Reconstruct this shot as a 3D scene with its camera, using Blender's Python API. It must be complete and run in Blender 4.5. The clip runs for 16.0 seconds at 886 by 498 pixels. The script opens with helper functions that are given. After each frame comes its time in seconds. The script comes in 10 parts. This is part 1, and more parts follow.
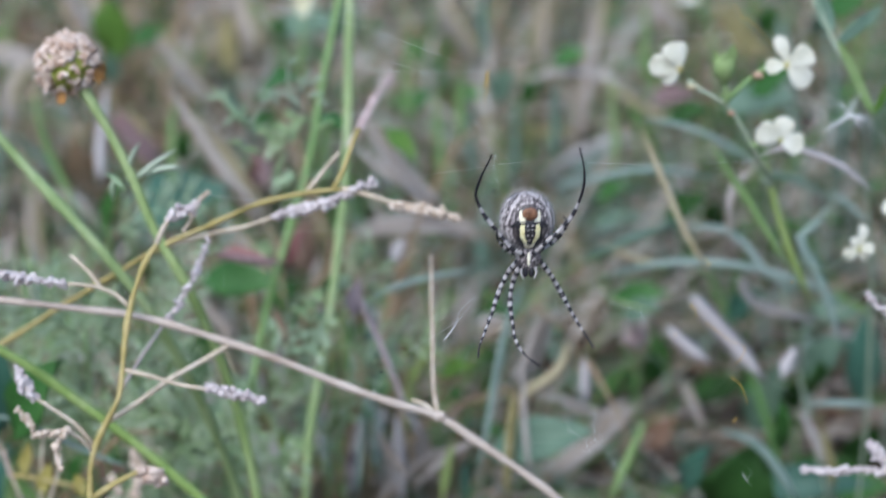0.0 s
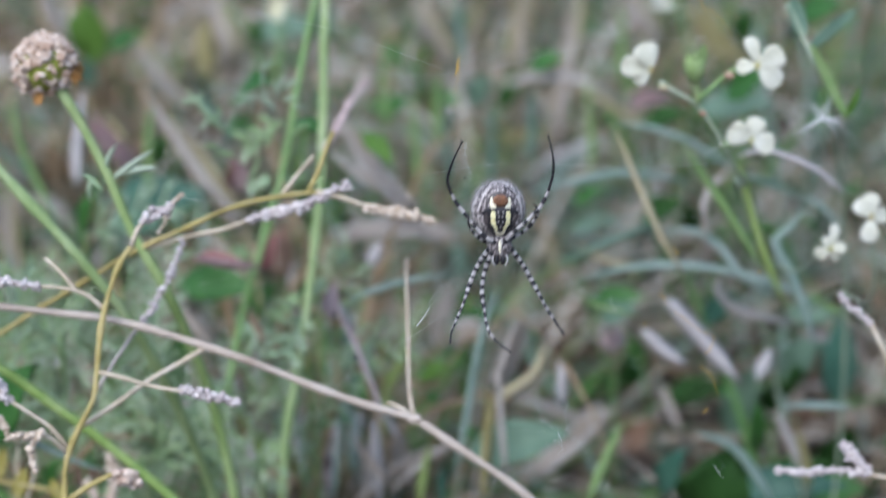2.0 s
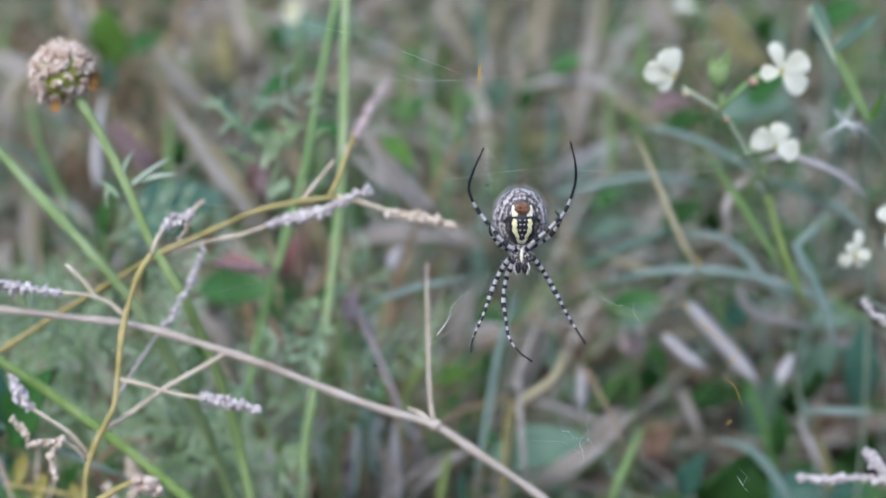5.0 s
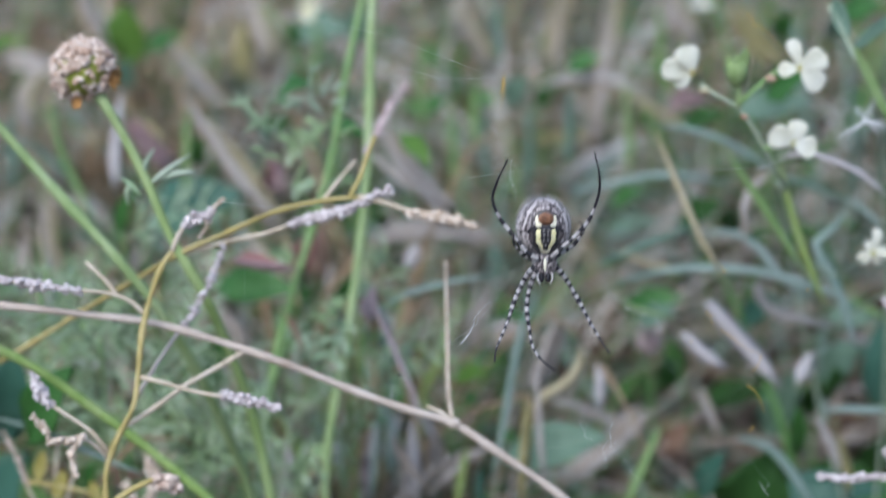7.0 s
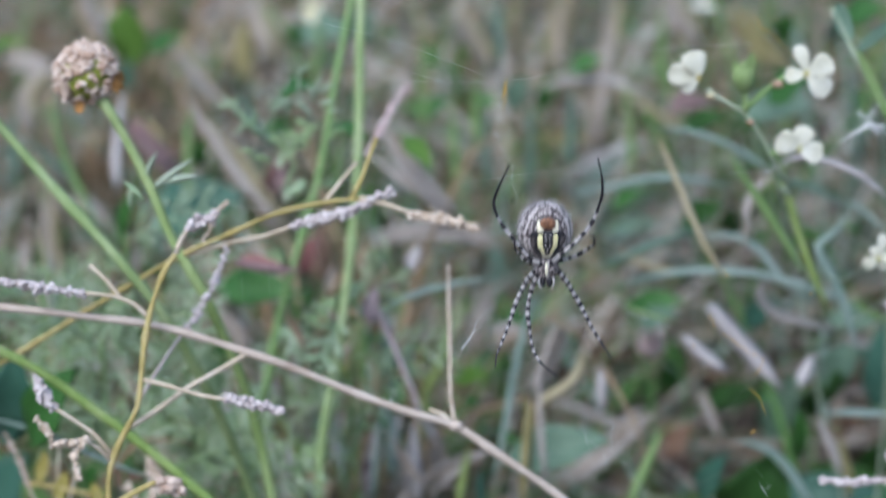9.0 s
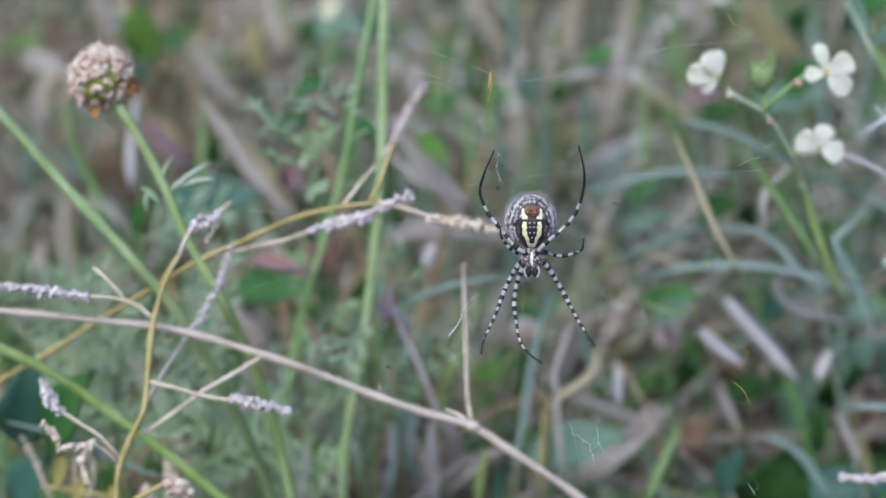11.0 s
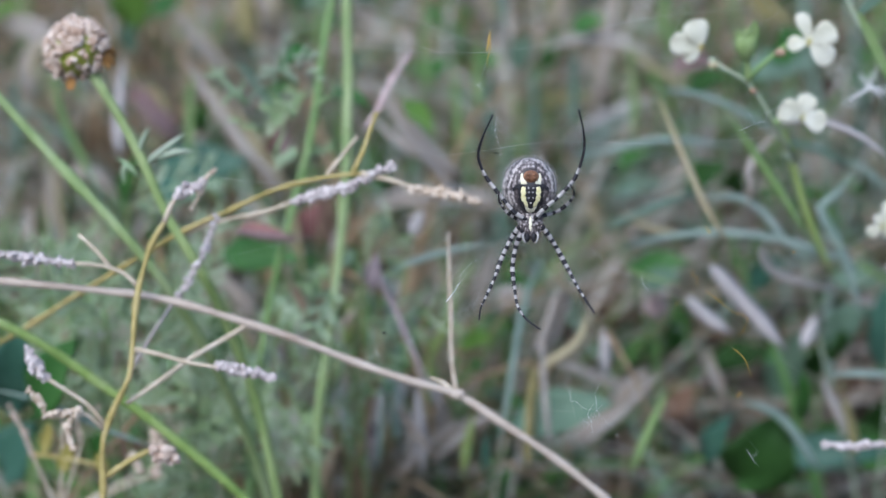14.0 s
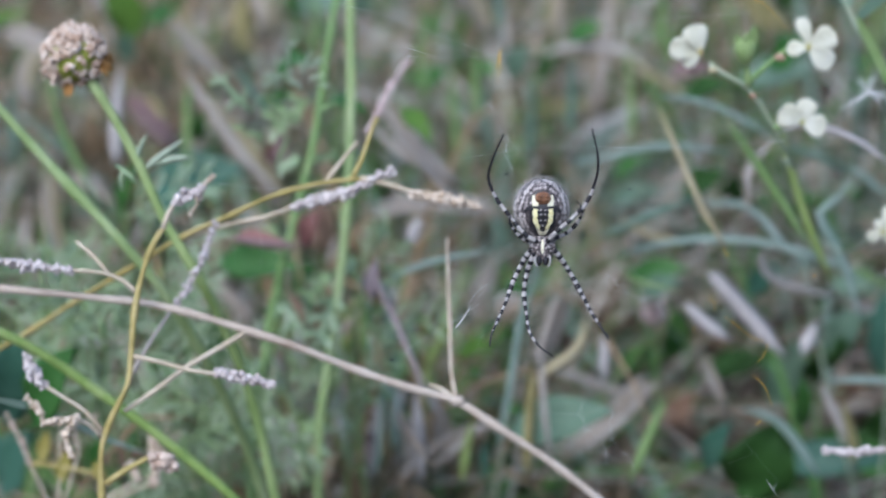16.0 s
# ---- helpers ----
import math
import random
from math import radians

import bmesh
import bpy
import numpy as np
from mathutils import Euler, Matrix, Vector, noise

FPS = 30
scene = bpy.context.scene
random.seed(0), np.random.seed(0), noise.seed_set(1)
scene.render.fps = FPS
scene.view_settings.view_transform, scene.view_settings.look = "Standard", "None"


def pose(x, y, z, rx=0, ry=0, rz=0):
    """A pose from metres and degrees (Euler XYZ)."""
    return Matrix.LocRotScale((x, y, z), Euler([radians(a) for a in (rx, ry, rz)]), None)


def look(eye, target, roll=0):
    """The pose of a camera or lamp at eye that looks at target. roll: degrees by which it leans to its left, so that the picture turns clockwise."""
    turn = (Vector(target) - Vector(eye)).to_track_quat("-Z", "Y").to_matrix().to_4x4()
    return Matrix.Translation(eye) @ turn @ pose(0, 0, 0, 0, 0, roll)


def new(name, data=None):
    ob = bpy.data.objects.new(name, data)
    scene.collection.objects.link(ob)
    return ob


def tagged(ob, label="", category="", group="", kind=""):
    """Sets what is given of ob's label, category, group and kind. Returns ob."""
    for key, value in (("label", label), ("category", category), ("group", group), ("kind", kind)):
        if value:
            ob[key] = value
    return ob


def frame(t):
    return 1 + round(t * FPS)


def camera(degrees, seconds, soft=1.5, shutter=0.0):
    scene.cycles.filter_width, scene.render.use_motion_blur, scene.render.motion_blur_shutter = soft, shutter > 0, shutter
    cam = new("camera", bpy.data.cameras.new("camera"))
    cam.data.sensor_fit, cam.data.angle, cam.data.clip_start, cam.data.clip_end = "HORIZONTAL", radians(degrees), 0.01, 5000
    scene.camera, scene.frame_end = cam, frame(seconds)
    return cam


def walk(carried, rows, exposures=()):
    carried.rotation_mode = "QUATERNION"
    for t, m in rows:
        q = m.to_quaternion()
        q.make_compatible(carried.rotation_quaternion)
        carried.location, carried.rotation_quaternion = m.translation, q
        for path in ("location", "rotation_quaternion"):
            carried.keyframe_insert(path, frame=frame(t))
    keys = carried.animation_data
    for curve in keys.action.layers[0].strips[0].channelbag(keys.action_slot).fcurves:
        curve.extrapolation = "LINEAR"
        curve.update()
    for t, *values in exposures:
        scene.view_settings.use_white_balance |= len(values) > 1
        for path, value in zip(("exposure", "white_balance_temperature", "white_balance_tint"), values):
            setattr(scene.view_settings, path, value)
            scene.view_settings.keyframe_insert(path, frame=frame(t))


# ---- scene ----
# Camera: a long lens, hand held, a forearm's length from the spider, looking down into the weeds.
cam = camera(30.0, 16.0, soft=1.5, shutter=0.5)
cam.data.dof.use_dof = True
cam.data.dof.focus_distance = 0.395
cam.data.dof.aperture_fstop = 11.0
PATH = [
    (0.0, 0.00000, 0.00000, 0.55000, 70.000, 0.000, 0.000),
    (0.5, 0.00016, -0.00138, 0.54947, 70.250, -0.103, -0.378),
    (1.0, 0.00091, -0.00114, 0.54935, 70.230, -0.079, -0.729),
    (1.5, 0.00104, -0.00077, 0.54879, 70.076, -0.158, -0.685),
    (2.0, 0.00118, -0.00143, 0.54965, 70.193, -0.116, -0.729),
    (2.5, 0.00092, -0.00169, 0.55046, 70.652, -0.168, -0.743),
    (3.0, 0.00037, -0.00100, 0.55065, 70.549, -0.242, -0.340),
    (3.5, 0.00039, -0.00014, 0.55070, 70.370, -0.058, -0.342),
    (4.0, 0.00026, 0.00035, 0.54968, 70.206, -0.002, -0.192),
    (6.5, 0.00169, 0.00075, 0.55084, 70.336, 0.174, 0.101),
    (7.0, -0.00026, 0.00097, 0.55013, 70.169, 0.204, 0.438),
    (7.5, -0.00031, 0.00143, 0.55083, 70.171, 0.310, 0.387),
    (8.0, -0.00065, -0.00012, 0.55037, 70.288, 0.156, 0.576),
    (8.5, -0.00055, -0.00003, 0.55048, 70.366, 0.355, 0.574),
    (9.0, -0.00114, 0.00121, 0.55076, 70.193, 0.085, 0.470),
    (11.5, -0.00053, 0.00382, 0.55272, 69.688, 0.999, 0.821),
    (12.0, -0.00014, 0.00269, 0.55303, 69.263, 1.029, 0.804),
    (12.5, 0.00061, 0.00397, 0.55485, 68.943, 0.888, 0.817),
    (13.0, 0.00050, 0.00377, 0.55474, 68.836, 0.801, 0.744),
    (13.5, 0.00105, 0.00312, 0.55308, 68.881, 0.993, 0.386),
    (14.0, 0.00133, 0.00340, 0.55368, 68.701, 0.765, 0.514),
    (14.5, 0.00101, 0.00413, 0.55193, 68.647, 0.758, 0.391),
    (15.0, 0.00123, 0.00436, 0.55250, 68.530, 0.481, 0.285),
    (15.5, 0.00126, 0.00435, 0.55264, 68.795, 0.774, 0.354),
    (16.0, 0.00077, 0.00457, 0.55212, 69.032, 0.882, 0.360),
]
walk(cam, [(t, pose(x, y, z, rx, ry, rz)) for t, x, y, z, rx, ry, rz in PATH], [(0.0, 0.95, 5560, 6), (16.0, 0.88, 5520, 6)])

# ---- light: open shade under a bright sky ----
world = bpy.data.worlds.new("sky")
scene.world = world
world.use_nodes = True
nt = world.node_tree
sky = nt.nodes.new("ShaderNodeTexSky")
sky.sky_type, sky.sun_disc = "NISHITA", False
sky.sun_elevation, sky.sun_rotation = radians(55), radians(208)
sky.air_density, sky.dust_density = 1.0, 3.0
nt.links.new(sky.outputs["Color"], nt.nodes["Background"].inputs["Color"])
nt.nodes["Background"].inputs["Strength"].default_value = 0.11
sun = new("sun", bpy.data.lights.new("sun", "SUN"))
sun.data.energy, sun.data.angle, sun.data.color = 1.5, radians(30), (1.0, 0.95, 0.88)
sun.matrix_world = look((-1.1, -1.5, 3.4), (0, 0.6, 0))


# ---- materials ----
def material(name, colours, rough=0.6, scale=60.0, bump=0.15, fine=900.0, sheen=0.0, through_light=0.0, stretch=(1, 1, 1), island=0.0, spec=0.3):
    """A surface whose colour wanders between the given ones at two scales, with fine relief."""
    m = bpy.data.materials.new(name)
    m.use_nodes = True
    n, l = m.node_tree.nodes, m.node_tree.links
    b = n["Principled BSDF"]
    b.inputs["Roughness"].default_value = rough
    b.inputs["Specular IOR Level"].default_value = spec
    b.inputs["Sheen Weight"].default_value = sheen
    tc, mp = n.new("ShaderNodeTexCoord"), n.new("ShaderNodeMapping")
    mp.inputs["Scale"].default_value = stretch
    l.new(tc.outputs["Object"], mp.inputs["Vector"])
    big, small = n.new("ShaderNodeTexNoise"), n.new("ShaderNodeTexNoise")
    big.inputs["Scale"].default_value, small.inputs["Scale"].default_value = scale, fine
    big.inputs["Detail"].default_value = small.inputs["Detail"].default_value = 3
    l.new(mp.outputs["Vector"], big.inputs["Vector"])
    l.new(mp.outputs["Vector"], small.inputs["Vector"])
    mix = n.new("ShaderNodeMath")
    mix.operation = "MULTIPLY_ADD"
    mix.inputs[1].default_value = 0.45
    l.new(small.outputs["Fac"], mix.inputs[0])
    add = n.new("ShaderNodeMath")
    add.operation = "MULTIPLY_ADD"
    add.inputs[1].default_value, add.inputs[2].default_value = 1.0 - 0.3 * island, -0.22
    l.new(big.outputs["Fac"], add.inputs[0])
    l.new(add.outputs[0], mix.inputs[2])
    fac = mix.outputs[0]
    if island:
        geo = n.new("ShaderNodeNewGeometry")
        isl = n.new("ShaderNodeMath")
        isl.operation = "MULTIPLY_ADD"
        isl.inputs[1].default_value = island
        l.new(geo.outputs["Random Per Island"], isl.inputs[0])
        sub = n.new("ShaderNodeMath")
        sub.operation = "SUBTRACT"
        sub.inputs[1].default_value = island * 0.42
        l.new(fac, sub.inputs[0])
        l.new(sub.outputs[0], isl.inputs[2])
        fac = isl.outputs[0]
    ramp = n.new("ShaderNodeValToRGB")
    while len(ramp.color_ramp.elements) < len(colours):
        ramp.color_ramp.elements.new(0.5)
    for i, c in enumerate(colours):
        e = ramp.color_ramp.elements[i]
        e.position = 0.2 + 0.6 * i / max(1, len(colours) - 1)
        e.color = (*c, 1)
    l.new(fac, ramp.inputs["Fac"])
    l.new(ramp.outputs["Color"], b.inputs["Base Color"])
    bp = n.new("ShaderNodeBump")
    bp.inputs["Strength"].default_value, bp.inputs["Distance"].default_value = bump, 0.0006
    l.new(small.outputs["Fac"], bp.inputs["Height"])
    l.new(bp.outputs["Normal"], b.inputs["Normal"])
    if through_light:
        tr, ms = n.new("ShaderNodeBsdfTranslucent"), n.new("ShaderNodeMixShader")
        l.new(ramp.outputs["Color"], tr.inputs["Color"])
        ms.inputs["Fac"].default_value = through_light
        l.new(b.outputs["BSDF"], ms.inputs[1])
        l.new(tr.outputs["BSDF"], ms.inputs[2])
        l.new(ms.outputs["Shader"], n["Material Output"].inputs["Surface"])
    return m


M = {
    "soil": material("soil_and_litter", [(0.045, 0.034, 0.025), (0.115, 0.088, 0.065), (0.24, 0.195, 0.155)], 0.95, 9, 0.8, 140),
    "stem_green": material("green_stem", [(0.11, 0.19, 0.06), (0.18, 0.28, 0.10), (0.29, 0.37, 0.18)], 0.5, 110, 0.2, 500, stretch=(1, 1, 0.3)),
    "stem_mid": material("grey_green_stem", [(0.15, 0.22, 0.065), (0.235, 0.31, 0.115), (0.35, 0.41, 0.20)], 0.5, 110, 0.2, 500, stretch=(1, 1, 0.3)),
    "stem_pale_green": material("pale_green_stem", [(0.16, 0.23, 0.08), (0.25, 0.325, 0.14), (0.36, 0.42, 0.24)], 0.5, 110, 0.2, 500, stretch=(1, 1, 0.2)),
    "stem_dead": material("dead_pinkish_stem", [(0.27, 0.205, 0.16), (0.43, 0.355, 0.30), (0.54, 0.47, 0.415)], 0.75, 130, 0.5, 700, stretch=(0.3, 1, 1)),
    "stem_yellow": material("yellow_stem", [(0.22, 0.175, 0.055), (0.34, 0.275, 0.10), (0.44, 0.365, 0.19)], 0.6, 130, 0.3, 700),
    "stem_tan": material("tan_twig", [(0.28, 0.22, 0.15), (0.45, 0.375, 0.285), (0.56, 0.49, 0.41)], 0.7, 130, 0.3, 700),
    "twig_dull": material("dull_dry_twig", [(0.25, 0.19, 0.14), (0.38, 0.31, 0.24), (0.47, 0.40, 0.33)], 0.75, 130, 0.3, 700),
    "bead_lilac": material("pinkish_white_floret", [(0.40, 0.34, 0.34), (0.50, 0.44, 0.44), (0.58, 0.525, 0.52)], 0.85, 300, 0.3, 1500, island=0.6),
    "bead_tan": material("tan_floret", [(0.42, 0.32, 0.24), (0.55, 0.45, 0.36), (0.62, 0.53, 0.45)], 0.8, 300, 0.4, 1500, island=0.6),
    "head_core": material("seed_head_core", [(0.15, 0.17, 0.02), (0.25, 0.27, 0.045), (0.33, 0.32, 0.10)], 0.8, 250, 0.5, 1500),
    "floret": material("withered_floret", [(0.38, 0.26, 0.195), (0.54, 0.42, 0.345), (0.66, 0.56, 0.495)], 0.85, 250, 0.4, 1500, island=0.7),
    "sepal": material("withered_sepal", [(0.26, 0.12, 0.03), (0.42, 0.22, 0.07), (0.48, 0.30, 0.14)], 0.7, 250, 0.4, 1500, island=0.5),
    "fern": material("feathery_leaf", [(0.20, 0.295, 0.13), (0.375, 0.475, 0.26), (0.56, 0.63, 0.45)], 0.6, 80, 0.2, 900, through_light=0.25, island=0.6),
    "fern_soft": material("soft_feathery_leaf", [(0.27, 0.38, 0.22), (0.41, 0.515, 0.33), (0.56, 0.64, 0.48)], 0.6, 80, 0.2, 900, through_light=0.3, island=0.5),
    "fern_pale": material("pale_feathery_leaf", [(0.27, 0.35, 0.23), (0.39, 0.46, 0.34), (0.51, 0.56, 0.46)], 0.65, 80, 0.2, 900, through_light=0.3, island=0.5),
    "leaf_teal": material("dark_teal_leaf", [(0.03, 0.09, 0.06), (0.06, 0.14, 0.10), (0.11, 0.20, 0.15)], 0.45, 35, 0.25, 600, through_light=0.2, island=0.3),
    "bead_brown": material("brown_floret", [(0.34, 0.24, 0.19), (0.47, 0.37, 0.31), (0.56, 0.46, 0.40)], 0.8, 300, 0.4, 1500, island=0.6),
    "leaf": material("broad_leaf", [(0.025, 0.08, 0.015), (0.05, 0.14, 0.03), (0.10, 0.21, 0.06)], 0.45, 35, 0.25, 600, through_light=0.25, island=0.3),
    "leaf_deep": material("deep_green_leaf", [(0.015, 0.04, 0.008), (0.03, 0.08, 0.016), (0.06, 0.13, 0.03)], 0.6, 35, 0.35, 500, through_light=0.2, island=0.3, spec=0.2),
    "leaf_bright": material("bright_leaf", [(0.07, 0.145, 0.018), (0.11, 0.205, 0.033), (0.165, 0.265, 0.065)], 0.45, 35, 0.25, 600, through_light=0.3, island=0.3),
    "leaf_blue": material("bluish_leaf", [(0.09, 0.155, 0.105), (0.145, 0.22, 0.155), (0.22, 0.30, 0.23)], 0.5, 35, 0.2, 600, through_light=0.25, island=0.3),
    "petal": material("cream_petal", [(0.56, 0.54, 0.42), (0.66, 0.645, 0.545), (0.74, 0.73, 0.67)], 0.6, 120, 0.2, 900, through_light=0.3, stretch=(1, 1, 1)),
    "sepal_dull": material("dull_red_calyx", [(0.20, 0.12, 0.08), (0.31, 0.19, 0.13), (0.36, 0.25, 0.18)], 0.7, 200, 0.2, 900),
    "calyx": material("calyx", [(0.32, 0.20, 0.10), (0.40, 0.36, 0.14), (0.36, 0.42, 0.20)], 0.6, 150, 0.2, 900),
    "grass": material("green_grass", [(0.04, 0.11, 0.02), (0.10, 0.21, 0.045), (0.18, 0.29, 0.09)], 0.5, 12, 0.1, 300, through_light=0.25, island=1.0),
    "grass_blue": material("blue_green_grass", [(0.12, 0.19, 0.14), (0.19, 0.27, 0.21), (0.28, 0.35, 0.29)], 0.5, 12, 0.1, 300, through_light=0.25, island=1.0),
    "dry": material("dry_grass", [(0.07, 0.048, 0.03), (0.20, 0.145, 0.09), (0.36, 0.28, 0.19), (0.52, 0.46, 0.40)], 0.8, 12, 0.2, 300, through_light=0.1, island=1.0),
    "dry_lilac": material("weathered_dry_leaf", [(0.27, 0.23, 0.205), (0.39, 0.345, 0.315), (0.49, 0.44, 0.405)], 0.8, 30, 0.3, 400, through_light=0.1),
    "dry_pink": material("pinkish_dry_leaf", [(0.24, 0.19, 0.15), (0.36, 0.295, 0.24), (0.46, 0.39, 0.33)], 0.8, 30, 0.3, 400, through_light=0.1),
    "straw": material("straw", [(0.26, 0.22, 0.12), (0.35, 0.295, 0.175), (0.41, 0.36, 0.24)], 0.7, 30, 0.2, 400, through_light=0.1),
    "blade_mix": material("mixed_bluish_blades", [(0.18, 0.27, 0.20), (0.28, 0.38, 0.31), (0.42, 0.50, 0.44)], 0.5, 12, 0.1, 300, through_light=0.25, island=1.0),
    "grass_mix": material("mixed_green_blades", [(0.07, 0.16, 0.03), (0.15, 0.28, 0.06), (0.27, 0.38, 0.14)], 0.5, 12, 0.1, 300, through_light=0.25, island=1.0),
    # Litter browns are darkened to stand for shade from overhanging plants.
    "litter": material("shade_darkened_litter", [(0.05, 0.036, 0.026), (0.12, 0.088, 0.062), (0.21, 0.165, 0.125), (0.32, 0.27, 0.225)], 0.9, 12, 0.3, 300, island=1.0),
    "dry_mix": material("mixed_dry_blades", [(0.20, 0.13, 0.07), (0.36, 0.27, 0.17), (0.46, 0.40, 0.34), (0.60, 0.55, 0.51)], 0.8, 12, 0.2, 300, through_light=0.1, island=1.0),
    "blade_blue": material("bluish_blade", [(0.18, 0.25, 0.21), (0.26, 0.335, 0.29), (0.35, 0.41, 0.365)], 0.5, 30, 0.15, 400, through_light=0.2),
    "blade_green": material("green_blade", [(0.14, 0.23, 0.07), (0.21, 0.31, 0.11), (0.29, 0.37, 0.17)], 0.5, 30, 0.15, 400, through_light=0.25),
    "stem_dull": material("dull_grey_green_stem", [(0.20, 0.24, 0.15), (0.29, 0.34, 0.24), (0.38, 0.39, 0.31)], 0.6, 40, 0.2, 500),
    "straw_dull": material("yellowed_leaf", [(0.19, 0.165, 0.065), (0.29, 0.25, 0.11), (0.37, 0.315, 0.17)], 0.7, 90, 0.2, 500, through_light=0.15),
    "purple": material("dull_purple_leaf", [(0.14, 0.085, 0.085), (0.22, 0.145, 0.145), (0.29, 0.21, 0.205)], 0.8, 40, 0.2, 400),
    "maroon": material("maroon_leaf", [(0.115, 0.045, 0.045), (0.205, 0.095, 0.09), (0.28, 0.155, 0.14)], 0.8, 60, 0.2, 500, through_light=0.1),
    "leaf_yellow": material("yellow_leaf", [(0.22, 0.185, 0.04), (0.31, 0.265, 0.07), (0.39, 0.345, 0.14)], 0.6, 60, 0.2, 500, through_light=0.2),
    "petal_cream": material("yellowish_petal", [(0.56, 0.53, 0.33), (0.65, 0.62, 0.44), (0.72, 0.70, 0.54)], 0.6, 120, 0.2, 900, through_light=0.3),
    "rust": material("rusty_leaf", [(0.13, 0.075, 0.05), (0.23, 0.145, 0.10), (0.32, 0.22, 0.16)], 0.8, 60, 0.2, 500, through_light=0.1),
    "purple_pale": material("pale_purple_blade", [(0.17, 0.13, 0.14), (0.27, 0.215, 0.225), (0.36, 0.30, 0.30)], 0.8, 40, 0.2, 400),
    "blade_lime": material("yellow_green_blade", [(0.19, 0.26, 0.06), (0.27, 0.35, 0.10), (0.35, 0.41, 0.17)], 0.5, 30, 0.15, 400, through_light=0.3),
    "stem_lime": material("yellow_green_stem", [(0.12, 0.19, 0.04), (0.21, 0.295, 0.08), (0.33, 0.39, 0.17)], 0.5, 110, 0.2, 500, stretch=(1, 1, 0.3)),
    "dry_pale": material("pale_dry_leaf", [(0.34, 0.305, 0.30), (0.47, 0.43, 0.425), (0.58, 0.54, 0.53)], 0.8, 30, 0.3, 400, through_light=0.15),
    "clover": material("faded_clover", [(0.38, 0.27, 0.27), (0.52, 0.40, 0.40), (0.62, 0.51, 0.50)], 0.8, 60, 0.2, 400),
    "down": material("white_down", [(0.6, 0.6, 0.6), (0.72, 0.72, 0.72)], 0.9, 100, 0.1),
    "silk": material("silk", [(0.55, 0.55, 0.53), (0.7, 0.7, 0.68)], 0.35, 100, 0.0, spec=0.6),
    "orange": material("yellow_fluff", [(0.46, 0.26, 0.04), (0.60, 0.40, 0.09)], 0.7, 200, 0.1),
    "black": material("black_chitin", [(0.008, 0.007, 0.009), (0.018, 0.016, 0.02), (0.036, 0.033, 0.04)], 0.5, 500, 0.3, 3000),
    "white": material("white_chitin", [(0.20, 0.18, 0.185), (0.35, 0.325, 0.325), (0.48, 0.45, 0.43)], 0.6, 500, 0.3, 3000),
    "yellow": material("yellow_marking", [(0.58, 0.50, 0.21), (0.70, 0.64, 0.36), (0.76, 0.71, 0.50)], 0.5, 900, 0.2, 3000),
    "cream": material("cream_marking", [(0.62, 0.55, 0.38), (0.72, 0.67, 0.52), (0.76, 0.72, 0.60)], 0.5, 500, 0.2, 3000),
    "brown": material("brown_spinneret", [(0.085, 0.035, 0.018), (0.20, 0.095, 0.05), (0.33, 0.19, 0.115)], 0.5, 500, 0.4, 2500),
}


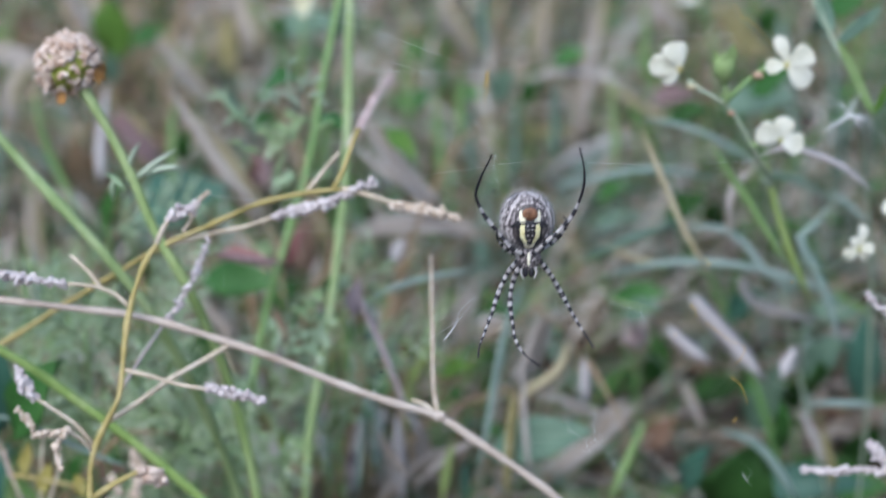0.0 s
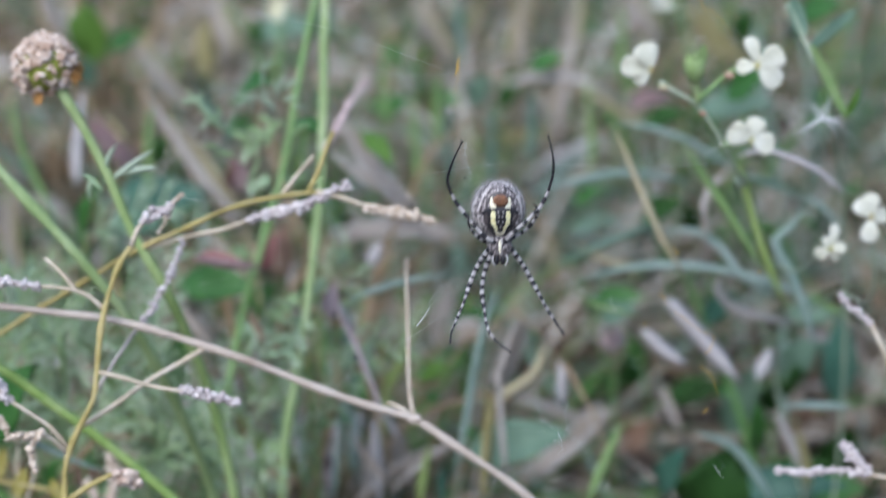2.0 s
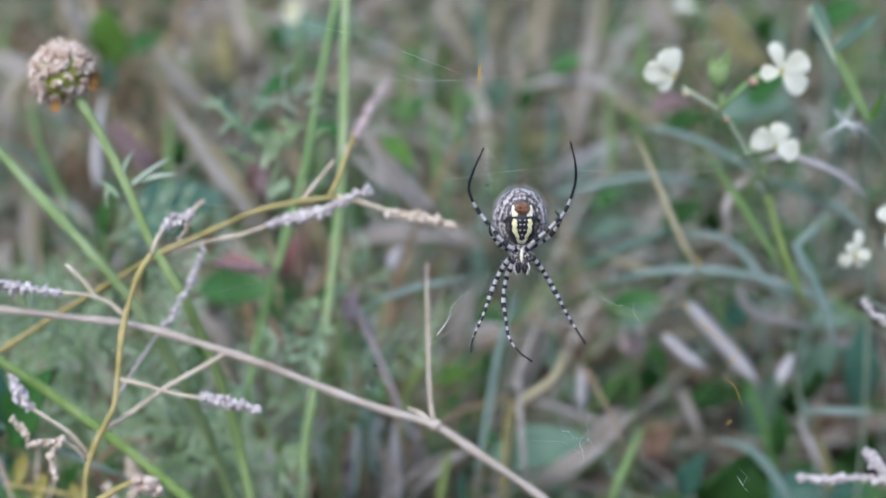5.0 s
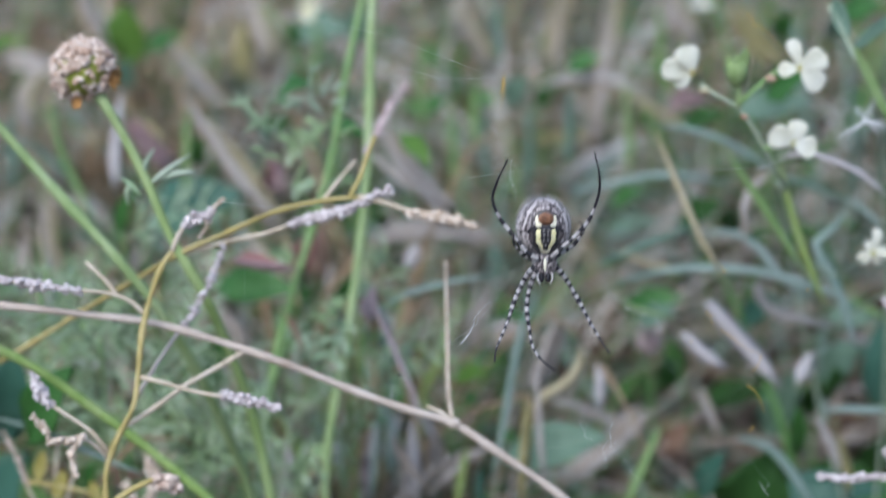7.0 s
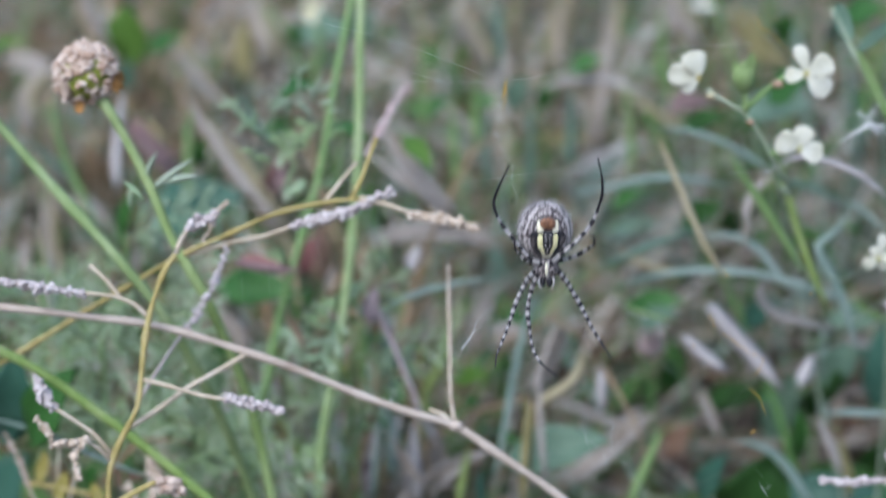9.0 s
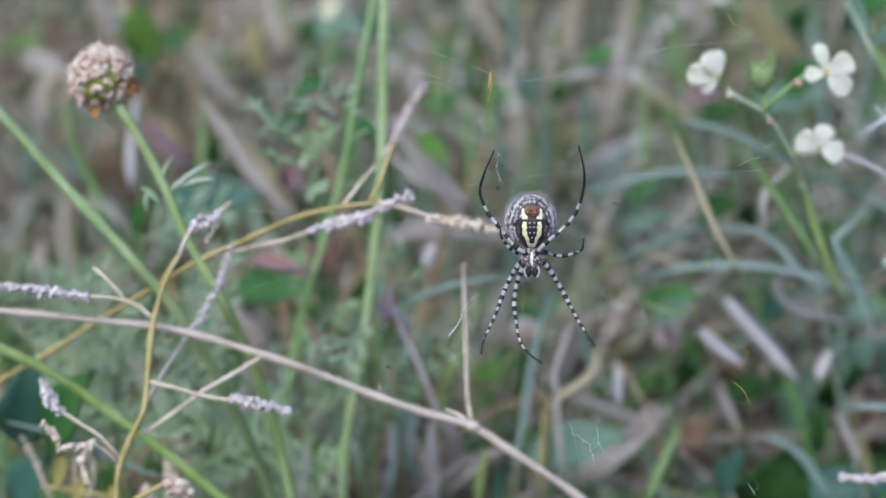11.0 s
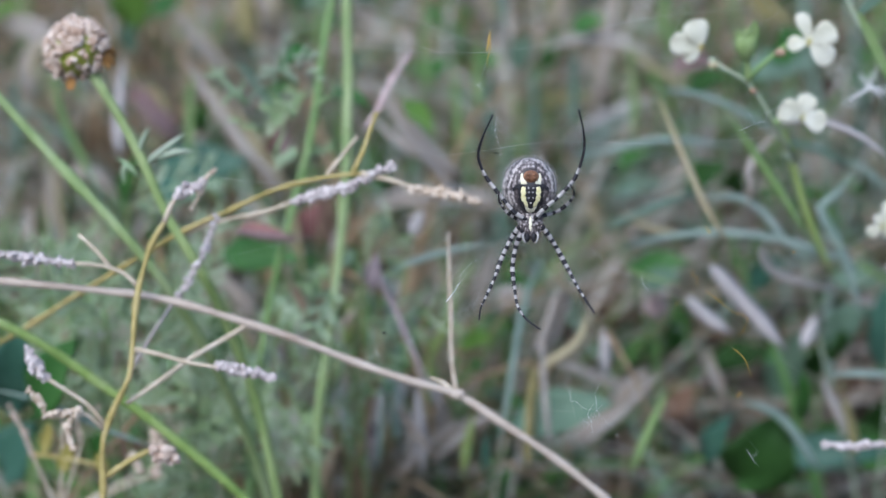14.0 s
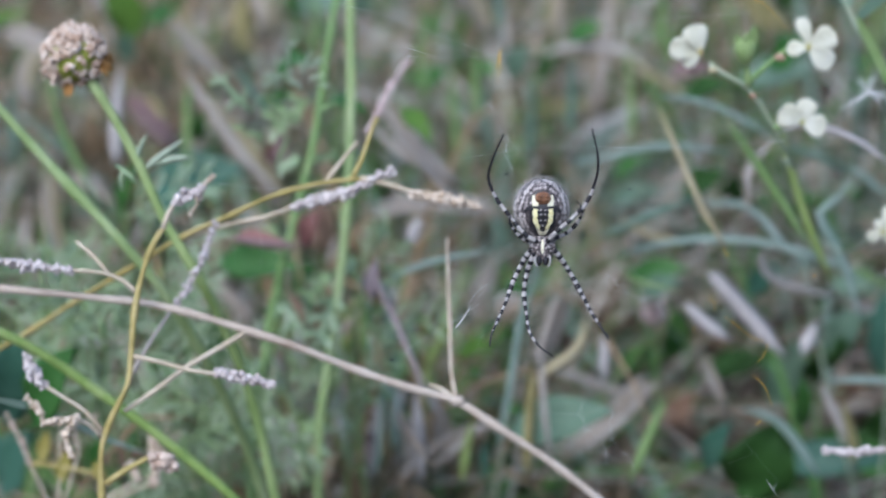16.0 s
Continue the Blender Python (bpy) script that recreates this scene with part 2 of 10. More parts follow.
def speckled(name, scale, plate, base):
    """Dark brown skin with silvery white specks; plate: the dark field of pigment round the belly plate, with faint rings outside it."""
    m = bpy.data.materials.new(name)
    m.use_nodes = True
    n, l = m.node_tree.nodes, m.node_tree.links
    b = n["Principled BSDF"]
    b.inputs["Roughness"].default_value = 0.5
    b.inputs["Sheen Weight"].default_value = 0.25

    def math_node(op, x, y, z=0.0):
        q = n.new("ShaderNodeMath")
        q.operation = op
        for k, v in enumerate((x, y, z)):
            if isinstance(v, (int, float)):
                q.inputs[k].default_value = v
            else:
                l.new(v, q.inputs[k])
        return q.outputs[0]

    tc, mp = n.new("ShaderNodeTexCoord"), n.new("ShaderNodeMapping")
    mp.inputs["Scale"].default_value = (0.85, 0.6, 0.6)
    l.new(tc.outputs["Object"], mp.inputs["Vector"])
    vor, noi = n.new("ShaderNodeTexVoronoi"), n.new("ShaderNodeTexNoise")
    vor.inputs["Scale"].default_value, vor.inputs["Randomness"].default_value = scale, 0.75
    noi.inputs["Scale"].default_value, noi.inputs["Detail"].default_value = scale * 0.75, 3
    l.new(mp.outputs["Vector"], vor.inputs["Vector"])
    l.new(mp.outputs["Vector"], noi.inputs["Vector"])
    v = math_node("MULTIPLY_ADD", vor.outputs["Distance"], -1.0, base + 0.15)
    v = math_node("MULTIPLY_ADD", noi.outputs["Fac"], 1.0, math_node("ADD", v, 0.10))
    if plate:
        sep = n.new("ShaderNodeSeparateXYZ")
        l.new(tc.outputs["Object"], sep.inputs[0])
        x = math_node("MULTIPLY_ADD", sep.outputs["X"], 1000.0, -0.14)
        z = math_node("MULTIPLY_ADD", sep.outputs["Z"], 700.0, 1.0)
        r = math_node("SQRT", math_node("ADD", math_node("MULTIPLY", x, x), math_node("MULTIPLY", z, z)), 0.0)
        field = math_node("MULTIPLY_ADD", r, 0.28, -1.30)
        field = math_node("MINIMUM", field, 0.08)
        ring = math_node("SINE", math_node("MULTIPLY", r, 6.5), 0.0)
        v = math_node("ADD", v, math_node("MULTIPLY_ADD", ring, 0.19, field))
    ramp = n.new("ShaderNodeValToRGB")
    e0, e1 = ramp.color_ramp.elements
    e0.position, e0.color = 0.44, (0.035, 0.024, 0.026, 1)
    e1.position, e1.color = 1.04, (0.50, 0.445, 0.435, 1)
    e2 = ramp.color_ramp.elements.new(0.76)
    e2.color = (0.22, 0.185, 0.185, 1)
    l.new(v, ramp.inputs["Fac"])
    l.new(ramp.outputs["Color"], b.inputs["Base Color"])
    bp = n.new("ShaderNodeBump")
    bp.inputs["Strength"].default_value, bp.inputs["Distance"].default_value = 0.5, 0.0002
    l.new(v, bp.inputs["Height"])
    l.new(bp.outputs["Normal"], b.inputs["Normal"])
    return m


M["abdomen"] = speckled("speckled_abdomen", 1700.0, True, 0.47)
M["front"] = speckled("speckled_front_body", 2100.0, False, 0.30)


# ---- shapes ----
def part(name, bm, mats, parent=None, label="", smooth=True):
    """Links a bmesh as one mesh object under a thing or a part."""
    me = bpy.data.meshes.new(name)
    bmesh.ops.recalc_face_normals(bm, faces=bm.faces)
    bm.to_mesh(me)
    bm.free()
    for f in me.polygons:
        f.use_smooth = smooth
    for m in mats if isinstance(mats, (list, tuple)) else [mats]:
        me.materials.append(m if not isinstance(m, str) else M[m])
    ob = new(name, me)
    ob.parent = parent
    if label:
        ob["label"] = label
    return ob


def thing(name, base, label, category, group=""):
    """An empty at the thing's base, to which its parts are joined."""
    e = new(name)
    e.empty_display_size = 0.01
    e.location = base
    return tagged(e, label, category, group)


def settle(root):
    """Parts were built in world space: keep them there under a moved root."""
    for ob in root.children:
        ob.matrix_parent_inverse = Matrix.Translation(-Vector(root.location))
    return root


def smooth_line(pts, step):
    """A smooth line through the points, true to their uneven gaps."""
    pts = [Vector(p) for p in pts]
    if len(pts) == 2:
        n = max(2, int((pts[1] - pts[0]).length / step))
        return [pts[0].lerp(pts[1], i / n) for i in range(n + 1)]
    gaps = [max(1e-6, (q - p).length) for p, q in zip(pts, pts[1:])]
    slope = [(q - p) / g for p, q, g in zip(pts, pts[1:], gaps)]
    tan = [slope[0]] + [(slope[i] * gaps[i + 1] + slope[i + 1] * gaps[i]) / (gaps[i] + gaps[i + 1]) for i in range(len(slope) - 1)] + [slope[-1]]
    out = []
    for i, g in enumerate(gaps):
        n = max(2, int(g / step))
        for k in range(n):
            t = k / n
            out.append(pts[i] * (2 * t ** 3 - 3 * t * t + 1) + tan[i] * g * (t ** 3 - 2 * t * t + t)
                       + pts[i + 1] * (3 * t * t - 2 * t ** 3) + tan[i + 1] * g * (t ** 3 - t * t))
    return out + [pts[-1]]


def tube(bm, pts, r0, r1, sides=7, step=0.006, wobble=0.06, mat_of=None, radius_of=None, joints=0.0, rng=random):
    """A round stem from r0 to r1 along the points, a little uneven; joints: swellings every so many metres."""
    line = smooth_line(pts, step)
    rings, up = [], Vector((0.31, 0.17, 0.93))
    run = 0.0
    for i, p in enumerate(line):
        if i:
            run += (p - line[i - 1]).length
        d = (line[min(i + 1, len(line) - 1)] - line[max(i - 1, 0)]).normalized()
        u = d.cross(up)
        u = u.normalized() if u.length > 0.05 else d.orthogonal().normalized()
        v = d.cross(u)
        f = i / (len(line) - 1)
        r = (radius_of(f) if radius_of else r0 + (r1 - r0) * f) * (1 + 0.5 * wobble * rng.uniform(-1, 1) + wobble * math.sin(run * 260.0 + 1.3 * math.sin(run * 90.0)))
        if joints and (run % joints) < step * 1.1:
            r *= 1.25
        rings.append([bm.verts.new(p + r * (math.cos(6.2832 * k / sides) * u + math.sin(6.2832 * k / sides) * v)) for k in range(sides)])
    for i in range(len(rings) - 1):
        for k in range(sides):
            f = bm.faces.new((rings[i][k], rings[i][(k + 1) % sides], rings[i + 1][(k + 1) % sides], rings[i + 1][k]))
            if mat_of:
                f.material_index = mat_of((i + 0.5) / (len(rings) - 1))
    bm.faces.new(rings[0][::-1])
    bm.faces.new(rings[-1])
    return line


def ball(bm, c, r, seg=8, rings=6, squash=(1, 1, 1), turn=None, lump=0.0, rng=random):
    """A rounded lump."""
    c = Vector(c)
    turn = turn or Matrix.Identity(3)
    top, bot, rows = None, None, []
    for j in range(rings + 1):
        a = math.pi * j / rings
        ring = []
        for k in range(seg if 0 < j < rings else 1):
            b = 6.2832 * k / seg
            q = Vector((math.sin(a) * math.cos(b) * squash[0], math.sin(a) * math.sin(b) * squash[1], math.cos(a) * squash[2]))
            ring.append(bm.verts.new(c + turn @ q * r * (1 + lump * rng.uniform(-1, 1))))
        rows.append(ring)
    for j in range(rings):
        a, b = rows[j], rows[j + 1]
        for k in range(seg):
            k2 = (k + 1) % seg
            if len(a) == 1:
                bm.faces.new((a[0], b[k], b[k2]))
            elif len(b) == 1:
                bm.faces.new((a[k], b[0], a[k2]))
            else:
                bm.faces.new((a[k], b[k], b[k2], a[k2]))


def blade(bm, pts, width, side, fold=0.25, taper=0.6, thick=0.00025, step=0.02, start=0.5, facing=None):
    """A long leaf: folded along its rib, thin but with two faces, tapering to its tip."""
    line = smooth_line(pts, step)
    side = Vector(side)
    rows = []
    for i, p in enumerate(line):
        f = i / (len(line) - 1)
        d = (line[min(i + 1, len(line) - 1)] - line[max(i - 1, 0)]).normalized()
        s = d.cross(facing) if facing else side - d * side.dot(d)
        s = s.normalized() if s.length > 0.01 else d.orthogonal()
        n = d.cross(s)
        w = 0.5 * width * min(1.0, start + 3 * f) * max(0.03, (1 - f ** (1 / max(0.05, 1 - taper))))
        rows.append([bm.verts.new(q) for q in (p - s * w + n * w * fold, p - n * thick, p + s * w + n * w * fold, p + n * thick)])
    for i in range(len(rows) - 1):
        for k in range(4):
            bm.faces.new((rows[i][k], rows[i][(k + 1) % 4], rows[i + 1][(k + 1) % 4], rows[i + 1][k]))
    bm.faces.new(rows[0][::-1])
    bm.faces.new(rows[-1])


def oval_leaf(bm, base, tip, width, normal, cup=0.15, lobes=0, n=14, thick=0.0003, widest=0.45, bend=0.0, rng=random, blunt=0.75):
    """A broad leaf or petal with a rib, cupped and bent, its edge wavy."""
    base, tip, normal = Vector(base), Vector(tip), Vector(normal).normalized()
    ax = tip - base
    L = ax.length
    d = ax.normalized()
    s = d.cross(normal).normalized()
    nn = s.cross(d)
    top, low = [], []
    for i in range(n + 1):
        f = i / n
        w = (math.sin(math.pi * f ** (math.log(0.5) / math.log(widest)))) ** blunt if 0 < f < 1 else 0.02
        if lobes:
            w *= 1 + 0.18 * math.sin(f * lobes * 6.2832)
        w *= 0.5 * width
        p = base + d * (L * f) + nn * (bend * L * (f * (1 - f) * 4 - f * 0.5))
        row_t, row_b = [], []
        for k in (-1, -0.55, 0, 0.55, 1):
            q = p + s * (w * k) + nn * (cup * width * (k * k) * (0.6 + 0.4 * math.sin(7 * f + 2 * k))) + nn * (0.01 * width * rng.uniform(-1, 1))
            row_t.append(bm.verts.new(q + nn * thick))
            row_b.append(bm.verts.new(q - nn * thick))
        top.append(row_t)
        low.append(row_b)
    for i in range(n):
        for k in range(4):
            bm.faces.new((top[i][k], top[i][k + 1], top[i + 1][k + 1], top[i + 1][k]))
            bm.faces.new((low[i][k + 1], low[i][k], low[i + 1][k], low[i + 1][k + 1]))
        bm.faces.new((top[i][0], top[i + 1][0], low[i + 1][0], low[i][0]))
        bm.faces.new((top[i + 1][4], top[i][4], low[i][4], low[i + 1][4]))


def stem_part(name, pts, r0, r1, mat, parent, label="", **kw):
    bm = bmesh.new()
    tube(bm, pts, r0, r1, **kw)
    return part(name, bm, mat, parent, label)


def spike(name, pts, r, mat, parent, rng, label="", gap=0.0013, twig="stem_tan"):
    """A flower spike: clusters of small papery withered florets strung along a twig."""
    bm = bmesh.new()
    line = smooth_line(pts, gap)
    for i, p in enumerate(line):
        f = i / max(1, len(line) - 1)
        rr = r * 0.88 * (1.05 - 0.35 * abs(f - 0.45)) * rng.uniform(0.7, 1.2)
        for k in range(11):
            off = Vector((rng.gauss(0, 1), rng.gauss(0, 1), rng.gauss(0, 1))).normalized() * rr * rng.uniform(0.25, 0.9)
            ball(bm, p + off, rr * rng.uniform(0.32, 0.56), 6, 4, (1, rng.uniform(0.6, 1.0), rng.uniform(0.9, 1.4)), Euler([rng.uniform(0, 3) for _ in "xyz"]).to_matrix(), 0.3, rng)
    ob = part(name, bm, mat, parent, label)
    bm = bmesh.new()
    tube(bm, pts, r * 0.26, r * 0.18, 5, 0.004)
    part("twig", bm, twig, ob)
    return ob


def feather(bm, base, tip, normal, rng, pairs=6, spread=0.5, w=0.0011, twice=True):
    """A finely cut leaf: a rib with narrow lobes, each lobe cut again."""
    base, tip, normal = Vector(base), Vector(tip), Vector(normal).normalized()
    ax = tip - base
    L = ax.length
    d = ax.normalized()
    s = d.cross(normal).normalized()
    sag = -0.10 * L
    def at(f):
        return base + ax * f + Vector((0, 0, sag * f * f))
    blade(bm, [at(0), at(0.35), at(0.7), at(1)], w * 1.2, s, 0.2, 0.3, 0.0002, L / 6)
    for i in range(pairs):
        f = 0.12 + 0.82 * i / pairs
        ln = L * spread * (1 - 0.6 * abs(f - 0.4)) * rng.uniform(0.7, 1.1)
        for sg in (-1, 1):
            e = (d * 0.75 + s * sg * rng.uniform(0.7, 1.0) + normal * rng.uniform(-0.3, 0.4)).normalized()
            p = at(f + rng.uniform(-0.03, 0.03))
            blade(bm, [p, p + e * ln * 0.55, p + e * ln + Vector((0, 0, -0.1 * ln))], w, s, 0.2, 0.3, 0.0002, ln / 3)
            for q in (0.4, 0.65) if twice else ():
                for sg2 in (-1, 1):
                    e2 = (e + (d * 0.9 * sg2 if sg2 > 0 else s * sg * 0.9)).normalized()
                    pp = p + e * ln * q
                    l2 = ln * 0.42 * rng.uniform(0.7, 1.2)
                    blade(bm, [pp, pp + e2 * l2], w * 0.9, s, 0.2, 0.3, 0.0002, l2 / 2)


def foot(p, dx=0.0, dy=0.03):
    """The place on the ground under a stem's lowest seen point."""
    return (p[0] + dx, p[1] + dy, -0.02)


# ---- ground ----
def build_ground():
    bm = bmesh.new()
    xs = [-220, -60, -20, -8] + [-4 + 0.16 * i for i in range(51)] + [8, 20, 60, 220]
    ys = [-220, -60, -20, -6, -2, -1] + [-0.5 + 0.14 * i for i in range(52)] + [8, 10, 14, 20, 30, 60, 220]
    grid = []
    for y in ys:
        row = []
        for x in xs:
            near = 1.0 if abs(x) < 7 and -2 < y < 9 else 0.0
            h = near * 0.03 * noise.noise((x * 2.1, y * 2.1, 0.0)) - near * 0.012
            row.append(bm.verts.new((x, y, h)))
        grid.append(row)
    for j in range(len(ys) - 1):
        for i in range(len(xs) - 1):
            bm.faces.new((grid[j][i], grid[j][i + 1], grid[j + 1][i + 1], grid[j + 1][i]))
    return tagged(part("ground", bm, "soil"), "brown soil under dry plant litter and weeds", "ground", kind="structure")


build_ground()


def shade_gap(x, y, mat):
    """The hollow under the broad leaves: dry blades thinned to stand for its shade."""
    return mat in ("dry", "dry_mix") and 0.10 < x < 0.36 and 0.75 < y < 1.32 and noise.noise((x * 70, y * 70, 3.0)) > -0.3


def scatter(name, label, category, mat, count, seed, near, far, height, width, lean, droop, keep=None):
    """Uncounted blades over a stretch of the meadow, as one mesh."""
    rng = random.Random(seed)
    verts, faces = [], []
    for _ in range(count):
        y = near + (far - near) * rng.random() ** 1.25
        x = rng.uniform(-1, 1) * (0.16 + 0.33 * y)
        if keep and not keep(x, y, rng):
            continue
        h = rng.uniform(*height)
        w = 0.5 * rng.uniform(*width)
        a = rng.uniform(0, 6.2832)
        ln = rng.uniform(*lean) * h
        dx, dy = math.cos(a), math.sin(a)
        b = a + 1.57 + rng.uniform(-0.5, 0.5)
        sx, sy = math.cos(b) * w, math.sin(b) * w
        dr = rng.uniform(*droop) * h
        if shade_gap(x, y, mat):
            continue
        n0 = len(verts)
        for i in range(6):
            f = i / 5
            q = (1 - f ** 2.2) if i < 5 else 0.04
            px, py = x + dx * ln * f ** 1.6, y + dy * ln * f ** 1.6
            pz = h * (f - 0.15 * f * f) - dr * f ** 3 - 0.01
            pz = max(pz, 0.004)
            verts.append((px - sx * q, py - sy * q, pz))
            verts.append((px + dx * w * 0.3 * q, py + dy * w * 0.3 * q, pz - w * 0.3))
            verts.append((px + sx * q, py + sy * q, pz))
        for i in range(5):
            o = n0 + 3 * i
            faces.append((o, o + 1, o + 4, o + 3))
            faces.append((o + 1, o + 2, o + 5, o + 4))
    me = bpy.data.meshes.new(name)
    me.from_pydata(verts, [], faces)
    for p in me.polygons:
        p.use_smooth = True
    me.materials.append(M[mat])
    return tagged(new(name, me), label, category, kind="stuff")


def brown_hollow(x, y, rng):
    """The shaded litter between the web and the broad leaves, where little green grows."""
    return 0.04 < x < 0.40 and y < 1.42 and rng.random() < 0.8


def patchy(size, bias, off):
    def keep(x, y, rng):
        if brown_hollow(x, y, rng):
            return False
        return noise.noise((x * size + off, y * size, off)) + bias > rng.uniform(-0.35, 0.35)
    return keep


scatter("green_grass", "loose green meadow grass among dry litter", "grass", "grass", 3200, 11, 0.72, 4.2, (0.10, 0.34), (0.003, 0.007), (0.2, 1.0), (0.0, 0.5), patchy(2.6, 0.02, 3.0))
scatter("blue_green_grass", "limp blue-green grass blades", "grass", "grass_blue", 1500, 12, 0.72, 3.6, (0.12, 0.34), (0.003, 0.007), (0.4, 1.6), (0.2, 0.8), patchy(2.0, 0.0, 9.0))
scatter("near_grass", "pale blue-green grass blades behind the web", "grass", "blade_mix", 110, 17, 0.66, 1.5, (0.16, 0.34), (0.002, 0.005), (0.3, 1.5), (0.1, 0.7), lambda x, y, rng: x > -0.02 + rng.uniform(-0.12, 0.06))
scatter("near_green_grass", "green grass blades behind the web", "grass", "grass_mix", 300, 18, 0.66, 1.3, (0.14, 0.34), (0.002, 0.005), (0.2, 1.0), (0.0, 0.5), lambda x, y, rng: x < 0.02 + rng.uniform(-0.05, 0.04))
scatter("near_dry_grass", "pale dry grass blades behind the web", "grass", "dry_mix", 330, 19, 0.66, 1.6, (0.12, 0.33), (0.0015, 0.004), (0.3, 1.8), (0.1, 0.9), lambda x, y, rng: x < 0.10 + rng.uniform(-0.05, 0.3))
scatter("fine_dry_grass", "fine pale dry grass among feathery leaves", "grass", "dry_mix", 1000, 81, 0.68, 1.15, (0.14, 0.30), (0.0014, 0.0030), (0.2, 1.2), (0.0, 0.5), lambda x, y, rng: -0.2 < x < 0.0)
scatter("fine_blue_grass", "fine limp blue-green grass behind the web", "grass", "blade_mix", 460, 82, 0.75, 1.6, (0.18, 0.36), (0.0012, 0.0026), (0.3, 1.6), (0.1, 0.7), lambda x, y, rng: x > -0.02 and not (0.08 < x < 0.38 and y < 1.3))
scatter("pale_fallen_stalks", "pale dry stalks lying among weeds", "litter", "dry_mix", 1700, 83, 0.85, 1.45, (0.03, 0.13), (0.002, 0.005), (1.5, 5.0), (0.3, 0.9), lambda x, y, rng: -0.24 < x < 0.03)
scatter("broad_dry_blades", "broad weathered dry leaves and stalks", "litter", "dry", 520, 20, 0.95, 3.2, (0.06, 0.22), (0.006, 0.014), (0.6, 2.6), (0.1, 0.8))
scatter("pale_grass", "pale tan dry grass further back", "grass", "dry_mix", 3000, 24, 1.5, 5.0, (0.10, 0.34), (0.004, 0.010), (0.3, 1.8), (0.1, 0.8), lambda x, y, rng: x < 0.16 * y + rng.uniform(-0.2, 0.2) * y)
scatter("dry_grass", "dry tan grass stalks, bent and tangled", "grass", "dry", 4200, 13, 0.70, 5.0, (0.08, 0.32), (0.002, 0.006), (0.3, 2.2), (0.1, 0.9), lambda x, y, rng: noise.noise((x * 1.7 + 21.0, y * 1.7, 21.0)) + 0.15 > rng.uniform(-0.35, 0.35))
scatter("fallen_stalks", "fallen grey-brown dry stalks on the soil", "litter", "litter", 5200, 14, 0.60, 5.0, (0.02, 0.08), (0.002, 0.008), (2.0, 7.0), (0.3, 0.9))
scatter("far_meadow_grass", "distant dry and green meadow grass", "grass", "dry", 5000, 15, 4.0, 14.0, (0.15, 0.4), (0.006, 0.014), (0.3, 1.6), (0.1, 0.8))
scatter("far_green_grass", "distant green meadow grass", "grass", "grass", 3000, 16, 4.0, 14.0, (0.12, 0.36), (0.006, 0.014), (0.3, 1.4), (0.1, 0.6))


def meadow_round(name, label, mat, count, seed, height, width):
    """The meadow goes on to all sides, beyond the stretch in view and behind the viewer."""
    rng = random.Random(seed)
    verts, faces = [], []
    while len(faces) < count * 6:
        x, y = rng.uniform(-6, 6), rng.uniform(-6, 9)
        if math.hypot(x, y) < 0.45 or (y > 0.3 and abs(x) < 0.12 + 0.33 * y):
            continue
        h, w, a = rng.uniform(*height), rng.uniform(*width), rng.uniform(0, 6.2832)
        ln = h * rng.uniform(0.2, 1.2)
        dx, dy = math.cos(a), math.sin(a)
        o = len(verts)
        for f, q in ((0, 1), (0.4, 0.9), (0.75, 0.6), (1, 0.05)):
            px, py, pz = x + dx * ln * f * f, y + dy * ln * f * f, h * (f - 0.25 * f ** 3) - 0.01
            verts += [(px - dy * w * q, py + dx * w * q, pz), (px + dy * w * q, py - dx * w * q, pz)]
        for i in range(3):
            faces += [(o + 2 * i, o + 2 * i + 1, o + 2 * i + 3), (o + 2 * i, o + 2 * i + 3, o + 2 * i + 2)]
    me = bpy.data.meshes.new(name)
    me.from_pydata(verts, [], faces)
    me.materials.append(M[mat])
    return tagged(new(name, me), label, "grass", kind="stuff")


meadow_round("meadow_dry", "dry tan meadow grass all around", "dry", 50000, 61, (0.06, 0.3), (0.0015, 0.004))
meadow_round("meadow_blue_green", "blue-green meadow grass all around", "grass_blue", 7000, 63, (0.08, 0.32), (0.0015, 0.0035))
meadow_round("meadow_straw", "pale straw meadow grass all around", "dry_mix", 34000, 64, (0.05, 0.28), (0.0015, 0.005))
meadow_round("meadow_green", "green meadow grass all around", "grass", 22000, 62, (0.08, 0.32), (0.0015, 0.0035))


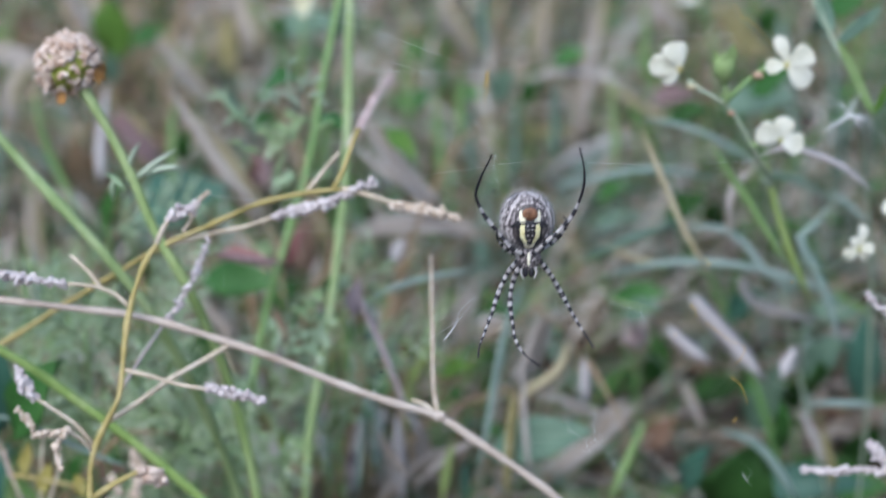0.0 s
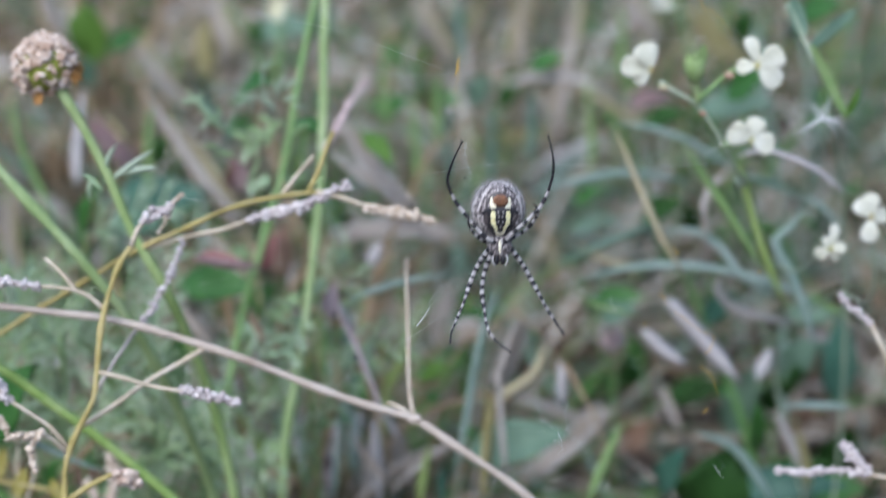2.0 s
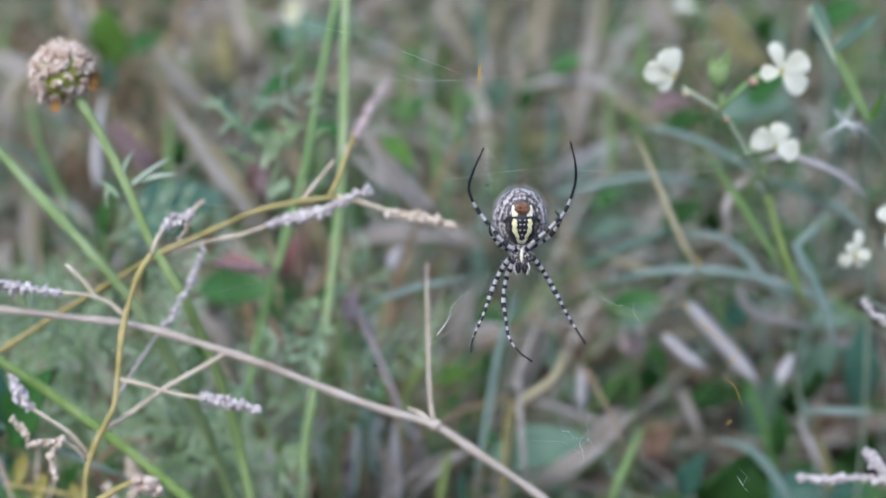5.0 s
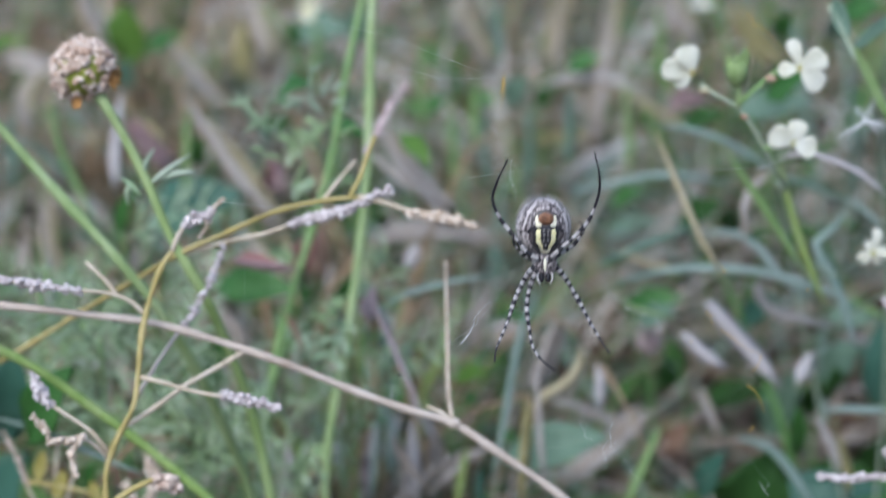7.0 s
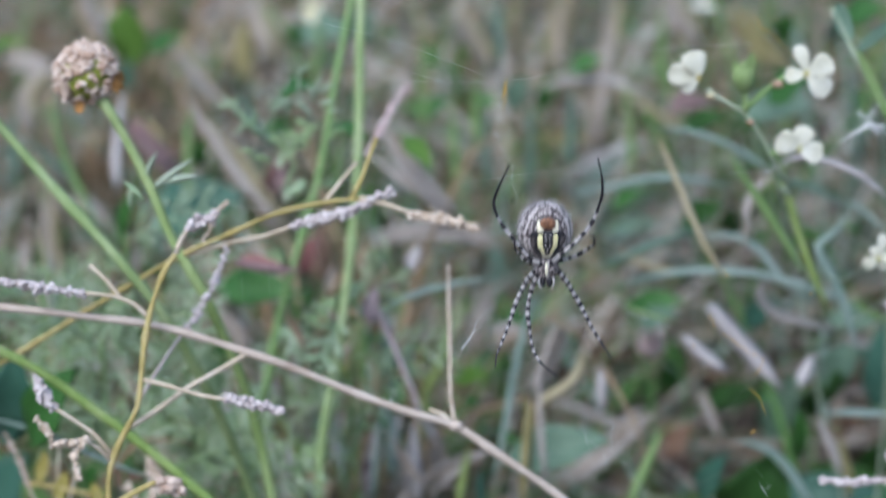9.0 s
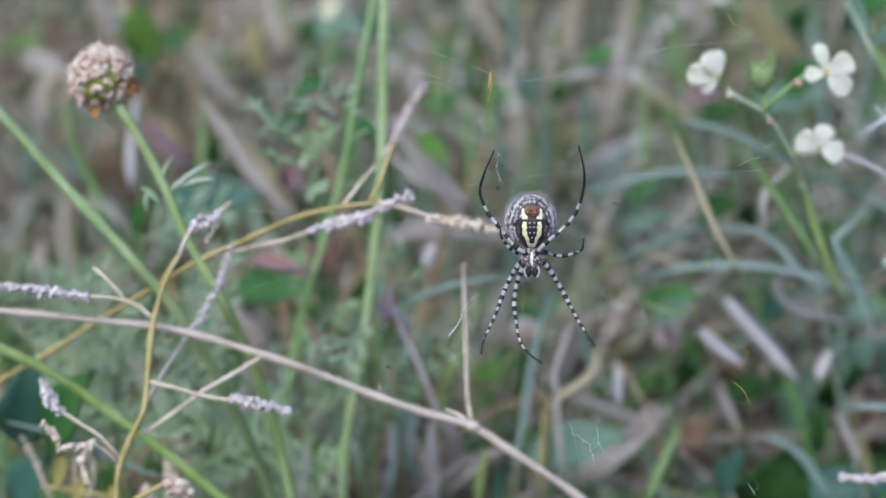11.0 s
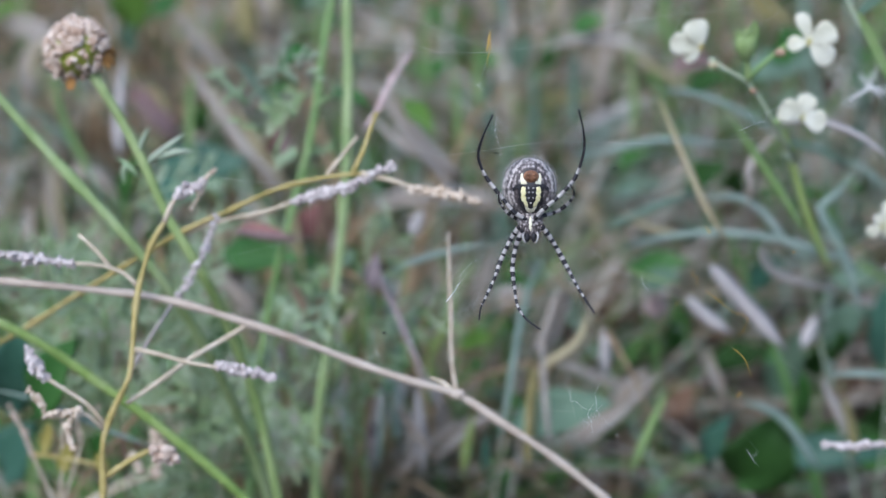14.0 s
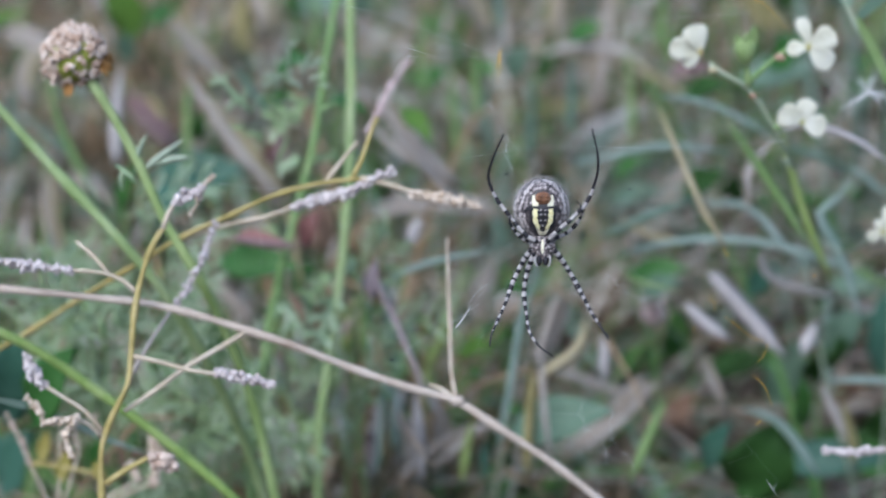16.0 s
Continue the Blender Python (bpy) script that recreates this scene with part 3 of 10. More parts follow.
def leaf_litter(name, label, category, mat, count, seed, near, far, size, zmax, up=0.6):
    """Uncounted small weed leaves as one mesh."""
    rng = random.Random(seed)
    verts, faces = [], []
    for _ in range(count):
        y = near + (far - near) * rng.random() ** 1.2
        x = rng.uniform(-1, 1) * (0.16 + 0.33 * y)
        if noise.noise((x * 2.3 + seed, y * 2.3, 1.7)) < rng.uniform(-0.2, 0.35) or (mat != "litter" and brown_hollow(x, y, rng)):
            continue
        c = Vector((x, y, 0.01 + zmax * rng.random() ** 1.5))
        n = Vector((rng.uniform(-1, 1), rng.uniform(-1.2, 0.4), up + rng.random())).normalized()
        t = n.orthogonal().normalized()
        t = Matrix.Rotation(rng.uniform(0, 6.28), 3, n) @ t
        s = n.cross(t)
        L = rng.uniform(*size)
        w = L * rng.uniform(0.4, 0.75)
        o = len(verts)
        verts.append(tuple(c))
        for k in range(8):
            a = 6.2832 * k / 8
            r = 0.5 * (1 + 0.15 * rng.uniform(-1, 1))
            verts.append(tuple(c + t * (L * r * math.cos(a)) + s * (w * r * math.sin(a)) + n * (0.12 * L * math.sin(a) ** 2)))
        for k in range(8):
            faces.append((o, o + 1 + k, o + 1 + (k + 1) % 8))
    me = bpy.data.meshes.new(name)
    me.from_pydata(verts, [], faces)
    for p in me.polygons:
        p.use_smooth = True
    me.materials.append(M[mat])
    return tagged(new(name, me), label, category, kind="stuff")


leaf_litter("weed_leaves", "small green weed leaves near the soil", "weeds", "leaf", 4200, 31, 0.75, 4.0, (0.008, 0.026), 0.20)
leaf_litter("blue_weed_leaves", "dull blue-green weed leaves", "weeds", "leaf_blue", 1600, 32, 0.80, 4.0, (0.006, 0.022), 0.20)
leaf_litter("dry_leaves", "curled pale dry leaves on the ground", "litter", "litter", 2600, 33, 0.75, 4.0, (0.012, 0.05), 0.05)


# ---- tufts of grass behind the web ----
def build_tufts():
    rng = random.Random(71)
    shapes = {}
    for mat in ("blade_mix", "grass_mix", "dry_mix"):
        shapes[mat] = []
        for k in range(6):
            bm = bmesh.new()
            h, reach = rng.uniform(0.20, 0.34), rng.uniform(0.04, 0.22)
            drop = rng.uniform(0.0, 0.16)
            pts = [Vector((0, 0, -0.01)), Vector((0.1 * reach, 0.01, 0.35 * h)), Vector((0.4 * reach, 0.015, 0.75 * h)), Vector((0.75 * reach, 0.01, h - 0.2 * drop)), Vector((reach, 0, h - drop))]
            blade(bm, pts, rng.uniform(0.004, 0.008), (0, 1, 0), 0.3, 0.8, 0.00025, 0.03, 0.6)
            me = bpy.data.meshes.new("blade")
            bmesh.ops.recalc_face_normals(bm, faces=bm.faces)
            bm.to_mesh(me)
            bm.free()
            for f in me.polygons:
                f.use_smooth = True
            me.materials.append(M[mat])
            shapes[mat].append(me)
    words = {"blade_mix": "tuft of limp blue-green grass blades", "grass_mix": "tuft of fresh green grass blades", "dry_mix": "tuft of dry tan grass blades"}
    spots = []
    for i in range(30):
        y = 0.86 + 1.5 * rng.random() ** 1.4
        spots.append((rng.uniform(-1, 1) * (0.22 + 0.36 * y), y))
    while len(spots) < 114:
        x, y = rng.uniform(-2.4, 2.4), rng.uniform(-2.2, 3.2)
        if math.hypot(x, y) > 0.6 and (y < 0.3 or abs(x) > 0.3 + 0.4 * y):
            spots.append((x, y))
    dry = [foot(p) for p in ((-0.0379, 0.6877, 0.1880), (-0.0678, 0.6700, 0.1944), (-0.0980, 0.7291, 0.1848))]
    spots += [(p[0], p[1]) for p in dry]
    for i, (x, y) in enumerate(spots):
        mat = rng.choices(("blade_mix", "grass_mix", "dry_mix"), (3, 4, 2) if x > 0 else (1, 3, 3))[0]
        if i >= len(spots) - len(dry):
            mat = "dry_mix"
        root = thing("grass_tuft", (x, y, -0.004), words[mat], "grass", "grass tufts")
        for k in range(rng.randint(6, 10)):
            ob = new("blade", rng.choice(shapes[mat]))
            ob.parent = root
            s = rng.uniform(0.55, 1.05)
            ob.matrix_basis = pose(rng.uniform(-0.012, 0.012), rng.uniform(-0.012, 0.012), 0, rng.uniform(-8, 8), rng.uniform(-12, 8), rng.uniform(0, 360)) @ Matrix.Diagonal((s, s, s, 1))


build_tufts()


# ---- seed head on its green stalk ----
def build_seed_head():
    rng = random.Random(5)
    top = Vector((-0.1141, 0.4910, 0.4310))
    low = (-0.0620, 0.4902, 0.2835)
    root = thing("seed_head_plant", foot(low), "round withered seed head on a green stalk", "wildflower")
    stem_part("stalk", [(-0.1091, 0.4883, 0.4239), (-0.1026, 0.4876, 0.4117), (-0.0960, 0.4861, 0.3973), (-0.0892, 0.4834, 0.3798), (-0.0809, 0.4816, 0.3646), (-0.0732, 0.4876, 0.3400), (-0.0668, 0.4926, 0.3115), low, foot(low)],
              0.00154, 0.00226, "stem_mid", root, joints=0.06)
    bm = bmesh.new()
    R = 0.0084
    turn = Euler((0.35, -0.45, 0)).to_matrix()
    ball(bm, top, R, 22, 16, (1, 1, 0.88), turn, 0.04, rng)
    head = part("head", bm, "head_core", root, "round olive seed head")
    bm = bmesh.new()
    bare = Vector((0.18, -0.82, -0.50)).normalized()
    for i in range(820):
        z = 1 - 2 * (i + 0.5) / 820
        a = i * 2.39996
        q = Vector((math.sqrt(1 - z * z) * math.cos(a), math.sqrt(1 - z * z) * math.sin(a), z * 0.9))
        if q.z < -0.8:
            continue
        q = turn @ q
        thin = 1.7 * noise.noise(tuple(q * 3.1 + Vector((3, 0, 1)))) + 1.4 * (0.50 - q.dot(bare))
        if thin < 0.05 and rng.random() < 0.84:
            continue
        p = top + q * R
        for k in range(2):
            t = Euler([rng.uniform(-1.4, 1.4) for _ in "xyz"]).to_matrix()
            side = Vector((rng.uniform(-1, 1), rng.uniform(-1, 1), rng.uniform(-1, 1))) * R * 0.06
            ball(bm, p + side + q * R * rng.uniform(-0.03, 0.14), R * rng.uniform(0.06, 0.14), 6, 4, (1, 0.6, rng.uniform(0.8, 1.6)), t, 0.45, rng)
        if rng.random() < 0.35:
            tube(bm, [p, p + (q + Vector((rng.uniform(-.6, .6), rng.uniform(-.6, .6), rng.uniform(-.6, .6)))) * R * 0.22], R * 0.035, R * 0.015, 4, R * 0.1)
    part("floret_crust", bm, "floret", head, "pale withered florets")
    for a in (-2.3, -2.1, -0.7, -0.45, -0.15, 0.1, 0.35, 1.8):
        a += rng.uniform(-0.1, 0.1)
        q = turn @ Vector((math.cos(a) * 0.85, math.sin(a) * 0.85, -0.5))
        bm = bmesh.new()
        p = top + q * R * 1.1
        e = p + (q * 0.25 + Vector((0, 0, -rng.uniform(0.15, 0.55)))) * R
        oval_leaf(bm, p + Vector((0, 0, 0.15 * R)), e, R * rng.uniform(0.26, 0.42), q, 0.25, n=6, rng=rng)
        part("sepal", bm, "sepal", root, "rusty withered sepal")
    bm = bmesh.new()
    for pts, w in (([(-0.0973, 0.4860, 0.3944), (-0.0958, 0.4855, 0.4026), (-0.0925, 0.4865, 0.4080)], 0.0022),
                   ([(-0.0955, 0.4860, 0.3953), (-0.0895, 0.4850, 0.4004), (-0.0814, 0.4860, 0.4058)], 0.0023),
                   ([(-0.0914, 0.4855, 0.3979), (-0.0855, 0.4845, 0.3999), (-0.0799, 0.4850, 0.4002)], 0.0027)):
        blade(bm, pts, w, (0, 0, 1), 0.25, 0.7, 0.0002, 0.003, 0.45, Vector((0.1, -0.9, 0.3)))
    part("leaf", bm, "fern_pale", root, "grey-green cut leaf with pale lobes")
    bm = bmesh.new()
    for pts, w in (([(-0.0979, 0.4860, 0.3920), (-0.1015, 0.4880, 0.3953), (-0.1049, 0.4900, 0.3968)], 0.0022),
                   ([(-0.1018, 0.4880, 0.3950), (-0.1028, 0.4890, 0.3917), (-0.1030, 0.4900, 0.3876)], 0.0024)):
        blade(bm, pts, w, (0, 0, 1), 0.25, 0.7, 0.0002, 0.003, 0.45, Vector((-0.1, -0.9, 0.3)))
    part("leaf", bm, "fern_soft", root, "grey-green cut leaf")
    return settle(root)


seed_head = build_seed_head()


# ---- thick green stems that cross the weeds ----
def build_green_stem(name_label, pts, r0, r1, mat="stem_pale_green"):
    low = pts[-1]
    root = thing("green_stem", foot(low, 0.02, 0.05), name_label, "stem", "thick green stems")
    stem_part("stalk", pts + [foot(low, 0.02, 0.05)], r0, r1, mat, root, joints=0.07)
    return root


stem_long = settle(build_green_stem("thick pale green stem, slanting through dead twigs",
    [(-0.1671, 0.4964, 0.4462), (-0.1514, 0.4942, 0.4256), (-0.1373, 0.4933, 0.4070), (-0.1242, 0.4913, 0.3911), (-0.1072, 0.4879, 0.3717), (-0.0961, 0.4893, 0.3549), (-0.0863, 0.4990, 0.3290), (-0.0772, 0.5155, 0.2896)], 0.00157, 0.00226))
settle(build_green_stem("thick green stem, slanting low under dead twigs",
    [(-0.1636, 0.4564, 0.3671), (-0.1493, 0.4616, 0.3567), (-0.1354, 0.4644, 0.3480), (-0.1259, 0.4656, 0.3409), (-0.1146, 0.4658, 0.3313), (-0.1030, 0.4659, 0.3215), (-0.0913, 0.4658, 0.3108), (-0.0722, 0.4631, 0.2932)], 0.00157, 0.00194, "stem_lime"))


# ---- dead pinkish stem with its side twigs ----
def build_dead_stem():
    end = (0.0518, 0.4502, 0.2885)
    root = thing("dead_stem", foot(end, 0.05, 0.02), "dry pinkish-beige dead stem with side twigs", "stem")
    stem_part("stalk", [(-0.1547, 0.4422, 0.3775), (-0.1378, 0.4442, 0.3737), (-0.1190, 0.4464, 0.3706), (-0.1047, 0.4478, 0.3682), (-0.0915, 0.4492, 0.3659), (-0.0773, 0.4499, 0.3616), (-0.0629, 0.4503, 0.3564), (-0.0477, 0.4504, 0.3505), (-0.0312, 0.4519, 0.3424), (-0.0160, 0.4529, 0.3360), (-0.0014, 0.4543, 0.3304), (0.0114, 0.4534, 0.3217), (0.0253, 0.4527, 0.3117), end, foot(end, 0.05, 0.02)],
              0.00115, 0.00154, "stem_dead", root, step=0.003, wobble=0.14)
    stem_part("twig", [(-0.0629, 0.4501, 0.3561), (-0.0706, 0.4466, 0.3525), (-0.0799, 0.4408, 0.3490), (-0.0886, 0.4366, 0.3437), (-0.0972, 0.4327, 0.3391)], 0.00082, 0.00074, "stem_tan", root)
    stem_part("twig", [(-0.0015, 0.4545, 0.3309), (-0.0028, 0.4609, 0.3364), (-0.0032, 0.4727, 0.3483), (-0.0036, 0.4840, 0.3589), (-0.0038, 0.4934, 0.3683)], 0.00077, 0.00055, "twig_dull", root)
    stem_part("twig", [(-0.0024, 0.4546, 0.3314), (-0.0058, 0.4562, 0.3337), (-0.0096, 0.4573, 0.3347)], 0.00086, 0.00051, "stem_tan", root)
    bm = bmesh.new()
    ball(bm, (-0.0014, 0.4544, 0.3306), 0.00206, 10, 7, (1.2, 1, 0.8), None, 0.12, random.Random(3))
    part("knot", bm, "stem_dead", root)
    return settle(root)


dead_stem = build_dead_stem()


# ---- branching yellow weed with lilac-grey flower spikes ----
def build_yellow_weed():
    rng = random.Random(8)
    low = (-0.1014, 0.4214, 0.3172)
    root = thing("knotted_weed", foot(low, -0.01, 0.03), "yellow branching weed with withered lilac flower spikes", "weed")
    stem_part("stem", [foot(low, -0.01, 0.03), low, (-0.1009, 0.4264, 0.3310), (-0.0974, 0.4294, 0.3394), (-0.0933, 0.4322, 0.3470), (-0.0922, 0.4368, 0.3565), (-0.0914, 0.4411, 0.3653), (-0.0890, 0.4460, 0.3757), (-0.0856, 0.4501, 0.3837), (-0.0832, 0.4524, 0.3869)],
              0.0019, 0.0008, "stem_yellow", root, joints=0.018, step=0.003, wobble=0.14)
    stem_part("twig", [(-0.0832, 0.4524, 0.3869), (-0.0812, 0.4541, 0.3916), (-0.0790, 0.4550, 0.3942)], 0.00082, 0.00066, "stem_tan", root)
    stem_part("twig", [(-0.0903, 0.4439, 0.3698), (-0.0945, 0.4444, 0.3742), (-0.1000, 0.4442, 0.3767), (-0.1095, 0.4435, 0.3780)], 0.00074, 0.00058, "stem_tan", root)
    stem_part("twig", [(-0.0983, 0.4449, 0.3757), (-0.1029, 0.4477, 0.3803), (-0.1081, 0.4502, 0.3842)], 0.00066, 0.00058, "stem_tan", root)
    stem_part("twig", [(-0.0919, 0.4360, 0.3542), (-0.0844, 0.4344, 0.3530), (-0.0752, 0.4325, 0.3510), (-0.0667, 0.4311, 0.3502)], 0.00074, 0.00058, "stem_tan", root)
    stem_part("twig", [(-0.1001, 0.4274, 0.3337), (-0.1053, 0.4286, 0.3403), (-0.1107, 0.4290, 0.3444), (-0.1166, 0.4294, 0.3485)], 0.00074, 0.00058, "stem_tan", root)
    stem_part("twig", [(-0.0939, 0.4398, 0.3462), (-0.0885, 0.4493, 0.3537), (-0.0820, 0.4589, 0.3615)], 0.00074, 0.00058, "dry_lilac", root)
    stem_part("twig", [(-0.1001, 0.4225, 0.3203), (-0.0939, 0.4229, 0.3246), (-0.0874, 0.4240, 0.3277)], 0.00099, 0.00082, "stem_yellow", root)
    spike("flower_spike", [(-0.0790, 0.4551, 0.3943), (-0.0749, 0.4557, 0.3962), (-0.0721, 0.4563, 0.3977)], 0.00247, "bead_lilac", root, rng, "pale lilac withered flower spike")
    spike("flower_spike", [(-0.0754, 0.4537, 0.3906), (-0.0733, 0.4547, 0.3934), (-0.0721, 0.4561, 0.3973), (-0.0684, 0.4574, 0.4008)], 0.00115, "bead_tan", root, rng)
    spike("flower_spike", [(-0.1092, 0.4434, 0.3779), (-0.1152, 0.4437, 0.3786), (-0.1217, 0.4441, 0.3796), (-0.1299, 0.4445, 0.3808), (-0.1388, 0.4448, 0.3817)], 0.00197, "bead_lilac", root, rng, "pale lilac withered flower spike")
    spike("flower_spike", [(-0.0673, 0.4313, 0.3508), (-0.0629, 0.4309, 0.3496), (-0.0573, 0.4305, 0.3484), (-0.0516, 0.4301, 0.3475)], 0.00197, "bead_lilac", root, rng, "pale lilac withered flower spike")
    spike("flower_spike", [(-0.1166, 0.4294, 0.3485), (-0.1198, 0.4307, 0.3522), (-0.1214, 0.4321, 0.3560)], 0.00230, "bead_lilac", root, rng, "pale lilac withered flower spike")
    spike("flower_spike", [(-0.0820, 0.4588, 0.3612), (-0.0791, 0.4613, 0.3651), (-0.0757, 0.4656, 0.3707), (-0.0729, 0.4699, 0.3764), (-0.0714, 0.4727, 0.3809)], 0.00168, "bead_lilac", root, rng, "grey-lilac withered flower spike", 0.0024, "dry_lilac")
    spike("flower_spike", [(-0.0866, 0.4240, 0.3275), (-0.0837, 0.4237, 0.3266), (-0.0811, 0.4232, 0.3254)], 0.00329, "bead_brown", root, rng, "brown withered flower cluster")
    spike("flower_spike", [(-0.1164, 0.4238, 0.3395), (-0.1115, 0.4239, 0.3398), (-0.1070, 0.4242, 0.3404)], 0.00181, "bead_tan", root, rng)
    spike("flower_spike", [(-0.1070, 0.4242, 0.3404), (-0.1099, 0.4227, 0.3364), (-0.1087, 0.4205, 0.3304)], 0.00148, "bead_tan", root, rng)
    spike("flower_spike", [(-0.1160, 0.4237, 0.3392), (-0.1180, 0.4252, 0.3432), (-0.1212, 0.4263, 0.3463)], 0.00131, "bead_tan", root, rng)
    stem_part("twig", [(-0.1006, 0.4269, 0.3325), (-0.1040, 0.4255, 0.3378), (-0.1070, 0.4242, 0.3404)], 0.00066, 0.00049, "stem_tan", root)
    return settle(root)


yellow_weed = build_yellow_weed()


def build_tan_weed():
    rng = random.Random(29)
    low = (-0.1406, 0.5062, 0.2596)
    root = thing("tan_weed", foot(low), "dry tan weed with withered flower spikes", "weed")
    for pts, r, mat in (
        ([(-0.1498, 0.5129, 0.2785), (-0.1533, 0.5160, 0.2870), (-0.1580, 0.5191, 0.2957)], 0.00130, "bead_brown"),
        ([(-0.1331, 0.5146, 0.2827), (-0.1346, 0.5176, 0.2910)], 0.00118, "bead_brown"),
        ([(-0.1392, 0.5180, 0.2921), (-0.1425, 0.5183, 0.2933), (-0.1451, 0.5197, 0.2971)], 0.00118, "bead_tan"),
        ([(-0.1392, 0.5180, 0.2921), (-0.1327, 0.5181, 0.2923), (-0.1262, 0.5191, 0.2950)], 0.00088, "bead_tan"),
        ([(-0.1073, 0.5111, 0.2724), (-0.1058, 0.5138, 0.2798), (-0.1077, 0.5163, 0.2868)], 0.00255, "bead_tan"),
        ([(-0.1121, 0.5114, 0.2734), (-0.1150, 0.5132, 0.2784)], 0.00236, "bead_tan"),
    ):
        stem_part("twig", [foot(low), low, Vector(low).lerp(Vector(pts[0]), 0.6), pts[0]], 0.0008, 0.0005, "stem_tan", root)
        spike("flower_spike", pts, r, mat, root, rng)
    stem_part("twig", [(-0.1494, 0.5133, 0.2794), (-0.1376, 0.5128, 0.2777), (-0.1254, 0.5121, 0.2754)], 0.0008, 0.0007, "stem_yellow", root)
    for a, b, w in (((-0.1462, 0.5134, 0.2796), (-0.1439, 0.5173, 0.2905), 0.0043), ((-0.1400, 0.5112, 0.2733), (-0.1368, 0.5149, 0.2836), 0.0051), ((-0.1248, 0.5110, 0.2725), (-0.1278, 0.5136, 0.2799), 0.0043)):
        bm = bmesh.new()
        oval_leaf(bm, a, b, w, (0.2, -0.9, 0.4), 0.25, n=10, rng=rng)
        part("leaf", bm, "leaf_yellow", root, "yellowed withered leaf")
    return settle(root)


tan_weed = build_tan_weed()


def build_yellow_branch():
    rng = random.Random(9)
    low = (-0.1823, 0.5080, 0.3114)
    root = thing("yellow_branch", foot(low, -0.05, 0.02), "arching yellow weed branch with withered flower spikes", "weed")
    stem_part("stem", [foot(low, -0.05, 0.02), low, (-0.1610, 0.5050, 0.3243), (-0.1431, 0.5014, 0.3356), (-0.1253, 0.4968, 0.3483), (-0.1047, 0.4899, 0.3627), (-0.0866, 0.4826, 0.3755), (-0.0698, 0.4777, 0.3846), (-0.0561, 0.4734, 0.3920), (-0.0462, 0.4772, 0.3935), (-0.0367, 0.4778, 0.3949), (-0.0307, 0.4779, 0.3954)],
              0.00134, 0.00077, "stem_yellow", root, joints=0.022, step=0.003, wobble=0.14)
    stem_part("twig", [(-0.0307, 0.4779, 0.3954), (-0.0230, 0.4774, 0.3938), (-0.0144, 0.4764, 0.3910)], 0.00103, 0.00077, "stem_tan", root)
    stem_part("twig", [(-0.0868, 0.4831, 0.3749), (-0.0701, 0.4787, 0.3811), (-0.0590, 0.4741, 0.3849), (-0.0504, 0.4752, 0.3878)], 0.00086, 0.00069, "stem_tan", root)
    stem_part("twig", [(-0.0333, 0.4779, 0.3954), (-0.0303, 0.4813, 0.4006), (-0.0283, 0.4847, 0.4059), (-0.0258, 0.4883, 0.4115)], 0.00086, 0.00069, "stem_yellow", root)
    stem_part("twig", [(-0.0419, 0.4780, 0.3936), (-0.0361, 0.4827, 0.4002), (-0.0318, 0.4858, 0.4047)], 0.00077, 0.00060, "stem_tan", root)
    spike("flower_spike", [(-0.0153, 0.4764, 0.3910), (-0.0075, 0.4759, 0.3898), (-0.0015, 0.4755, 0.3888), (0.0045, 0.4750, 0.3872)], 0.00223, "bead_tan", root, rng, "tan withered flower spike")
    spike("flower_spike", [(-0.0508, 0.4752, 0.3878), (-0.0419, 0.4759, 0.3898), (-0.0333, 0.4766, 0.3917)], 0.00240, "bead_lilac", root, rng, "lilac-grey withered flower spike")
    spike("flower_spike", [(-0.0333, 0.4768, 0.3922), (-0.0273, 0.4778, 0.3949), (-0.0213, 0.4787, 0.3975)], 0.00172, "bead_lilac", root, rng, "lilac-grey withered flower spike")
    spike("flower_spike", [(-0.0331, 0.5693, 0.3829), (-0.0289, 0.5933, 0.3860), (-0.0255, 0.6133, 0.3885), (-0.0208, 0.6348, 0.3910)], 0.0016, "clover", root, rng, "lilac-grey withered flower spike", 0.0026)
    return settle(root)


yellow_branch = build_yellow_branch()


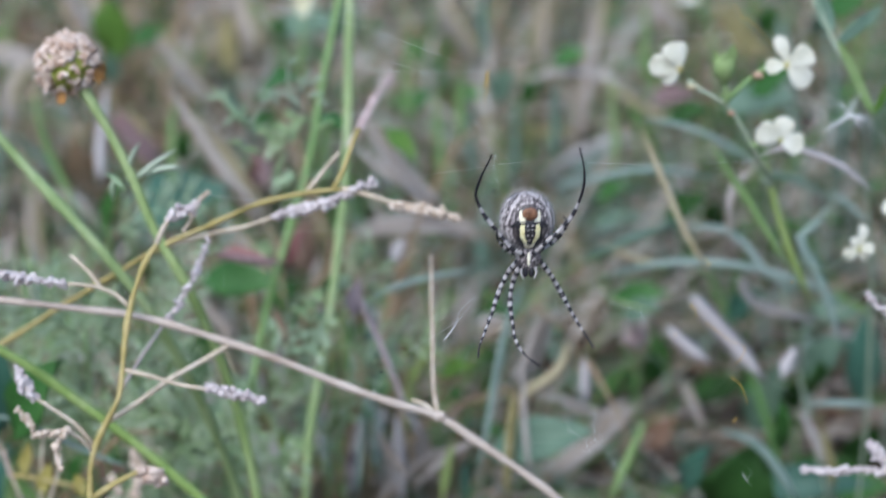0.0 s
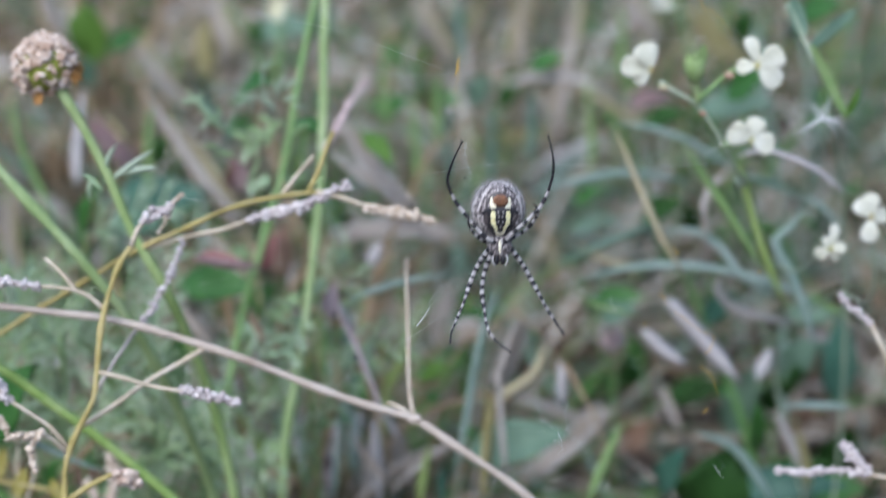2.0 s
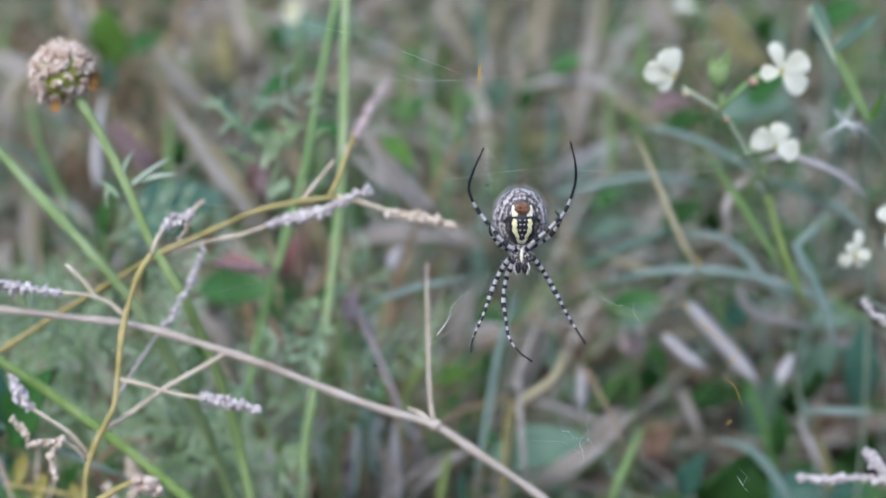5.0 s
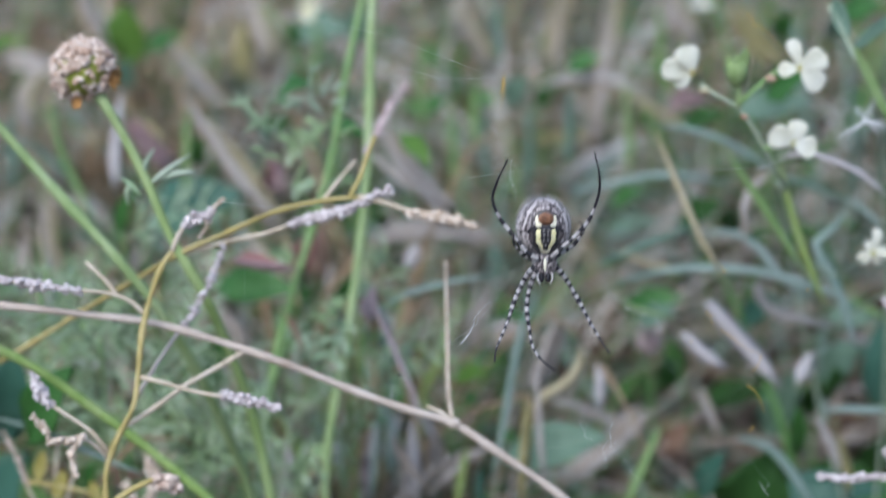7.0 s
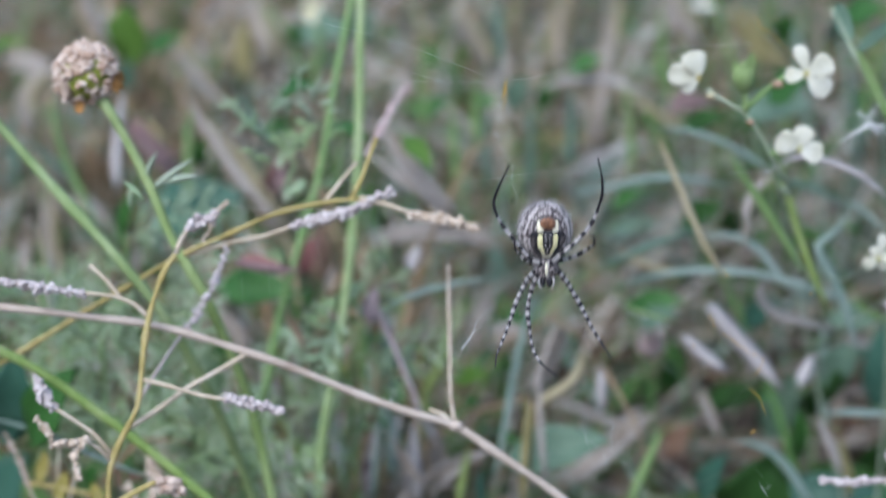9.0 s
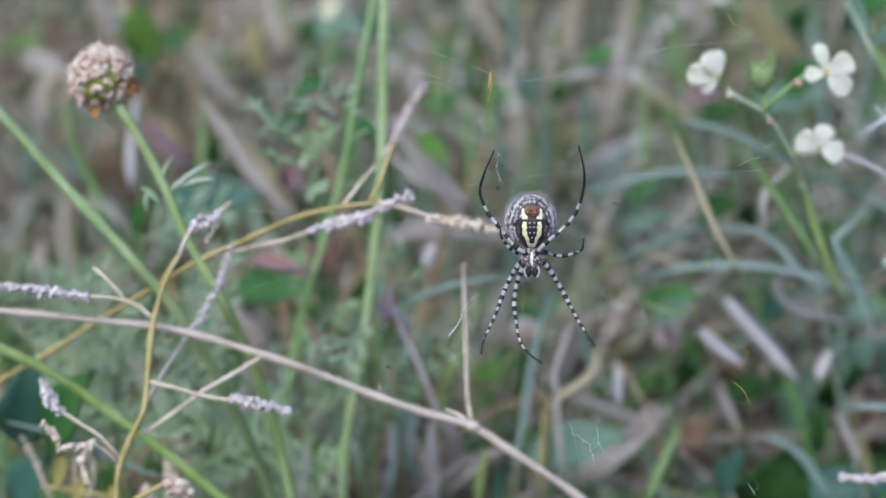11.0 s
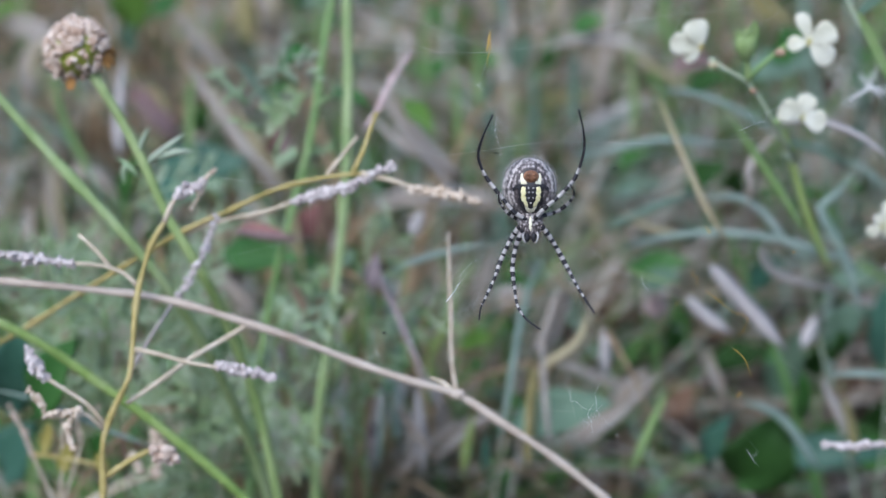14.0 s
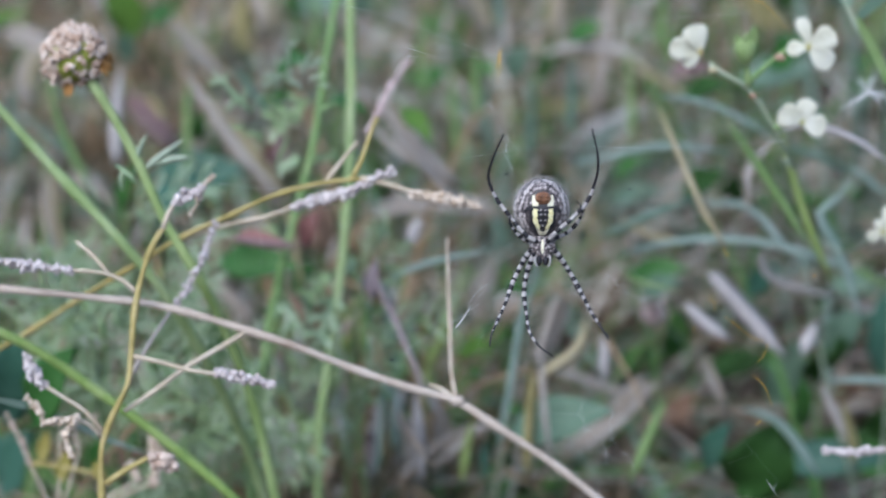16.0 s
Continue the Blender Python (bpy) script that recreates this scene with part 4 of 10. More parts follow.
# ---- tall green stalks with feathery leaves ----
def build_stalk_pair():
    rng = random.Random(12)
    made = []
    for pts, r, mat in (
        ([(-0.0353, 0.6371, 0.4344), (-0.0362, 0.6282, 0.4098), (-0.0366, 0.6177, 0.3811), (-0.0380, 0.6080, 0.3545), (-0.0413, 0.6015, 0.3243), (-0.0473, 0.5926, 0.2875), (-0.0525, 0.5865, 0.2586), (-0.0546, 0.5804, 0.2294)], 11, "stem_pale_green"),
        ([(-0.0385, 0.6539, 0.4314), (-0.0430, 0.6462, 0.4103), (-0.0475, 0.6385, 0.3893), (-0.0528, 0.6278, 0.3598), (-0.0606, 0.6228, 0.3332), (-0.0690, 0.6176, 0.3061), (-0.0763, 0.6107, 0.2745), (-0.0814, 0.6037, 0.2425), (-0.0837, 0.5959, 0.2209)], 9, "stem_green"),
    ):
        low = pts[-1]
        root = thing("tall_stalk", foot(low), "tall upright green stalk with feathery leaves", "weed", "tall stalks")
        stem_part("stalk", pts + [foot(low)], r * 0.00017, r * 0.0002, mat, root, joints=0.05)
        made.append(root)
    for mat, pts, w in (
        ("fern_pale", [(-0.0579, 0.5780, 0.3995), (-0.0616, 0.5780, 0.3982), (-0.0658, 0.5780, 0.3950)], 0.0026),
        ("fern_pale", [(-0.0595, 0.5780, 0.3988), (-0.0632, 0.5780, 0.4001), (-0.0664, 0.5780, 0.3994)], 0.0018),
        ("fern_pale", [(-0.0575, 0.5780, 0.4001), (-0.0550, 0.5780, 0.4007), (-0.0530, 0.5780, 0.4003)], 0.0014),
        ("fern_pale", [(-0.0565, 0.5780, 0.3991), (-0.0535, 0.5780, 0.3966), (-0.0509, 0.5780, 0.3930)], 0.0026),
        ("fern_pale", [(-0.0606, 0.5780, 0.3982), (-0.0600, 0.5780, 0.3961), (-0.0597, 0.5780, 0.3940)], 0.0016),
        ("fern_pale", [(-0.0548, 0.5780, 0.4097), (-0.0531, 0.5780, 0.4115), (-0.0511, 0.5780, 0.4128)], 0.0018),
        ("fern_pale", [(-0.0472, 0.5780, 0.4043), (-0.0448, 0.5780, 0.4050), (-0.0424, 0.5780, 0.4048)], 0.0020),
        ("fern_pale", [(-0.0633, 0.5780, 0.3965), (-0.0647, 0.5780, 0.3973), (-0.0669, 0.5780, 0.3965)], 0.0014),
        ("fern_pale", [(-0.0558, 0.5780, 0.4012), (-0.0555, 0.5780, 0.4076), (-0.0559, 0.5780, 0.4140)], 0.0014),
        ("fern_pale", [(-0.0514, 0.5780, 0.3991), (-0.0497, 0.5780, 0.4045), (-0.0467, 0.5780, 0.4095)], 0.0020),
        ("fern_pale", [(-0.0503, 0.5780, 0.4008), (-0.0517, 0.5780, 0.4039), (-0.0533, 0.5780, 0.4053)], 0.0016),
        ("fern_pale", [(-0.0484, 0.5780, 0.3976), (-0.0457, 0.5780, 0.3991), (-0.0421, 0.5780, 0.3987)], 0.0018),
        ("fern_pale", [(-0.0453, 0.5780, 0.3966), (-0.0429, 0.5780, 0.3956), (-0.0401, 0.5780, 0.3962)], 0.0016),
        ("fern_pale", [(-0.0705, 0.5780, 0.3859), (-0.0675, 0.5780, 0.3910), (-0.0643, 0.5780, 0.3944)], 0.0014),
        ("fern_pale", [(-0.0493, 0.5780, 0.4029), (-0.0468, 0.5780, 0.4033), (-0.0448, 0.5780, 0.4023)], 0.0016),
        ("fern_soft", [(-0.0697, 0.5780, 0.3859), (-0.0760, 0.5780, 0.3931), (-0.0834, 0.5780, 0.4023)], 0.0030),
        ("fern_soft", [(-0.0750, 0.5780, 0.3918), (-0.0772, 0.5780, 0.3891), (-0.0799, 0.5780, 0.3869)], 0.0020),
        ("fern_soft", [(-0.0780, 0.5780, 0.3952), (-0.0787, 0.5780, 0.3985), (-0.0773, 0.5780, 0.4017)], 0.0020),
        ("fern_soft", [(-0.0737, 0.5780, 0.3901), (-0.0715, 0.5780, 0.3933), (-0.0718, 0.5780, 0.3965)], 0.0018),
        ("fern_soft", [(-0.0803, 0.5780, 0.3985), (-0.0830, 0.5780, 0.3975), (-0.0856, 0.5780, 0.3985)], 0.0018),
        ("fern", [(-0.0538, 0.5780, 0.3817), (-0.0568, 0.5780, 0.3860), (-0.0598, 0.5780, 0.3892)], 0.0022),
        ("fern", [(-0.0568, 0.5780, 0.3860), (-0.0579, 0.5780, 0.3828), (-0.0604, 0.5780, 0.3800)], 0.0020),
        ("fern", [(-0.0456, 0.5780, 0.3850), (-0.0424, 0.5780, 0.3878), (-0.0383, 0.5780, 0.3893)], 0.0024),
        ("fern", [(-0.0724, 0.5780, 0.3795), (-0.0754, 0.5780, 0.3812), (-0.0785, 0.5780, 0.3806)], 0.0020),
        ("fern", [(-0.0663, 0.5780, 0.3763), (-0.0704, 0.5780, 0.3785), (-0.0741, 0.5780, 0.3774)], 0.0020),
        ("fern", [(-0.0625, 0.5780, 0.3666), (-0.0592, 0.5780, 0.3731), (-0.0570, 0.5780, 0.3785)], 0.0018),
    ):
        bm = bmesh.new()
        blade(bm, pts, w, (0, 0, 1), 0.25, 0.7, 0.0002, 0.004, 0.45, Vector((rng.uniform(-0.2, 0.2), -0.85, rng.uniform(0.2, 0.6))))
        part("leaflet", bm, mat, made[1])
    leaves = [
        ((-0.0429, 0.6032, 0.3166), (-0.0568, 0.5831, 0.3105)), ((-0.0440, 0.6001, 0.3083), (-0.0529, 0.5811, 0.2926)), ((-0.0644, 0.6238, 0.3232), (-0.0803, 0.6230, 0.3211)), ((-0.0433, 0.6017, 0.3124), (-0.0367, 0.6125, 0.3178)),
        ((-0.0528, 0.6336, 0.3756), (-0.0746, 0.6382, 0.3626)), ((-0.0561, 0.6305, 0.3543), (-0.0694, 0.6323, 0.3466)), ((-0.0572, 0.6289, 0.3501), (-0.0440, 0.6347, 0.3530)),
        ((-0.0758, 0.6067, 0.2763), (-0.0937, 0.5850, 0.2667)), ((-0.0524, 0.5911, 0.2589), (-0.0650, 0.5782, 0.2481)), ((-0.0712, 0.6145, 0.2976), (-0.0561, 0.5949, 0.2937))]
    for i, (a, b) in enumerate(leaves):
        bm = bmesh.new()
        a = Vector(a).lerp(Vector(b), rng.uniform(0.0, 0.3))
        feather(bm, a, b, (rng.uniform(-0.5, 0.5), -0.7, rng.uniform(0.4, 1.0)), rng, 3, 0.44, 0.0031, i % 3 != 0)
        part("leaf", bm, "fern_soft" if i % 2 else "fern", made[0 if i % 2 else 1], "feathery grey-green leaf")
    return [settle(r) for r in made]


stalks = build_stalk_pair()


def build_feathery_plant(base, tips, seed, label="low feathery grey-green plant"):
    rng = random.Random(seed)
    root = thing("feathery_plant", base, label, "weed", "feathery plants")
    base = Vector(base)
    for tip in tips:
        tip = Vector(tip)
        mid = base.lerp(tip, 0.55) + Vector((rng.uniform(-.01, .01), 0.02, 0.03))
        stem_part("stem", [base, mid, tip], 0.0012, 0.0007, "stem_green", root, sides=5, step=0.02)
        for f in (0.5, 0.7, 0.85, 0.97):
            p = mid.lerp(tip, f)
            e = p + Vector((rng.uniform(-1, 1), rng.uniform(-0.5, 0.3), rng.uniform(-0.1, 0.8))).normalized() * rng.uniform(0.028, 0.05)
            bm = bmesh.new()
            feather(bm, p, e, (rng.uniform(-0.4, 0.4), -0.6, 0.7), rng, 5, 0.40, 0.0015)
            part("leaf", bm, "fern" if rng.random() < 0.55 else "fern_soft", root)
    return settle(root)


build_feathery_plant(foot((-0.1546, 0.6052, 0.2209)), [(-0.1365, 0.5809, 0.3044), (-0.1514, 0.5879, 0.2991), (-0.1467, 0.5986, 0.3041)], 41)
build_feathery_plant(foot((-0.1057, 0.6036, 0.2166)), [(-0.0977, 0.5699, 0.2741), (-0.1063, 0.5655, 0.2619), (-0.0893, 0.5812, 0.2564), (-0.0826, 0.6021, 0.2635)], 42)
build_feathery_plant(foot((-0.1234, 0.5881, 0.2251)), [(-0.1335, 0.5865, 0.2709), (-0.1070, 0.5941, 0.2917)], 43)
build_feathery_plant(foot((-0.0548, 0.6346, 0.1994)), [(-0.0428, 0.6307, 0.2910), (-0.0452, 0.6227, 0.2691)], 45)
build_feathery_plant(foot((-0.1654, 0.6920, 0.2547)), [(-0.1419, 0.6600, 0.3202), (-0.1495, 0.6452, 0.3054), (-0.1772, 0.6706, 0.2984), (-0.1251, 0.6518, 0.2978)], 46)


# ---- wild radish with cream flowers ----
def petal(bm, base, tip, width, normal, rng):
    oval_leaf(bm, base, tip, width, normal, 0.08, n=12, widest=0.68, bend=0.10, rng=rng, blunt=0.42)


def build_flower(root, centre, petals, rng, label="cream four-petalled flower", mat="petal"):
    """petals: the tip and the width of each."""
    c = Vector(centre)
    bm = bmesh.new()
    ball(bm, c, 0.0011, 8, 6, (1, 1, 1.4))
    fl = part("flower", bm, "calyx", root, label)
    for tip, width in petals:
        bm = bmesh.new()
        tip = Vector(tip)
        tip.y += 0.25 * (tip.z - c.z) + rng.uniform(-0.0012, 0.0012)
        petal(bm, c, c.lerp(tip, 0.95), width * rng.uniform(0.9, 1.02), (rng.uniform(-0.35, 0.35), -0.9, rng.uniform(0.1, 0.5)), rng)
        part("petal", bm, mat, fl)
    return fl


def build_radish():
    rng = random.Random(14)
    low = (0.1899, 0.7177, 0.1536)
    root = thing("wild_radish", foot(low), "branching weed with cream-white four-petalled flowers", "wildflower")
    stem_part("stem", [(0.0782, 0.5135, 0.4201), (0.0823, 0.5135, 0.4171), (0.0897, 0.5135, 0.4130), (0.0941, 0.5135, 0.4080), (0.0995, 0.5135, 0.3991), (0.1218, 0.6008, 0.3590), (0.1542, 0.7255, 0.2918), (0.1705, 0.7461, 0.2316), (0.1816, 0.7291, 0.1848), low, foot(low)],
              0.00065, 0.0009, "stem_dull", root, joints=0.05)
    stem_part("twig", [(0.0908, 0.5135, 0.4126), (0.0905, 0.5135, 0.4173), (0.0897, 0.5135, 0.4223)], 0.0010, 0.0008, "stem_pale_green", root)
    stem_part("twig", [(0.0904, 0.5135, 0.4134), (0.0961, 0.5135, 0.4191), (0.1006, 0.5150, 0.4226), (0.1072, 0.5180, 0.4255)], 0.0009, 0.0007, "stem_green", root)
    stem_part("twig", [(0.0995, 0.5135, 0.3991), (0.1037, 0.5135, 0.3991), (0.1078, 0.5135, 0.4021)], 0.0009, 0.0007, "stem_green", root)
    stem_part("twig", [(0.1542, 0.7255, 0.2918), (0.1434, 0.5890, 0.3267), (0.1315, 0.5040, 0.3638)], 0.00054, 0.00054, "stem_dull", root)
    stem_part("twig", [(0.1705, 0.7461, 0.2316), (0.1640, 0.6017, 0.3124), (0.1526, 0.5140, 0.3586), (0.1502, 0.5138, 0.3740)], 0.00054, 0.00054, "stem_dull", root)
    build_flower(root, (0.0751, 0.5135, 0.4238), [((0.0722, 0.5135, 0.4329), 0.0085), ((0.0648, 0.5135, 0.4260), 0.0074), ((0.0696, 0.5135, 0.4198), 0.0050)], rng)
    build_flower(root, (0.1092, 0.5135, 0.4251), [((0.1062, 0.5135, 0.4346), 0.0052), ((0.1021, 0.5135, 0.4242), 0.0054), ((0.1179, 0.5135, 0.4298), 0.0078), ((0.1170, 0.5135, 0.4189), 0.0072)], rng)
    build_flower(root, (0.1088, 0.5135, 0.4006), [((0.1006, 0.5135, 0.4044), 0.0085), ((0.1108, 0.5135, 0.4085), 0.0066), ((0.1166, 0.5135, 0.3987), 0.0078)], rng)
    build_flower(root, (0.1375, 0.5135, 0.3630), [((0.1319, 0.5135, 0.3606), 0.0047), ((0.1351, 0.5135, 0.3674), 0.0031), ((0.1392, 0.5135, 0.3713), 0.0039), ((0.1428, 0.5135, 0.3634), 0.0043), ((0.1406, 0.5135, 0.3590), 0.0035)], rng)
    build_flower(root, (0.1502, 0.5135, 0.3740), [((0.1447, 0.5135, 0.3798), 0.0066), ((0.1496, 0.5135, 0.3825), 0.0058), ((0.1559, 0.5135, 0.3747), 0.0062), ((0.1493, 0.5135, 0.3653), 0.0066)], rng)
    bm = bmesh.new()
    tube(bm, [(0.0896, 0.5135, 0.4195), (0.0893, 0.5134, 0.4240), (0.0889, 0.5135, 0.4278)], 0, 0, 10, 0.0006, 0.08, None, lambda f: 0.0004 + 0.0031 * math.sin(math.pi * (0.08 + 0.62 * f)) ** 0.8, rng=rng)
    for dx, dy, h, w in ((-0.0030, -0.0008, 0.0058, 0.0034), (0.0022, -0.0012, 0.0082, 0.0042), (0.0004, 0.0016, 0.0052, 0.0036), (-0.0008, -0.0020, 0.0046, 0.0032)):
        oval_leaf(bm, (0.0893 + 0.55 * dx, 0.5134 + dy, 0.4240), (0.0893 + dx, 0.5134 + 1.2 * dy, 0.4244 + h), w * 0.85, (0.3 * dx / 0.003, -1.0, 0.1), 0.2, n=8, thick=0.0005, rng=rng)
    part("bud", bm, "stem_pale_green", root, "closed pale green bud")
    for c, r, label in (((0.0793, 0.5130, 0.4181), 0.0015, "yellowish calyx"), ((0.1003, 0.5130, 0.4220), 0.0016, "reddish brown calyx"), ((0.0925, 0.5130, 0.4096), 0.0011, "reddish brown knot")):
        bm = bmesh.new()
        ball(bm, c, r, 9, 7, (1.2, 1, 0.8), None, 0.12, rng)
        part("calyx", bm, "straw" if label[0] == "y" else "sepal_dull", root, label)
    return settle(root)


radish = build_radish()


# ---- side plant with a narrow leaf and a tuft of down ----
def build_side_plant():
    low = (0.1857, 0.6600, 0.2592)
    root = thing("side_weed", foot(low), "grey-green weed with narrow upright leaves", "weed")
    stem_part("stem", [(0.1237, 0.5469, 0.4394), (0.1290, 0.5430, 0.4288), (0.1350, 0.5392, 0.4182), (0.1470, 0.5640, 0.3980), (0.1640, 0.6200, 0.3652), (0.1750, 0.6400, 0.3272), low, foot(low)], 0.0009, 0.0007, "stem_dull", root)
    for a, b, w, m in (((0.1435, 0.5337, 0.4031), (0.1299, 0.5351, 0.4283), 24, "blade_green"), ((0.1290, 0.5430, 0.4288), (0.1252, 0.5476, 0.4412), 40, "leaf_blue"), ((0.1312, 0.5418, 0.4253), (0.1483, 0.5535, 0.4362), 26, "leaf_blue"), ((0.1441, 0.5340, 0.4040), (0.1482, 0.5372, 0.4129), 16, "leaf_bright")):
        bm = bmesh.new()
        oval_leaf(bm, a, b, w * 0.5 / 2926, (0.3, -1, 0.3), 0.2, n=12)
        part("leaf", bm, m, root)
    return settle(root)


side_weed = build_side_plant()


def build_down():
    rng = random.Random(20)
    c = Vector((0.1277, 0.5025, 0.4117))
    bm = bmesh.new()
    # matted arms of down, each a bundle of fibres
    for arm, count in (((-0.0075, 0, -0.0048), 16), ((0.0070, 0, -0.0022), 14), ((-0.0040, 0, 0.0045), 8), ((0.0012, 0, 0.0060), 5), ((0.0035, 0, -0.0052), 5)):
        for i in range(count):
            L = Vector(arm) * rng.uniform(0.45, 1.1) + Vector((rng.gauss(0, 1), rng.gauss(0, 1), rng.gauss(0, 1))) * 0.0009
            a = c + Vector((rng.gauss(0, 1), rng.gauss(0, 1), rng.gauss(0, 1))) * 0.0004
            tube(bm, [a, a + L * 0.55 + Vector((0, 0, rng.uniform(-0.0003, 0.0009))), a + L], 0.00009, 0.00004, 4, 0.002, 0.3, rng=rng)
    ball(bm, c, 0.0008, 8, 6, (1.6, 1, 0.8), lump=0.3, rng=rng)
    tube(bm, [c, (0.1384, 0.5112, 0.4050), (0.1466, 0.5231, 0.3951)], 0.00012, 0.00008, 4, 0.004)
    return tagged(part("seed_down", bm, "down"), "tuft of white seed down caught on a stem", "seed")


build_down()


# ---- pale spike at the lower right ----
def build_pale_spike():
    rng = random.Random(23)
    low = (0.1469, 0.4477, 0.3124)
    root = thing("pale_weed", foot(low), "dry twig with pale lilac flower spikes", "weed")
    stem_part("stem", [(0.1331, 0.4484, 0.3143), (0.1400, 0.4482, 0.3137), low, foot(low)], 0.00069, 0.00103, "stem_tan", root)
    spike("flower_spike", [(0.1098, 0.4487, 0.3151), (0.1177, 0.4487, 0.3149), (0.1263, 0.4488, 0.3153), (0.1357, 0.4484, 0.3143)], 0.00172, "bead_lilac", root, rng, "pale lilac withered flower spike")
    spike("flower_spike", [(0.1297, 0.4515, 0.3228), (0.1325, 0.4504, 0.3196), (0.1366, 0.4488, 0.3153)], 0.00223, "bead_lilac", root, rng)
    spike("flower_spike", [(0.1308, 0.4736, 0.3630), (0.1343, 0.4721, 0.3589), (0.1402, 0.4706, 0.3548)], 0.00154, "bead_lilac", root, rng)
    stem_part("twig", [(0.1402, 0.4706, 0.3548), (0.1481, 0.4603, 0.3348), low], 0.00069, 0.00086, "stem_tan", root)
    return settle(root)


pale_weed = build_pale_spike()


# ---- broad leaves and bent blades in the background ----
def broad_leaf(base, tip, width, mat, label, root_at, normal=(0.1, -0.7, 0.7), cup=0.18, bend=0.1, group="broad weed leaves"):
    """One broad leaf on a thin stalk that comes out of the weeds behind it."""
    root = thing("leaf_plant", root_at, label, "leaf", group)
    bm = bmesh.new()
    oval_leaf(bm, base, tip, width, normal, cup, n=18, bend=bend, rng=random.Random(int(width * 1e5)))
    part("leaf", bm, mat, root)
    stem_part("stalk", [root_at, Vector(root_at).lerp(Vector(base), 0.6) + Vector((0, 0.01, 0.01)), base], 0.0012, 0.0009, "stem_green", root, step=0.02)
    return settle(root)


broad_leaf((-0.2481, 1.2328, 0.2577), (-0.2482, 1.2287, 0.3052), 0.0332, "leaf_bright", "upright bright green weed leaf", (-0.4555, 2.2584, -0.0060), (-0.16, -0.75, 0.53), cup=0.20, bend=0.10)
broad_leaf((-0.2724, 1.3234, 0.2149), (-0.2636, 1.3132, 0.2453), 0.0194, "leaf_blue", "dull bluish green weed leaf in dry grass", (-0.4380, 2.1195, -0.0060), (-0.06, -0.75, 0.55), cup=0.20, bend=0.10)
broad_leaf((-0.2449, 1.2853, 0.2560), (-0.2163, 1.2690, 0.2689), 0.0168, "leaf", "small dark green weed leaf in dry grass", (-0.4491, 2.3382, -0.0060), (-0.26, -0.75, 0.62), cup=0.20, bend=0.10)
broad_leaf((-0.3715, 1.2835, 0.2540), (-0.3368, 1.2677, 0.2683), 0.0112, "leaf_bright", "bright green leaf at the edge of dry grass", (-0.6762, 2.3200, -0.0060), (0.25, -0.75, 0.74), cup=0.20, bend=0.10)
broad_leaf((-0.1435, 0.8720, 0.2865), (-0.1378, 0.8578, 0.3058), 0.0084, "leaf", "small green leaf behind a feathery stalk", (-0.2946, 1.7833, -0.0060), (0.16, -0.75, 0.57), cup=0.20, bend=0.10)
broad_leaf((-0.1997, 1.0025, 0.2075), (-0.1341, 0.9897, 0.2293), 0.0377, "leaf_teal", "dull blue-green leaf behind dead twigs", (-0.3211, 1.5820, -0.0060), (0.02, -0.75, 0.58), cup=0.25, bend=0.10)
broad_leaf((-0.1654, 0.7634, 0.2805), (-0.1543, 0.7534, 0.3117), 0.0075, "leaf", "narrow green leaf behind dead twigs", (-0.3336, 1.5317, -0.0060), (-0.2, -0.75, 0.53), cup=0.20, bend=0.10)
broad_leaf((-0.1245, 1.2868, 0.2571), (-0.1304, 1.2745, 0.2819), 0.0159, "leaf", "dark green leaf below a far flower", (-0.2271, 2.3501, -0.0060), (-0.17, -0.75, 0.78), cup=0.20, bend=0.10)
broad_leaf((-0.1316, 1.2905, 0.2675), (-0.0811, 1.2712, 0.2716), 0.0280, "leaf_blue", "bluish green leaf among dry stalks", (-0.2540, 2.4396, -0.0060), (0.2, -0.75, 0.74), cup=0.20, bend=0.10)
broad_leaf((-0.0823, 1.2894, 0.2631), (-0.0678, 1.2776, 0.2890), 0.0280, "leaf_blue", "bluish green leaf among dry stalks", (-0.1549, 2.4016, -0.0060), (0.18, -0.75, 0.56), cup=0.20, bend=0.10)
broad_leaf((-0.0718, 0.6522, 0.3827), (-0.0576, 0.6340, 0.3907), 0.0090, "leaf", "dark green leaflet beside a tall stalk", (-0.2325, 2.0903, -0.0060), (-0.11, -0.75, 0.69), cup=0.20, bend=0.10)
broad_leaf((-0.0759, 0.6503, 0.3774), (-0.0662, 0.6314, 0.3837), 0.0043, "leaf", "dark green leaflet beside a tall stalk", (-0.2375, 2.0219, -0.0060), (0.14, -0.75, 0.76), cup=0.20, bend=0.10)
broad_leaf((-0.0523, 0.6673, 0.3650), (-0.0370, 0.6464, 0.3656), 0.0068, "leaf", "fresh green leaf behind a tall stalk", (-0.1540, 1.9385, -0.0060), (0.23, -0.75, 0.53), cup=0.20, bend=0.10)
broad_leaf((-0.0250, 0.7335, 0.3416), (-0.0123, 0.7094, 0.3335), 0.0097, "leaf_bright", "bright green leaf in dry grass", (-0.0659, 1.8929, -0.0060), (0.06, -0.75, 0.7), cup=0.20, bend=0.10)
broad_leaf((0.0773, 1.1359, 0.2759), (0.1001, 1.1187, 0.2866), 0.0149, "leaf", "green leaf in dry grass behind the web", (0.1495, 2.2204, -0.0060), (0.0, -0.75, 0.55), cup=0.20, bend=0.10)
broad_leaf((0.0390, 1.2237, 0.2255), (0.0515, 1.2121, 0.2520), 0.0197, "leaf_blue", "bluish green leaf behind the web", (0.0638, 2.0260, -0.0060), (-0.02, -0.75, 0.53), cup=0.20, bend=0.10)
